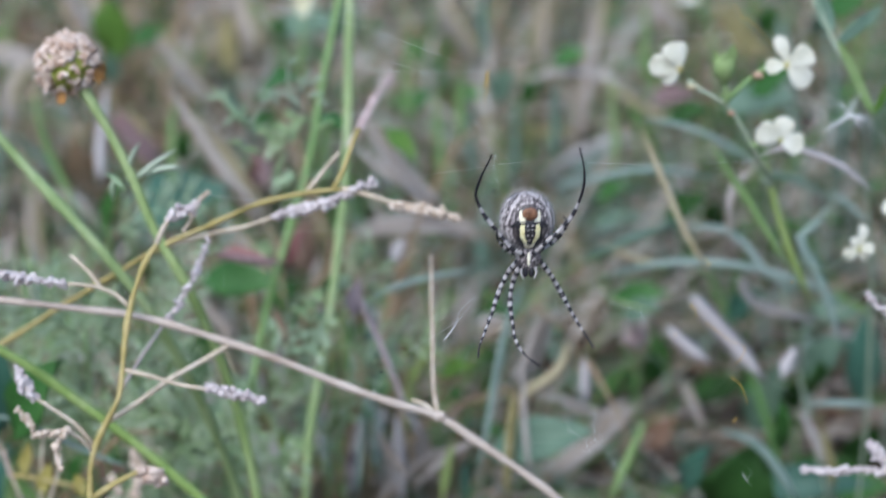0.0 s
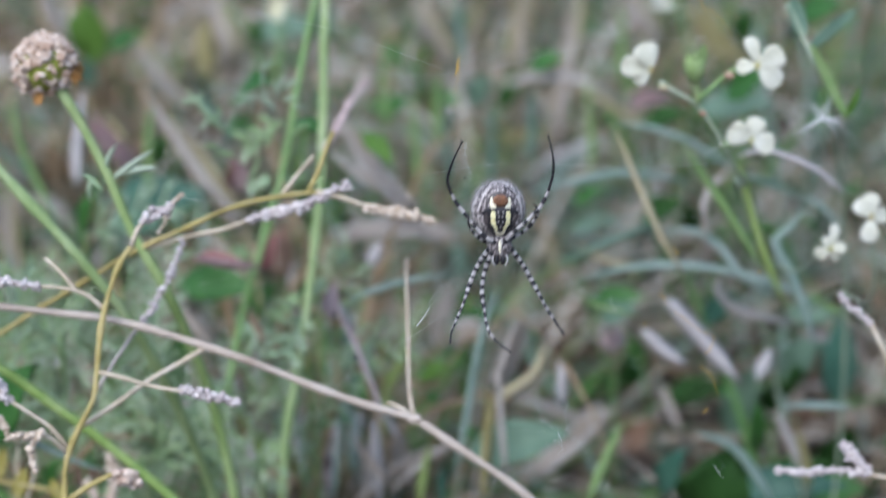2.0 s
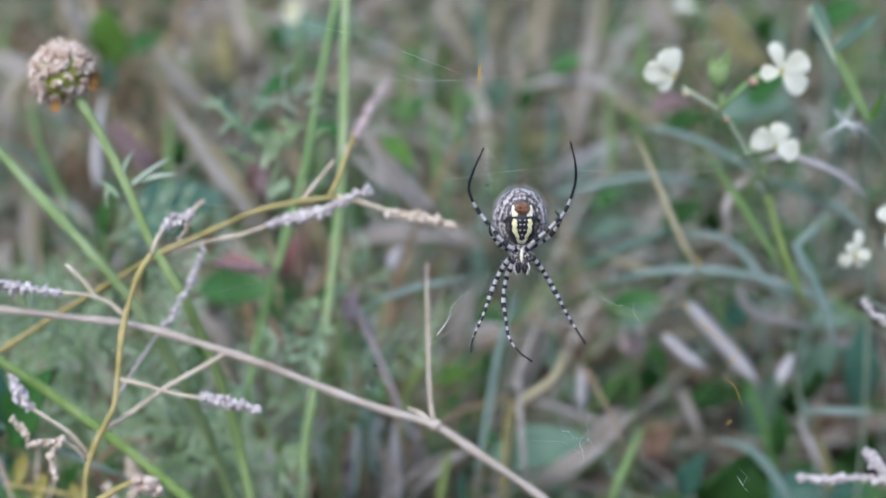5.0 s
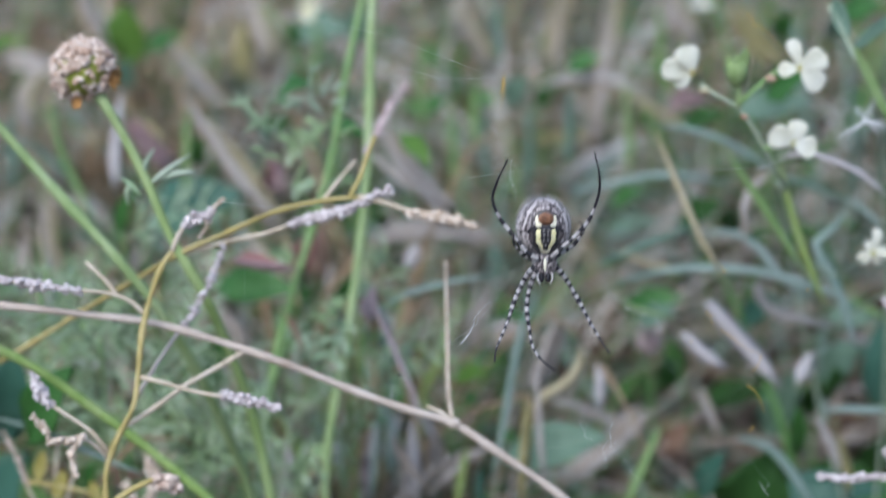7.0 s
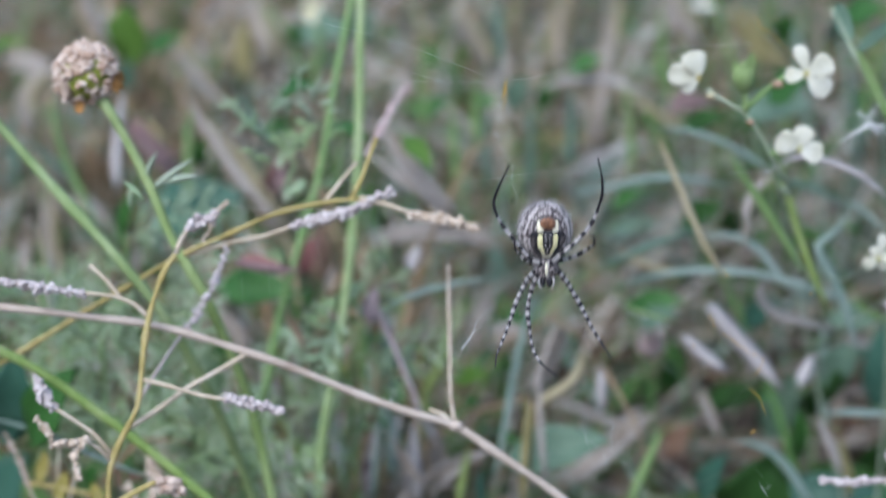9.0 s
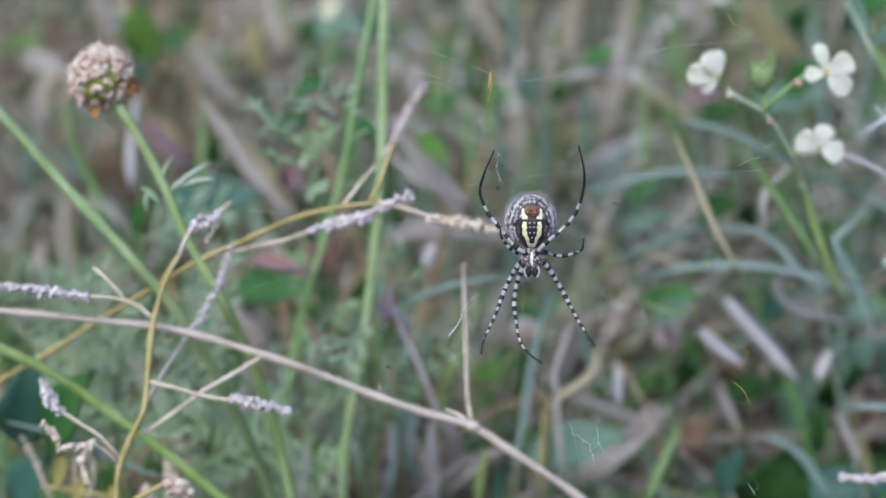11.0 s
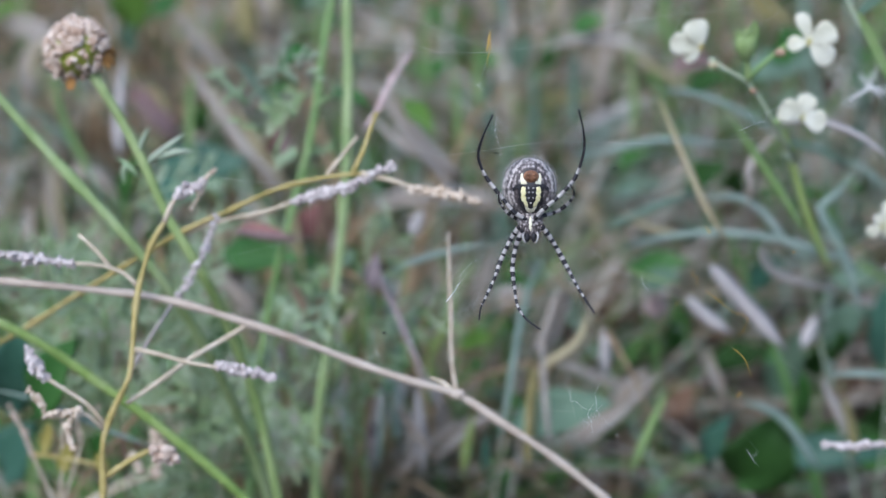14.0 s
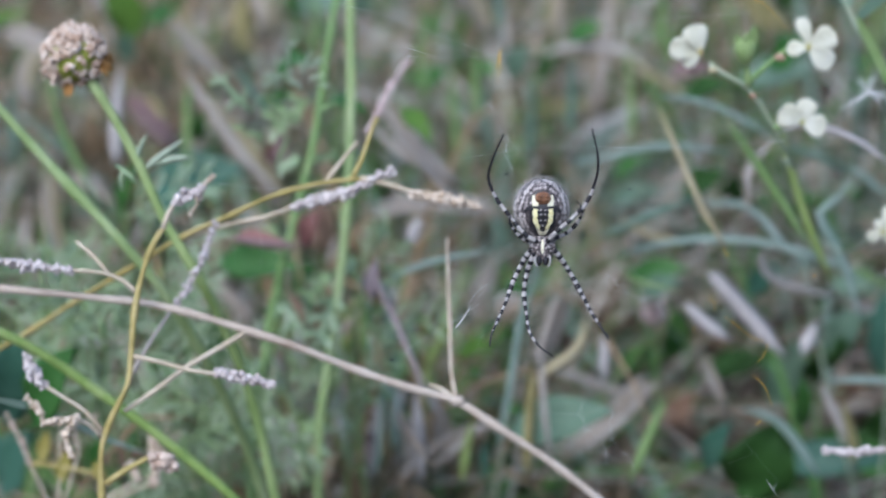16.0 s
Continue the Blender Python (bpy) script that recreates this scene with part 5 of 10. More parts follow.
broad_leaf((-0.0291, 1.2689, 0.2052), (-0.0057, 1.2542, 0.2228), 0.0168, "leaf", "green leaf in dry grass", (-0.0472, 1.9787, -0.0060), (0.26, -0.75, 0.76), cup=0.20, bend=0.10)
broad_leaf((0.0645, 1.2715, 0.2099), (0.0741, 1.2620, 0.2424), 0.0140, "leaf", "green leaf in dry grass", (0.1016, 2.0096, -0.0060), (0.03, -0.75, 0.59), cup=0.20, bend=0.10)
broad_leaf((0.1317, 0.9293, 0.2913), (0.1543, 0.9117, 0.3008), 0.0143, "leaf_deep", "dark green leaf behind a flowering weed", (0.2723, 1.9318, -0.0060), (0.25, -0.75, 0.67), cup=0.30, bend=0.10)
broad_leaf((0.1797, 1.0294, 0.2728), (0.2224, 1.0117, 0.2816), 0.0226, "leaf_blue", "bluish green leaf behind a flowering weed", (0.3453, 1.9957, -0.0060), (0.23, -0.75, 0.75), cup=0.20, bend=0.10)
broad_leaf((0.1618, 0.8384, 0.3330), (0.1789, 0.8223, 0.3471), 0.0177, "leaf", "dark green leaf behind a flowering weed", (0.3994, 2.0735, -0.0060), (0.01, -0.75, 0.62), cup=0.30, bend=0.10)
broad_leaf((0.1863, 0.9475, 0.3401), (0.1895, 0.9319, 0.3560), 0.0116, "leaf", "dark green leaf behind a flowering weed", (0.4754, 2.4112, -0.0060), (0.06, -0.75, 0.63), cup=0.20, bend=0.10)
broad_leaf((0.2104, 0.9023, 0.3618), (0.2297, 0.8841, 0.3698), 0.0161, "leaf", "dark green leaf beside a grey-green weed", (0.5950, 2.5553, -0.0060), (-0.2, -0.75, 0.59), cup=0.20, bend=0.10)
broad_leaf((0.2247, 0.9967, 0.3284), (0.2304, 0.9831, 0.3493), 0.0108, "leaf_blue", "bluish green leaf beside a grey-green weed", (0.5428, 2.4036, -0.0060), (0.19, -0.75, 0.51), cup=0.20, bend=0.10)
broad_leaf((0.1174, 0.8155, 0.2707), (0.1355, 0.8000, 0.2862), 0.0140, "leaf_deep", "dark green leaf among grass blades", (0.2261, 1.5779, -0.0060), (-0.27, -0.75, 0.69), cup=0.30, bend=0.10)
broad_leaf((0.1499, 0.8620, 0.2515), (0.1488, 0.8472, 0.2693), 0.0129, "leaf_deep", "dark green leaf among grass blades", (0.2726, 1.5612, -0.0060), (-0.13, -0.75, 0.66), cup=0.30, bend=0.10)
broad_leaf((0.1529, 0.7184, 0.2953), (0.1589, 0.7015, 0.3074), 0.0065, "leaf", "dark green leaf among grass blades", (0.3249, 1.5251, -0.0060), (-0.02, -0.75, 0.6), cup=0.30, bend=0.10)
broad_leaf((0.1793, 0.7207, 0.3012), (0.1802, 0.7051, 0.3168), 0.0097, "leaf", "fresh green leaf among grass blades", (0.3907, 1.5654, -0.0060), (0.3, -0.75, 0.56), cup=0.20, bend=0.10)
broad_leaf((0.1495, 0.7982, 0.2220), (0.1614, 0.7842, 0.2417), 0.0122, "leaf_teal", "dark teal leaf under curled dry grass", (0.2470, 1.3202, -0.0060), (-0.05, -0.75, 0.56), cup=0.30, bend=0.10)
broad_leaf((0.1148, 1.1920, 0.1357), (0.1505, 1.1756, 0.1484), 0.0153, "leaf_blue", "dull bluish leaf behind the web", (0.1479, 1.5562, -0.0060), (0.08, -0.75, 0.58), cup=0.20, bend=0.10)
broad_leaf((0.0948, 0.9607, 0.2318), (0.1105, 0.9453, 0.2476), 0.0108, "leaf", "green leaf behind the web", (0.1602, 1.6310, -0.0060), (-0.09, -0.75, 0.72), cup=0.20, bend=0.10)
broad_leaf((0.0970, 0.8938, 0.1936), (0.1302, 0.8765, 0.2038), 0.0136, "leaf", "shaded green leaf behind the web", (0.1455, 1.3598, -0.0060), (-0.11, -0.75, 0.67), cup=0.30, bend=0.10)
broad_leaf((0.1259, 0.9238, 0.1286), (0.1307, 0.9149, 0.1627), 0.0201, "leaf", "olive green leaf under a clover head", (0.1625, 1.1916, -0.0060), (0.24, -0.75, 0.53), cup=0.20, bend=0.10)
broad_leaf((0.1003, 0.8440, 0.2027), (0.1181, 0.8281, 0.2171), 0.0129, "leaf_blue", "pale bluish leaf beside a clover head", (0.1558, 1.3185, -0.0060), (-0.26, -0.75, 0.57), cup=0.20, bend=0.10)
broad_leaf((-0.0013, 0.7411, 0.2146), (0.0149, 0.7244, 0.2269), 0.0092, "leaf_bright", "bright green leaf by a thin dry stalk", (-0.0033, 1.2006, -0.0060), (0.16, -0.75, 0.68), cup=0.20, bend=0.10)
broad_leaf((0.0205, 0.8430, 0.2021), (0.0380, 0.8257, 0.2126), 0.0129, "leaf", "dark green leaf in shade behind the web", (0.0308, 1.3145, -0.0060), (-0.16, -0.75, 0.6), cup=0.20, bend=0.10)
broad_leaf((-0.1117, 0.7186, 0.2729), (-0.0730, 0.6994, 0.2776), 0.0175, "leaf", "broad olive green leaf among stalks", (-0.2225, 1.4047, -0.0060), (-0.19, -0.75, 0.64), cup=0.25, bend=0.10)
broad_leaf((-0.0829, 0.7687, 0.2343), (-0.0712, 0.7560, 0.2577), 0.0129, "leaf", "green leaf among stalks", (-0.1436, 1.3208, -0.0060), (-0.27, -0.75, 0.71), cup=0.20, bend=0.10)
broad_leaf((-0.0595, 0.7710, 0.2401), (-0.0524, 0.7578, 0.2623), 0.0118, "leaf", "green leaf among stalks", (-0.1049, 1.3491, -0.0060), (0.24, -0.75, 0.79), cup=0.20, bend=0.10)
broad_leaf((0.0205, 0.6562, 0.2147), (0.0650, 0.6419, 0.2327), 0.0202, "leaf_blue", "broad pale bluish green leaf, spread flat", (0.0298, 1.0651, -0.0060), (0.14, -0.75, 0.79), cup=0.20, bend=0.10)
broad_leaf((0.0325, 0.7138, 0.1972), (0.0605, 0.6968, 0.2084), 0.0112, "leaf", "green leaf under a broad pale leaf", (0.0482, 1.1008, -0.0060), (-0.29, -0.75, 0.59), cup=0.20, bend=0.10)
broad_leaf((-0.1643, 0.5365, 0.2852), (-0.1537, 0.5284, 0.3214), 0.0189, "leaf_teal", "dark teal leaf behind dead twigs", (-0.3391, 1.1015, -0.0060), (0.28, -0.75, 0.73), cup=0.20, bend=0.10)
broad_leaf((-0.2138, 0.6829, 0.1766), (-0.1941, 0.6736, 0.2092), 0.0245, "leaf_teal", "dark teal leaf behind dead twigs", (-0.3141, 0.9965, -0.0060), (-0.05, -0.75, 0.78), cup=0.20, bend=0.10)
broad_leaf((-0.1792, 0.7019, 0.1693), (-0.1674, 0.6909, 0.1975), 0.0112, "leaf", "green leaf among withered twigs", (-0.2578, 1.0045, -0.0060), (0.07, -0.75, 0.75), cup=0.20, bend=0.10)
broad_leaf((-0.1128, 0.6842, 0.2367), (-0.1021, 0.6732, 0.2649), 0.0159, "leaf", "dark green leaf among feathery weeds", (-0.1969, 1.1866, -0.0060), (-0.12, -0.75, 0.56), cup=0.25, bend=0.10)
broad_leaf((-0.1533, 0.6341, 0.2166), (-0.1316, 0.6169, 0.2274), 0.0085, "rust", "dark rust-brown withered leaf, low", (-0.2526, 1.0355, -0.0060), (-0.03, -0.75, 0.54), cup=0.20, bend=0.10)
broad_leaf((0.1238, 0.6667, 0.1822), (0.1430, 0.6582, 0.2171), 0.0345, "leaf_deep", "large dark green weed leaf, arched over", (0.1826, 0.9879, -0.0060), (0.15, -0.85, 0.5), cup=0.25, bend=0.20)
broad_leaf((0.1131, 0.6873, 0.1806), (0.1217, 0.6763, 0.2089), 0.0125, "leaf_teal", "large teal weed leaf turned away", (0.1666, 1.0134, -0.0060), (-0.4, -0.7, 0.5), cup=0.25, bend=0.10)
broad_leaf((0.1447, 0.6401, 0.2259), (0.1424, 0.6288, 0.2536), 0.0070, "leaf", "upright fresh green weed leaf", (0.2440, 1.0748, -0.0060), (-0.07, -0.75, 0.79), cup=0.20, bend=0.10)
broad_leaf((0.1837, 0.8964, 0.1101), (0.2015, 0.8911, 0.1540), 0.0211, "leaf_blue", "pale bluish green weed leaf, upright", (0.2267, 1.1088, -0.0060), (-0.1, -0.75, 0.5), cup=0.20, bend=0.10)
broad_leaf((0.1898, 0.7887, 0.1947), (0.2052, 0.7762, 0.2185), 0.0183, "leaf_blue", "dull bluish green weed leaf, hanging", (0.2899, 1.2060, -0.0060), (-0.27, -0.75, 0.55), cup=0.20, bend=0.10)
broad_leaf((0.1904, 0.7863, 0.1878), (0.1932, 0.7723, 0.2079), 0.0134, "leaf", "small dark green weed leaf", (0.2864, 1.1800, -0.0060), (0.17, -0.75, 0.61), cup=0.20, bend=0.10)
broad_leaf((0.2174, 0.7844, 0.1819), (0.2162, 0.7807, 0.2308), 0.0183, "leaf_teal", "dull dark teal weed leaf, hanging", (0.3222, 1.1586, -0.0060), (-0.13, -0.75, 0.53), cup=0.20, bend=0.10)
broad_leaf((0.1859, 0.7345, 0.1919), (0.1914, 0.7177, 0.2042), 0.0086, "rust", "small rust-brown withered leaf", (0.2827, 1.1158, -0.0060), (0.29, -0.75, 0.63), cup=0.20, bend=0.10)
broad_leaf((0.2039, 0.8460, 0.2058), (0.2298, 0.8277, 0.2133), 0.0161, "leaf_blue", "dull bluish green weed leaf", (0.3201, 1.3334, -0.0060), (-0.18, -0.75, 0.52), cup=0.20, bend=0.10)
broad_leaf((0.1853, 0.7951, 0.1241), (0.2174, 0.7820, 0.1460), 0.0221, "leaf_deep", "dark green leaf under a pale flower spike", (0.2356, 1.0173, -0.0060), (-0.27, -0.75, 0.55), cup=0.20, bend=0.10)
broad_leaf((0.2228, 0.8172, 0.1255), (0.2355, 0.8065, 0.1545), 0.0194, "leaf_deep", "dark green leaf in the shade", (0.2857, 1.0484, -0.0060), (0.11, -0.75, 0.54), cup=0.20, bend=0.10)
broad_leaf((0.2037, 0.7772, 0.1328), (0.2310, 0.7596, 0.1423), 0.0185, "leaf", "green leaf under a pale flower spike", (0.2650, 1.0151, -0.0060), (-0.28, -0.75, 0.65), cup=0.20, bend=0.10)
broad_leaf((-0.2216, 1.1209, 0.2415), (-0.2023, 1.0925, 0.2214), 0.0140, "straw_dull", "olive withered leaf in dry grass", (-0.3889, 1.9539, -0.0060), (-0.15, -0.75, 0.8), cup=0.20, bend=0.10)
# Four dark leaves added to stand for shade that falls on the litter.
broad_leaf((0.1506, 0.9208, 0.1197), (0.1843, 0.9051, 0.1342), 0.0179, "leaf_deep", "dark green leaf added to deepen the shaded litter", (0.1887, 1.1638, -0.0060), (-0.25, -0.75, 0.62), cup=0.30, bend=0.10)
broad_leaf((0.2003, 0.8740, 0.1362), (0.2090, 0.8635, 0.1657), 0.0205, "leaf_deep", "dark green leaf added to deepen the shaded litter", (0.2633, 1.1487, -0.0060), (0.25, -0.75, 0.72), cup=0.30, bend=0.10)
broad_leaf((0.1763, 0.8115, 0.1109), (0.1988, 0.7991, 0.1347), 0.0194, "leaf_deep", "dark green leaf added to deepen the shaded litter", (0.2180, 1.0071, -0.0060), (0.07, -0.75, 0.55), cup=0.30, bend=0.10)
broad_leaf((0.0953, 0.9218, 0.1237), (0.1234, 0.9055, 0.1370), 0.0158, "leaf_deep", "dark green leaf added to deepen the shaded litter", (0.1201, 1.1757, -0.0060), (-0.0, -0.75, 0.63), cup=0.30, bend=0.10)
broad_leaf((0.1518, 0.7411, 0.1519), (0.2118, 0.7245, 0.1634), 0.0177, "leaf_teal", "dull teal leaf low in the shade", (0.2042, 1.0142, -0.0060), (0.12, -0.75, 0.73), cup=0.25, bend=0.10)
broad_leaf((-0.2282, 1.1214, 0.2431), (-0.2020, 1.0914, 0.2183), 0.0107, "maroon", "dull maroon withered leaf in dry grass", (-0.4031, 1.9650, -0.0060), (0.2, -0.75, 0.71), cup=0.20, bend=0.10)
broad_leaf((-0.0800, 0.7776, 0.2589), (-0.0684, 0.7646, 0.2816), 0.0129, "maroon", "dull maroon withered leaf among stalks", (-0.1500, 1.4461, -0.0060), (-0.07, -0.75, 0.52), cup=0.20, bend=0.10)
broad_leaf((-0.0908, 0.6289, 0.3186), (-0.0682, 0.6097, 0.3238), 0.0057, "maroon", "dull maroon withered leaf among stalks", (-0.2152, 1.4704, -0.0060), (0.16, -0.75, 0.57), cup=0.20, bend=0.10)
broad_leaf((-0.1033, 0.8673, 0.2723), (-0.0981, 0.8537, 0.2936), 0.0116, "maroon", "dull maroon withered leaf behind feathery leaves", (-0.2014, 1.6854, -0.0060), (0.17, -0.75, 0.68), cup=0.20, bend=0.10)
broad_leaf((0.1181, 0.8664, 0.1171), (0.1351, 0.8523, 0.1366), 0.0205, "rust", "dark rust-brown withered leaf, low", (0.1478, 1.0893, -0.0060), (-0.08, -0.75, 0.63), cup=0.20, bend=0.10)
broad_leaf((0.1990, 0.8063, 0.1548), (0.2100, 0.7914, 0.1720), 0.0114, "rust", "small rust-brown withered leaf", (0.2740, 1.1100, -0.0060), (-0.13, -0.75, 0.65), cup=0.20, bend=0.10)
broad_leaf((0.2127, 0.8835, 0.1621), (0.2354, 0.8687, 0.1794), 0.0136, "leaf_teal", "dull teal weed leaf", (0.2970, 1.2373, -0.0060), (0.23, -0.75, 0.67), cup=0.20, bend=0.10)
broad_leaf((-0.1492, 0.5227, 0.2907), (-0.1297, 0.5132, 0.3230), 0.0174, "leaf", "broad dark green leaf behind withered spikes", (-0.3154, 1.0959, -0.0060), (-0.07, -0.75, 0.71), cup=0.25, bend=0.10)


def bent_blade(pts, width, mat, label, facing=(0.1, -0.75, 0.65), group="long bent grasses", fold=0.15, root_at=None):
    """One long grass leaf with its foot in the soil."""
    root = thing("grass_plant", root_at, label, "plant", group)
    bm = bmesh.new()
    blade(bm, list(pts), width * 1.1, (1, 0, 0), fold, 0.8, 0.0003, 0.012, 0.2, Vector(facing))
    part("blade", bm, mat, root)
    stem_part("stalk", [root_at, pts[0]], 0.0009, 0.0005, "twig_dull" if mat[:3] in ("dry", "str", "rus", "pur") else "stem_green", root, sides=5, step=0.08)
    return settle(root)


bent_blade([(-0.1872, 0.8032, 0.2736), (-0.1945, 0.8095, 0.2914), (-0.2017, 0.8144, 0.3051), (-0.2069, 0.8198, 0.3201), (-0.2095, 0.8262, 0.3379)], 0.0044, "blade_green", "fresh green grass blade, upright", root_at=(-0.3686, 1.5913, -0.0060))
bent_blade([(-0.1862, 0.8573, 0.2761), (-0.1865, 0.8620, 0.2891), (-0.1852, 0.8687, 0.3079), (-0.1825, 0.8756, 0.3267)], 0.0062, "dry_pale", "pale lilac dry leaf, upright", root_at=(-0.3719, 1.7106, -0.0060))
bent_blade([(-0.1723, 0.9483, 0.2563), (-0.1824, 0.9517, 0.2659), (-0.1923, 0.9554, 0.2764), (-0.2042, 0.9595, 0.2880)], 0.0051, "purple", "dull purple withered leaf, leaning", root_at=(-0.3161, 1.7722, -0.0060))
bent_blade([(-0.1669, 0.9549, 0.2536), (-0.1771, 0.9576, 0.2614), (-0.1871, 0.9616, 0.2727), (-0.1979, 0.9656, 0.2839)], 0.0043, "purple", "dull purple withered leaf, leaning", root_at=(-0.3025, 1.7684, -0.0060))
bent_blade([(-0.1648, 0.9351, 0.2675), (-0.1754, 0.9381, 0.2761), (-0.1837, 0.9413, 0.2850), (-0.1950, 0.9455, 0.2971)], 0.0050, "purple", "dull purple withered leaf, leaning", root_at=(-0.3136, 1.8165, -0.0060))
bent_blade([(-0.1556, 0.9040, 0.2577), (-0.1556, 0.9101, 0.2745), (-0.1553, 0.9156, 0.2898), (-0.1543, 0.9217, 0.3066)], 0.0055, "blade_green", "fresh green grass blade, upright", root_at=(-0.2915, 1.6907, -0.0060))
bent_blade([(-0.1079, 0.8612, 0.2651), (-0.1227, 0.8663, 0.2795), (-0.1346, 0.8728, 0.2980), (-0.1480, 0.8789, 0.3151)], 0.0033, "dry_pink", "pinkish tan dry blade, leaning", root_at=(-0.2024, 1.6606, -0.0060))
bent_blade([(-0.0919, 0.8144, 0.2722), (-0.1105, 0.8210, 0.2909), (-0.1265, 0.8288, 0.3129), (-0.1431, 0.8370, 0.3361)], 0.0046, "dry_lilac", "weathered lilac-grey dry blade, leaning", root_at=(-0.1762, 1.6104, -0.0060))
bent_blade([(-0.1063, 0.8774, 0.2640), (-0.1188, 0.8819, 0.2766), (-0.1298, 0.8875, 0.2924), (-0.1417, 0.8931, 0.3083)], 0.0047, "straw", "straw-coloured dry blade, leaning", root_at=(-0.1984, 1.6841, -0.0060))
bent_blade([(-0.1796, 1.2719, 0.1975), (-0.2007, 1.2796, 0.2193), (-0.2156, 1.2856, 0.2365), (-0.2312, 1.2924, 0.2556)], 0.0047, "dry_pink", "pinkish tan dry blade, leaning", root_at=(-0.2730, 1.9782, -0.0060))
bent_blade([(-0.1761, 1.2474, 0.2140), (-0.1958, 1.2546, 0.2344), (-0.2102, 1.2595, 0.2482), (-0.2224, 1.2662, 0.2671)], 0.0061, "dry_lilac", "weathered lilac-grey dry blade, leaning", root_at=(-0.2808, 2.0347, -0.0060))
bent_blade([(-0.1733, 1.2924, 0.1974), (-0.1994, 1.3012, 0.2226), (-0.2170, 1.3082, 0.2424), (-0.2336, 1.3164, 0.2654)], 0.0052, "straw", "straw-coloured dry blade, leaning", root_at=(-0.2628, 2.0100, -0.0060))
bent_blade([(-0.2141, 0.9047, 0.2610), (-0.2270, 0.9085, 0.2717), (-0.2368, 0.9111, 0.2794), (-0.2465, 0.9144, 0.2886)], 0.0039, "grass_blue", "dull blue-green grass blade, leaning", root_at=(-0.4006, 1.7187, -0.0060))
bent_blade([(-0.1754, 0.6616, 0.2639), (-0.1759, 0.6670, 0.2789), (-0.1771, 0.6720, 0.2928), (-0.1783, 0.6770, 0.3067)], 0.0020, "blade_blue", "bluish grass blade, upright", root_at=(-0.3365, 1.2678, -0.0060))
bent_blade([(-0.2476, 0.9442, 0.1826), (-0.2510, 0.9498, 0.1981), (-0.2535, 0.9560, 0.2154), (-0.2554, 0.9639, 0.2374)], 0.0046, "dry_pink", "pinkish tan dry blade, upright", root_at=(-0.3686, 1.4088, -0.0060))
bent_blade([(-0.2517, 0.9715, 0.1705), (-0.2555, 0.9776, 0.1873), (-0.2586, 0.9841, 0.2054), (-0.2602, 0.9931, 0.2303)], 0.0043, "dry_lilac", "weathered lilac-grey dry blade, upright", root_at=(-0.3626, 1.4033, -0.0060))
bent_blade([(-0.2348, 0.9188, 0.1952), (-0.2390, 0.9257, 0.2144), (-0.2416, 0.9324, 0.2328), (-0.2435, 0.9415, 0.2582)], 0.0035, "straw", "straw-coloured dry blade, upright", root_at=(-0.3618, 1.4191, -0.0060))
bent_blade([(-0.2141, 0.9678, 0.2125), (-0.2267, 0.9707, 0.2208), (-0.2397, 0.9730, 0.2276), (-0.2512, 0.9749, 0.2330)], 0.0043, "dry_lilac", "weathered lilac-grey dry blade, leaning", root_at=(-0.3424, 1.5760, -0.0060))
bent_blade([(-0.2095, 0.9629, 0.2153), (-0.2202, 0.9654, 0.2226), (-0.2304, 0.9675, 0.2288), (-0.2413, 0.9687, 0.2323)], 0.0055, "dry_pink", "pinkish tan dry blade, leaning", root_at=(-0.3379, 1.5814, -0.0060))
bent_blade([(-0.2167, 0.9673, 0.2226), (-0.2245, 0.9694, 0.2286), (-0.2324, 0.9709, 0.2330), (-0.2402, 0.9718, 0.2355)], 0.0054, "dry_lilac", "weathered lilac-grey dry blade, leaning", root_at=(-0.3577, 1.6234, -0.0060))
bent_blade([(-0.1060, 0.9309, 0.2166), (-0.1200, 0.9392, 0.2398), (-0.1324, 0.9460, 0.2591), (-0.1416, 0.9510, 0.2732)], 0.0046, "dry_pink", "pinkish tan dry blade, upright", root_at=(-0.1707, 1.5318, -0.0060))
bent_blade([(-0.1091, 0.9665, 0.2104), (-0.1249, 0.9755, 0.2357), (-0.1388, 0.9831, 0.2571), (-0.1487, 0.9882, 0.2716)], 0.0063, "dry_lilac", "weathered lilac-grey dry blade, upright", root_at=(-0.1723, 1.5611, -0.0060))
bent_blade([(-0.0957, 0.9146, 0.2223), (-0.1103, 0.9233, 0.2468), (-0.1235, 0.9305, 0.2672), (-0.1338, 0.9355, 0.2813)], 0.0065, "straw", "straw-coloured dry blade, upright", root_at=(-0.1565, 1.5307, -0.0060))
bent_blade([(-0.1007, 0.8564, 0.2733), (-0.1018, 0.8595, 0.2818), (-0.1023, 0.8618, 0.2882), (-0.1015, 0.8654, 0.2980)], 0.0040, "purple", "dull purple withered leaf, upright", root_at=(-0.1981, 1.6919, -0.0060))
bent_blade([(-0.0932, 0.8240, 0.2843), (-0.0938, 0.8267, 0.2916), (-0.0945, 0.8287, 0.2972), (-0.0937, 0.8318, 0.3058)], 0.0036, "purple", "dull purple withered leaf, upright", root_at=(-0.1912, 1.6953, -0.0060))
bent_blade([(-0.0902, 0.8184, 0.2849), (-0.0910, 0.8207, 0.2916), (-0.0907, 0.8223, 0.2958), (-0.0905, 0.8252, 0.3038)], 0.0033, "purple", "dull purple withered leaf, upright", root_at=(-0.1853, 1.6876, -0.0060))
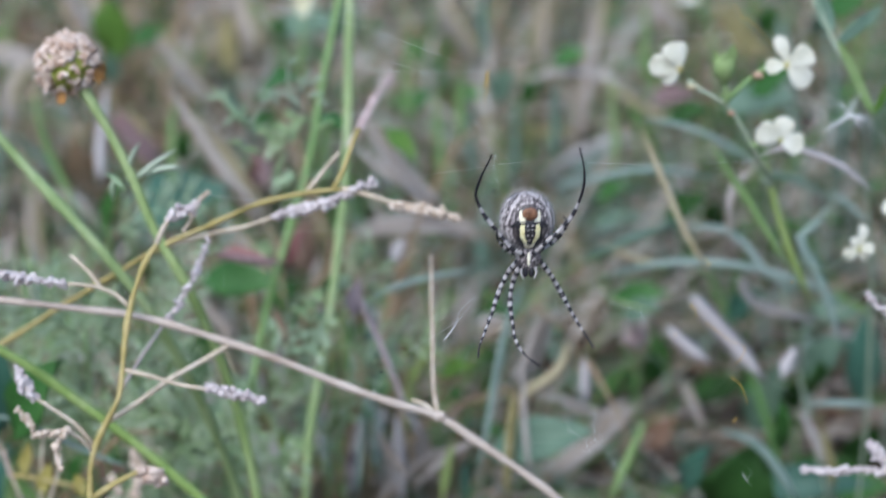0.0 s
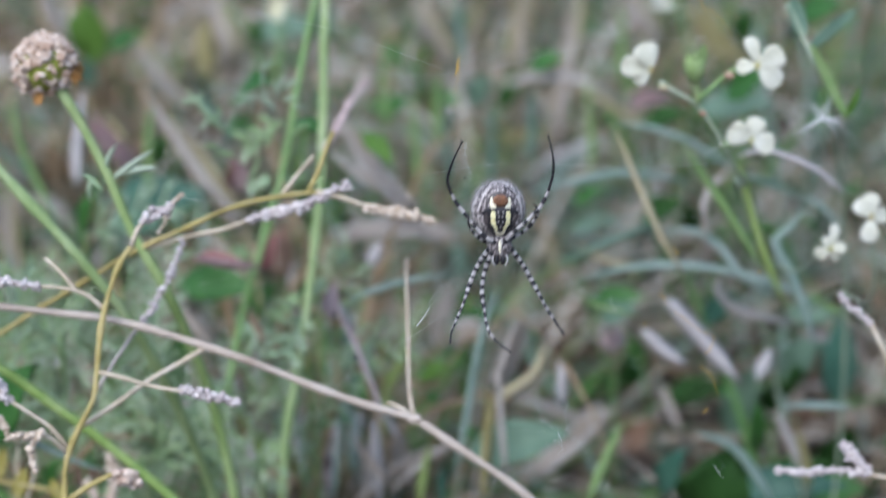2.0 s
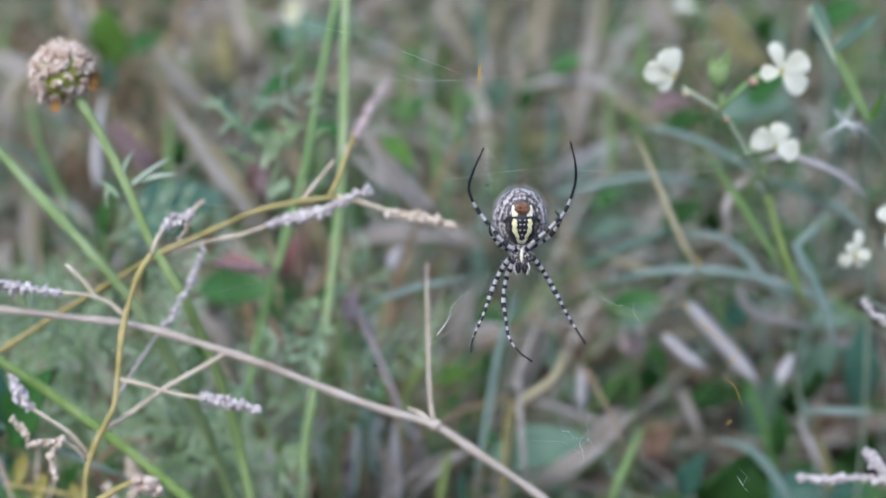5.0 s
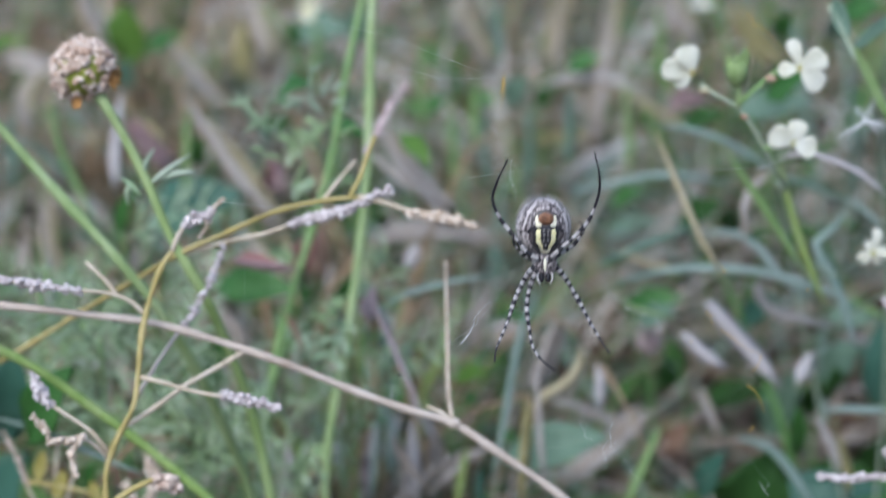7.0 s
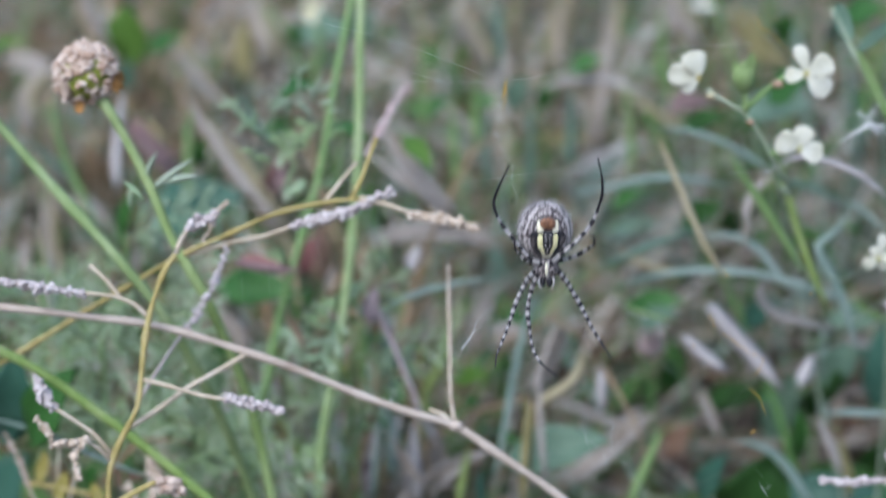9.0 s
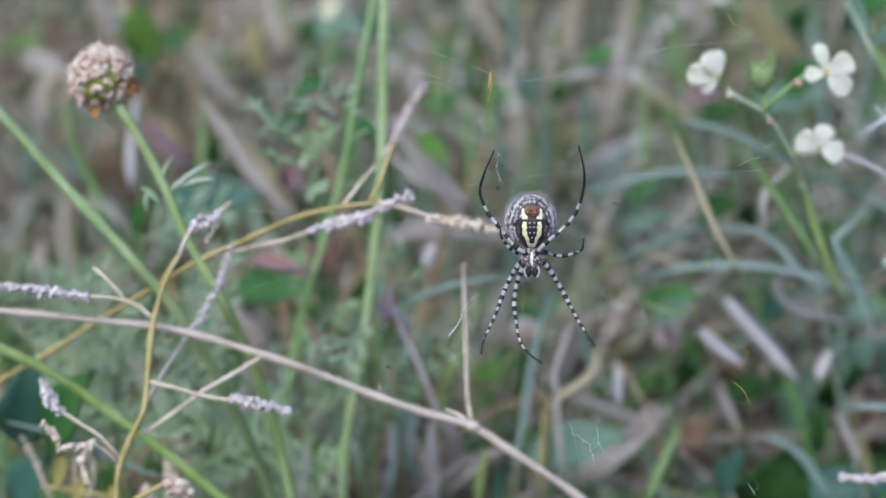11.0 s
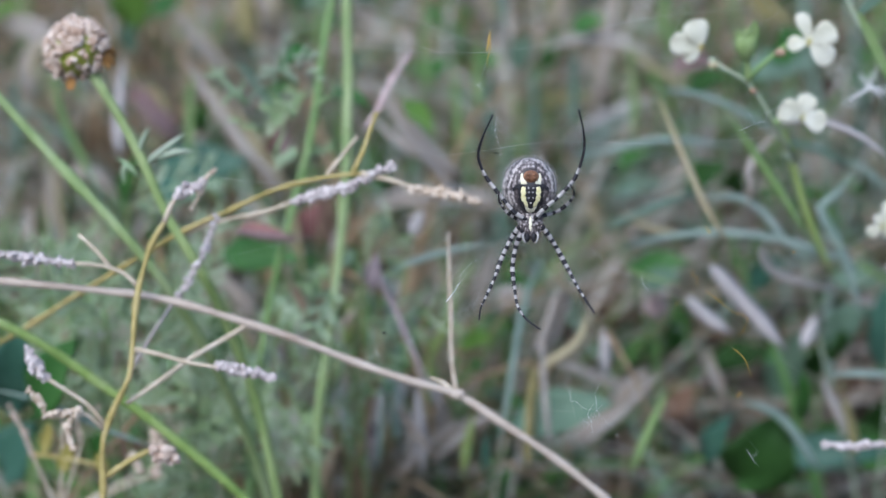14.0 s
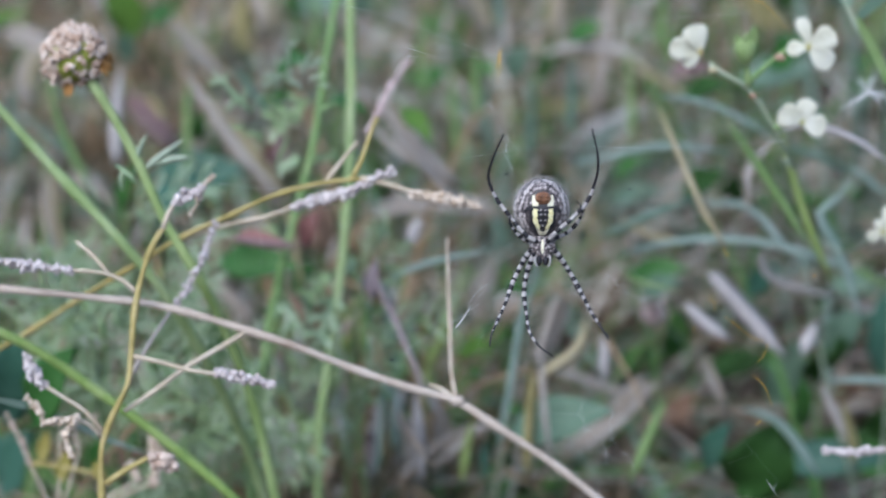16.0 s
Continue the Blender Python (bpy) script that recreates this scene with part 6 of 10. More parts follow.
bent_blade([(-0.0001, 0.7309, 0.2956), (-0.0128, 0.7359, 0.3098), (-0.0281, 0.7425, 0.3285), (-0.0398, 0.7489, 0.3464)], 0.0037, "dry_lilac", "weathered lilac-grey dry blade, leaning", root_at=(0.0051, 1.5774, -0.0060))
bent_blade([(-0.0035, 0.7421, 0.3019), (-0.0149, 0.7462, 0.3136), (-0.0278, 0.7521, 0.3303), (-0.0378, 0.7573, 0.3449)], 0.0035, "dry_pink", "pinkish tan dry blade, leaning", root_at=(-0.0019, 1.6420, -0.0060))
bent_blade([(-0.0011, 0.7773, 0.2903), (-0.0103, 0.7805, 0.2994), (-0.0217, 0.7852, 0.3128), (-0.0294, 0.7900, 0.3264)], 0.0040, "dry_lilac", "weathered lilac-grey dry blade, leaning", root_at=(0.0035, 1.6432, -0.0060))
bent_blade([(-0.0217, 0.7611, 0.3055), (-0.0296, 0.7632, 0.3116), (-0.0374, 0.7658, 0.3189), (-0.0442, 0.7673, 0.3232)], 0.0029, "dry_lilac", "weathered lilac-grey dry blade, leaning", root_at=(-0.0419, 1.7088, -0.0060))
bent_blade([(-0.0166, 0.7800, 0.2961), (-0.0247, 0.7827, 0.3038), (-0.0325, 0.7847, 0.3097), (-0.0406, 0.7868, 0.3157)], 0.0030, "dry_pink", "pinkish tan dry blade, leaning", root_at=(-0.0296, 1.6868, -0.0060))
bent_blade([(-0.0615, 0.5879, 0.3303), (-0.0697, 0.5879, 0.3306), (-0.0768, 0.5881, 0.3313), (-0.0858, 0.5887, 0.3330)], 0.0025, "purple", "dull purple withered leaf, lying level", root_at=(-0.1463, 1.4708, -0.0060))
bent_blade([(-0.0605, 0.5640, 0.3405), (-0.0685, 0.5640, 0.3407), (-0.0753, 0.5643, 0.3416), (-0.0838, 0.5648, 0.3433)], 0.0027, "purple", "dull purple withered leaf, lying level", root_at=(-0.1509, 1.4790, -0.0060))
bent_blade([(-0.0821, 0.8864, 0.2116), (-0.0816, 0.8903, 0.2224), (-0.0820, 0.8941, 0.2329), (-0.0835, 0.8985, 0.2452)], 0.0051, "rust", "rust-brown withered leaf, upright", root_at=(-0.1334, 1.4350, -0.0060))
bent_blade([(-0.0799, 0.9013, 0.2042), (-0.0799, 0.9057, 0.2164), (-0.0799, 0.9093, 0.2263), (-0.0807, 0.9139, 0.2390)], 0.0048, "rust", "rust-brown withered leaf, upright", root_at=(-0.1268, 1.4281, -0.0060))
bent_blade([(-0.0792, 0.9294, 0.1978), (-0.0784, 0.9334, 0.2091), (-0.0782, 0.9373, 0.2199), (-0.0802, 0.9417, 0.2322)], 0.0048, "rust", "rust-brown withered leaf, upright", root_at=(-0.1239, 1.4455, -0.0060))
bent_blade([(-0.0601, 0.5914, 0.2948), (-0.0624, 0.5936, 0.3011), (-0.0651, 0.5951, 0.3054), (-0.0669, 0.5967, 0.3097)], 0.0021, "rust", "rust-brown withered leaf, upright", root_at=(-0.1269, 1.2713, -0.0060))
bent_blade([(-0.0592, 0.6068, 0.2887), (-0.0617, 0.6087, 0.2941), (-0.0645, 0.6101, 0.2980), (-0.0658, 0.6117, 0.3025)], 0.0019, "rust", "rust-brown withered leaf, upright", root_at=(-0.1216, 1.2745, -0.0060))
bent_blade([(0.0798, 1.4145, 0.2070), (0.0801, 1.4218, 0.2273), (0.0832, 1.4292, 0.2479), (0.0837, 1.4405, 0.2790)], 0.0076, "straw", "straw-coloured dry blade, upright", root_at=(0.1270, 2.2457, -0.0060))
bent_blade([(0.0857, 1.4017, 0.2111), (0.0871, 1.4089, 0.2311), (0.0882, 1.4169, 0.2531), (0.0919, 1.4279, 0.2836)], 0.0074, "dry_pink", "pinkish tan dry blade, upright", root_at=(0.1374, 2.2523, -0.0060))
bent_blade([(0.0948, 1.4279, 0.2157), (0.0950, 1.4346, 0.2344), (0.0973, 1.4423, 0.2554), (0.0994, 1.4526, 0.2842)], 0.0084, "straw", "straw-coloured dry blade, upright", root_at=(0.1547, 2.3243, -0.0060))
bent_blade([(0.1129, 1.3627, 0.1283), (0.1169, 1.3769, 0.1676), (0.1234, 1.3923, 0.2101), (0.1280, 1.4047, 0.2444), (0.1303, 1.4209, 0.2894)], 0.0067, "dry_pink", "pinkish tan dry blade, upright", root_at=(0.1459, 1.7667, -0.0060))
bent_blade([(0.1190, 1.3534, 0.1582), (0.1221, 1.3630, 0.1847), (0.1263, 1.3736, 0.2139), (0.1299, 1.3811, 0.2345), (0.1311, 1.3919, 0.2645)], 0.0068, "dry_lilac", "weathered lilac-grey dry blade, upright", root_at=(0.1653, 1.8865, -0.0060))
bent_blade([(0.1256, 1.3736, 0.1624), (0.1305, 1.3850, 0.1938), (0.1350, 1.3979, 0.2295), (0.1386, 1.4080, 0.2574), (0.1399, 1.4209, 0.2930)], 0.0078, "straw", "straw-coloured dry blade, upright", root_at=(0.1759, 1.9348, -0.0060))
bent_blade([(0.1340, 1.1206, 0.2615), (0.1144, 1.1231, 0.2690), (0.0908, 1.1242, 0.2724), (0.0711, 1.1234, 0.2706), (0.0554, 1.1210, 0.2644)], 0.0067, "dry_lilac", "weathered lilac-grey dry blade, bent over", root_at=(0.2649, 2.1287, -0.0060))
bent_blade([(0.1665, 1.1608, 0.2246), (0.1501, 1.1638, 0.2335), (0.1316, 1.1679, 0.2452), (0.1132, 1.1712, 0.2549)], 0.0070, "straw", "straw-coloured dry blade, leaning", root_at=(0.2896, 1.9566, -0.0060))
bent_blade([(0.1075, 1.3002, 0.1751), (0.0934, 1.3010, 0.1778), (0.0780, 1.3000, 0.1753), (0.0617, 1.2989, 0.1728)], 0.0042, "straw_dull", "yellowed olive grass blade, lying level", root_at=(0.1670, 1.9032, -0.0060))
bent_blade([(0.1074, 1.3198, 0.1747), (0.0945, 1.3199, 0.1751), (0.0815, 1.3198, 0.1752), (0.0673, 1.3188, 0.1729)], 0.0060, "straw_dull", "yellowed olive grass blade, lying level", root_at=(0.1670, 1.9298, -0.0060))
bent_blade([(0.1684, 1.0639, 0.2676), (0.1574, 1.0645, 0.2695), (0.1469, 1.0636, 0.2674), (0.1345, 1.0624, 0.2642)], 0.0063, "purple", "dull purple withered leaf, lying level", root_at=(0.3378, 2.0653, -0.0060))
bent_blade([(0.1649, 1.0401, 0.2779), (0.1541, 1.0409, 0.2803), (0.1453, 1.0401, 0.2785), (0.1344, 1.0387, 0.2746)], 0.0056, "purple", "dull purple withered leaf, bent over", root_at=(0.3429, 2.0949, -0.0060))
bent_blade([(0.1556, 1.0079, 0.2877), (0.1461, 1.0087, 0.2900), (0.1381, 1.0082, 0.2888), (0.1281, 1.0067, 0.2849)], 0.0060, "purple", "dull purple withered leaf, bent over", root_at=(0.3358, 2.1055, -0.0060))
bent_blade([(0.1795, 0.9237, 0.3275), (0.1703, 0.9269, 0.3368), (0.1615, 0.9311, 0.3485), (0.1521, 0.9356, 0.3613)], 0.0055, "straw_dull", "yellowed olive grass blade, leaning", root_at=(0.4501, 2.2715, -0.0060))
bent_blade([(0.1872, 0.9331, 0.3259), (0.1778, 0.9367, 0.3361), (0.1677, 0.9409, 0.3482), (0.1575, 0.9461, 0.3629)], 0.0052, "straw_dull", "yellowed olive grass blade, leaning", root_at=(0.4651, 2.2765, -0.0060))
bent_blade([(0.1991, 0.9693, 0.3165), (0.1891, 0.9729, 0.3268), (0.1792, 0.9772, 0.3389), (0.1701, 0.9824, 0.3536)], 0.0050, "straw_dull", "yellowed olive grass blade, leaning", root_at=(0.4752, 2.2712, -0.0060))
bent_blade([(0.1430, 0.7094, 0.3297), (0.1291, 0.7128, 0.3393), (0.1139, 0.7152, 0.3465), (0.1000, 0.7164, 0.3501), (0.0887, 0.7166, 0.3509)], 0.0028, "blade_blue", "bluish grass blade, lying level", root_at=(0.3645, 1.7673, -0.0060))
bent_blade([(0.1517, 0.5539, 0.3698), (0.1408, 0.5568, 0.3782), (0.1299, 0.5584, 0.3829), (0.1210, 0.5589, 0.3846), (0.1120, 0.5581, 0.3824)], 0.0026, "dry_pale", "pale lilac dry leaf, bent over", root_at=(0.4700, 1.6864, -0.0060))
bent_blade([(0.1211, 0.6545, 0.3227), (0.1198, 0.6575, 0.3311), (0.1215, 0.6598, 0.3373), (0.1244, 0.6611, 0.3408), (0.1297, 0.6621, 0.3435)], 0.0025, "dry_lilac", "weathered lilac-grey dry blade, bent over", root_at=(0.2936, 1.5753, -0.0060))
bent_blade([(0.1228, 0.6679, 0.3101), (0.1228, 0.6718, 0.3209), (0.1258, 0.6753, 0.3305), (0.1306, 0.6780, 0.3378), (0.1370, 0.6802, 0.3438)], 0.0018, "dry_pink", "pinkish tan dry blade, bent over", root_at=(0.2812, 1.5234, -0.0060))
bent_blade([(0.1346, 0.6004, 0.3224), (0.1269, 0.6052, 0.3358), (0.1193, 0.6092, 0.3472), (0.1112, 0.6132, 0.3585), (0.1033, 0.6171, 0.3695)], 0.0039, "blade_green", "fresh green grass blade, leaning", root_at=(0.3289, 1.4467, -0.0060))
bent_blade([(0.1426, 0.5964, 0.3111), (0.1370, 0.6012, 0.3245), (0.1317, 0.6063, 0.3389), (0.1280, 0.6108, 0.3513), (0.1243, 0.6156, 0.3646)], 0.0037, "blade_lime", "yellow-green grass blade, upright", root_at=(0.3311, 1.3687, -0.0060))
bent_blade([(0.0996, 0.5815, 0.3297), (0.0922, 0.5857, 0.3416), (0.0844, 0.5918, 0.3586), (0.0785, 0.5964, 0.3716), (0.0742, 0.5998, 0.3812)], 0.0030, "straw", "straw-coloured dry blade, upright", root_at=(0.2527, 1.4472, -0.0060))
bent_blade([(0.1281, 0.7462, 0.3141), (0.1068, 0.7472, 0.3175), (0.0908, 0.7472, 0.3178), (0.0721, 0.7457, 0.3141), (0.0508, 0.7438, 0.3094)], 0.0037, "blade_blue", "bluish grass blade, lying level", root_at=(0.3076, 1.7365, -0.0060))
bent_blade([(0.1866, 0.6698, 0.2776), (0.1576, 0.6736, 0.2889), (0.1379, 0.6756, 0.2949), (0.1133, 0.6764, 0.2978), (0.0887, 0.6757, 0.2965), (0.0677, 0.6737, 0.2915)], 0.0039, "blade_blue", "bluish grass blade, lying level", root_at=(0.3843, 1.3528, -0.0060))
bent_blade([(0.1121, 0.7393, 0.2954), (0.0934, 0.7369, 0.2892), (0.0801, 0.7350, 0.2842), (0.0641, 0.7326, 0.2780)], 0.0043, "grass_blue", "dull blue-green grass blade, lying level", root_at=(0.2502, 1.5951, -0.0060))
bent_blade([(0.1551, 0.6720, 0.2847), (0.1416, 0.6749, 0.2928), (0.1317, 0.6794, 0.3056), (0.1207, 0.6816, 0.3119), (0.1059, 0.6815, 0.3122)], 0.0039, "blade_blue", "bluish grass blade, bent over", root_at=(0.3284, 1.3931, -0.0060))
bent_blade([(0.1670, 0.6866, 0.2659), (0.1506, 0.6878, 0.2695), (0.1397, 0.6893, 0.2738), (0.1341, 0.6918, 0.2810), (0.1354, 0.6939, 0.2869)], 0.0046, "dry_lilac", "weathered lilac-grey dry blade, bent over", root_at=(0.3309, 1.3296, -0.0060))
bent_blade([(0.1639, 0.6278, 0.2797), (0.1592, 0.6337, 0.2961), (0.1534, 0.6388, 0.3103), (0.1476, 0.6427, 0.3213), (0.1539, 0.6444, 0.3261), (0.1604, 0.6479, 0.3355)], 0.0044, "blade_blue", "bluish grass blade, bent over", root_at=(0.3353, 1.2739, -0.0060))
bent_blade([(0.1936, 0.7012, 0.3058), (0.1860, 0.7033, 0.3117), (0.1784, 0.7054, 0.3177), (0.1721, 0.7062, 0.3201)], 0.0028, "blade_blue", "bluish grass blade, leaning", root_at=(0.4427, 1.5773, -0.0060))
bent_blade([(0.1746, 0.7054, 0.3177), (0.1620, 0.7074, 0.3237), (0.1519, 0.7087, 0.3273), (0.1417, 0.7090, 0.3285)], 0.0030, "grass_blue", "dull blue-green grass blade, lying level", root_at=(0.4214, 1.6674, -0.0060))
bent_blade([(0.1041, 0.7325, 0.2766), (0.0934, 0.7328, 0.2779), (0.0841, 0.7338, 0.2809), (0.0753, 0.7358, 0.2865)], 0.0027, "straw", "straw-coloured dry blade, lying level", root_at=(0.2174, 1.4728, -0.0060))
bent_blade([(0.0858, 0.6132, 0.3002), (0.0767, 0.6139, 0.3022), (0.0700, 0.6146, 0.3043), (0.0650, 0.6154, 0.3067)], 0.0016, "blade_green", "fresh green grass blade, lying level", root_at=(0.1963, 1.3504, -0.0060))
bent_blade([(0.1437, 0.6775, 0.2412), (0.1354, 0.6811, 0.2512), (0.1240, 0.6854, 0.2637), (0.1144, 0.6891, 0.2739), (0.1109, 0.6901, 0.2770)], 0.0086, "dry_pale", "pale lilac dry leaf, leaning", root_at=(0.2606, 1.2070, -0.0060))
bent_blade([(0.1169, 0.6616, 0.2566), (0.1096, 0.6632, 0.2612), (0.1022, 0.6653, 0.2673), (0.0973, 0.6670, 0.2722)], 0.0064, "dry_pale", "pale lilac dry leaf, leaning", root_at=(0.2254, 1.2412, -0.0060))
bent_blade([(0.0638, 0.6732, 0.2313), (0.0638, 0.6758, 0.2384), (0.0638, 0.6784, 0.2455), (0.0628, 0.6803, 0.2510)], 0.0051, "dry_pale", "pale lilac dry leaf, upright", root_at=(0.1103, 1.1593, -0.0060))
bent_blade([(0.1482, 0.6595, 0.2500), (0.1502, 0.6612, 0.2546), (0.1521, 0.6624, 0.2581), (0.1541, 0.6644, 0.2634)], 0.0064, "dry_pale", "pale lilac dry leaf, upright", root_at=(0.2697, 1.2071, -0.0060))
bent_blade([(0.1226, 0.7074, 0.2011), (0.1192, 0.7105, 0.2098), (0.1162, 0.7129, 0.2163), (0.1131, 0.7148, 0.2216)], 0.0025, "dry_lilac", "weathered lilac-grey dry blade, upright", root_at=(0.1957, 1.1142, -0.0060))
bent_blade([(0.1353, 0.7636, 0.1720), (0.1308, 0.7672, 0.1824), (0.1277, 0.7700, 0.1901), (0.1240, 0.7725, 0.1972)], 0.0034, "dry_pink", "pinkish tan dry blade, upright", root_at=(0.1996, 1.1105, -0.0060))
bent_blade([(0.1715, 0.6646, 0.2047), (0.1685, 0.6676, 0.2131), (0.1644, 0.6706, 0.2214), (0.1604, 0.6729, 0.2278)], 0.0046, "dry_lilac", "weathered lilac-grey dry blade, upright", root_at=(0.2756, 1.0580, -0.0060))
bent_blade([(0.1790, 0.6195, 0.2563), (0.1697, 0.6195, 0.2565), (0.1604, 0.6195, 0.2568), (0.1511, 0.6193, 0.2564)], 0.0033, "blade_blue", "bluish grass blade, lying level", root_at=(0.3425, 1.1613, -0.0060))
bent_blade([(0.1699, 0.6458, 0.2041), (0.1699, 0.6492, 0.2137), (0.1677, 0.6523, 0.2224), (0.1655, 0.6549, 0.2296)], 0.0029, "straw_dull", "yellowed olive grass blade, upright", root_at=(0.2707, 1.0257, -0.0060))
bent_blade([(0.1851, 0.6974, 0.1755), (0.1855, 0.7008, 0.1850), (0.1831, 0.7040, 0.1939), (0.1816, 0.7064, 0.2006)], 0.0021, "straw_dull", "yellowed olive grass blade, upright", root_at=(0.2722, 1.0233, -0.0060))
bent_blade([(0.2262, 0.8317, 0.1951), (0.2201, 0.8325, 0.1974), (0.2155, 0.8329, 0.1986), (0.2093, 0.8326, 0.1980)], 0.0055, "dry_lilac", "weathered lilac-grey dry blade, lying level", root_at=(0.3578, 1.2900, -0.0060))
bent_blade([(0.1895, 0.6690, 0.2753), (0.1822, 0.6703, 0.2793), (0.1760, 0.6714, 0.2823), (0.1699, 0.6726, 0.2858)], 0.0034, "blade_green", "fresh green grass blade, leaning", root_at=(0.3866, 1.3398, -0.0060))
bent_blade([(-0.0131, 0.5811, 0.2725), (-0.0192, 0.5855, 0.2849), (-0.0240, 0.5894, 0.2958), (-0.0288, 0.5929, 0.3055), (-0.0323, 0.5962, 0.3148), (-0.0315, 0.5990, 0.3226)], 0.0024, "purple_pale", "pale purple dry blade, upright", root_at=(-0.0232, 1.1506, -0.0060))
bent_blade([(-0.0349, 0.6117, 0.2990), (-0.0356, 0.6132, 0.3032), (-0.0349, 0.6148, 0.3074), (-0.0333, 0.6167, 0.3127)], 0.0068, "purple_pale", "pale purple dry blade, upright", root_at=(-0.0751, 1.3353, -0.0060))
bent_blade([(-0.0233, 0.7310, 0.2758), (-0.0220, 0.7327, 0.2803), (-0.0204, 0.7339, 0.2838), (-0.0180, 0.7356, 0.2883)], 0.0064, "dry_pale", "pale lilac dry leaf, upright", root_at=(-0.0485, 1.4605, -0.0060))
bent_blade([(-0.0395, 0.6294, 0.2892), (-0.0278, 0.6330, 0.2990), (-0.0139, 0.6350, 0.3042), (0.0001, 0.6363, 0.3072), (0.0152, 0.6370, 0.3089)], 0.0028, "blade_blue", "bluish grass blade, lying level", root_at=(-0.0882, 1.3275, -0.0060))
bent_blade([(0.0230, 0.8342, 0.2501), (0.0044, 0.8361, 0.2558), (-0.0150, 0.8365, 0.2574), (-0.0341, 0.8357, 0.2555), (-0.0530, 0.8338, 0.2509)], 0.0048, "dry_lilac", "weathered lilac-grey dry blade, lying level", root_at=(0.0499, 1.5292, -0.0060))
bent_blade([(0.0222, 0.7945, 0.2670), (0.0060, 0.7963, 0.2723), (-0.0121, 0.7969, 0.2745), (-0.0306, 0.7961, 0.2726), (-0.0486, 0.7944, 0.2683)], 0.0030, "dry_pink", "pinkish tan dry blade, lying level", root_at=(0.0508, 1.5429, -0.0060))
bent_blade([(0.0192, 0.8129, 0.2634), (0.0042, 0.8150, 0.2696), (-0.0132, 0.8153, 0.2708), (-0.0308, 0.8147, 0.2695), (-0.0488, 0.8130, 0.2654)], 0.0043, "dry_lilac", "weathered lilac-grey dry blade, lying level", root_at=(0.0444, 1.5585, -0.0060))
bent_blade([(-0.0413, 0.6564, 0.2460), (-0.0423, 0.6614, 0.2599), (-0.0418, 0.6647, 0.2692), (-0.0418, 0.6680, 0.2785)], 0.0034, "blade_green", "fresh green grass blade, upright", root_at=(-0.0741, 1.1849, -0.0060))
bent_blade([(-0.0290, 0.6729, 0.2328), (-0.0308, 0.6789, 0.2495), (-0.0323, 0.6832, 0.2614), (-0.0328, 0.6884, 0.2756)], 0.0056, "grass_blue", "dull blue-green grass blade, upright", root_at=(-0.0496, 1.1644, -0.0060))
bent_blade([(-0.0184, 0.6665, 0.1851), (-0.0192, 0.6717, 0.1995), (-0.0200, 0.6760, 0.2116), (-0.0210, 0.6804, 0.2237)], 0.0056, "dry_pale", "pale lilac dry leaf, upright", root_at=(-0.0274, 1.0036, -0.0060))
bent_blade([(-0.0205, 0.7155, 0.1736), (-0.0259, 0.7187, 0.1826), (-0.0300, 0.7214, 0.1903), (-0.0349, 0.7246, 0.1994)], 0.0049, "dry_pale", "pale lilac dry leaf, upright", root_at=(-0.0271, 1.0459, -0.0060))
bent_blade([(-0.0434, 0.7312, 0.1590), (-0.0462, 0.7336, 0.1656), (-0.0487, 0.7355, 0.1709), (-0.0518, 0.7378, 0.1775)], 0.0123, "purple_pale", "pale purple dry blade, upright", root_at=(-0.0590, 1.0285, -0.0060))
bent_blade([(-0.0788, 0.7462, 0.1606), (-0.0818, 0.7503, 0.1720), (-0.0834, 0.7533, 0.1806), (-0.0842, 0.7570, 0.1908)], 0.0046, "dry_lilac", "weathered lilac-grey dry blade, upright", root_at=(-0.1100, 1.0532, -0.0060))
bent_blade([(-0.0764, 0.7617, 0.1566), (-0.0797, 0.7653, 0.1667), (-0.0816, 0.7684, 0.1753), (-0.0816, 0.7714, 0.1835)], 0.0059, "dry_pink", "pinkish tan dry blade, upright", root_at=(-0.1052, 1.0643, -0.0060))
bent_blade([(-0.0739, 0.7680, 0.1507), (-0.0773, 0.7713, 0.1599), (-0.0781, 0.7743, 0.1683), (-0.0785, 0.7774, 0.1768)], 0.0055, "dry_lilac", "weathered lilac-grey dry blade, upright", root_at=(-0.0999, 1.0574, -0.0060))
bent_blade([(-0.0903, 0.7292, 0.1558), (-0.0882, 0.7350, 0.1716), (-0.0848, 0.7399, 0.1851), (-0.0808, 0.7448, 0.1988)], 0.0025, "straw", "straw-coloured dry blade, upright", root_at=(-0.1268, 1.0167, -0.0060))
bent_blade([(-0.0919, 0.7495, 0.1358), (-0.0896, 0.7552, 0.1513), (-0.0871, 0.7595, 0.1632), (-0.0842, 0.7640, 0.1758)], 0.0035, "dry_pink", "pinkish tan dry blade, upright", root_at=(-0.1230, 0.9948, -0.0060))
bent_blade([(-0.0324, 0.6683, 0.1838), (-0.0207, 0.6717, 0.1930), (-0.0095, 0.6750, 0.2019), (0.0102, 0.6783, 0.2106)], 0.0024, "dry_lilac", "weathered lilac-grey dry blade, leaning", root_at=(-0.0529, 1.0060, -0.0060))
bent_blade([(-0.0329, 0.6762, 0.1772), (-0.0190, 0.6800, 0.1874), (-0.0071, 0.6832, 0.1962), (0.0143, 0.6871, 0.2065)], 0.0025, "dry_pink", "pinkish tan dry blade, leaning", root_at=(-0.0529, 0.9999, -0.0060))
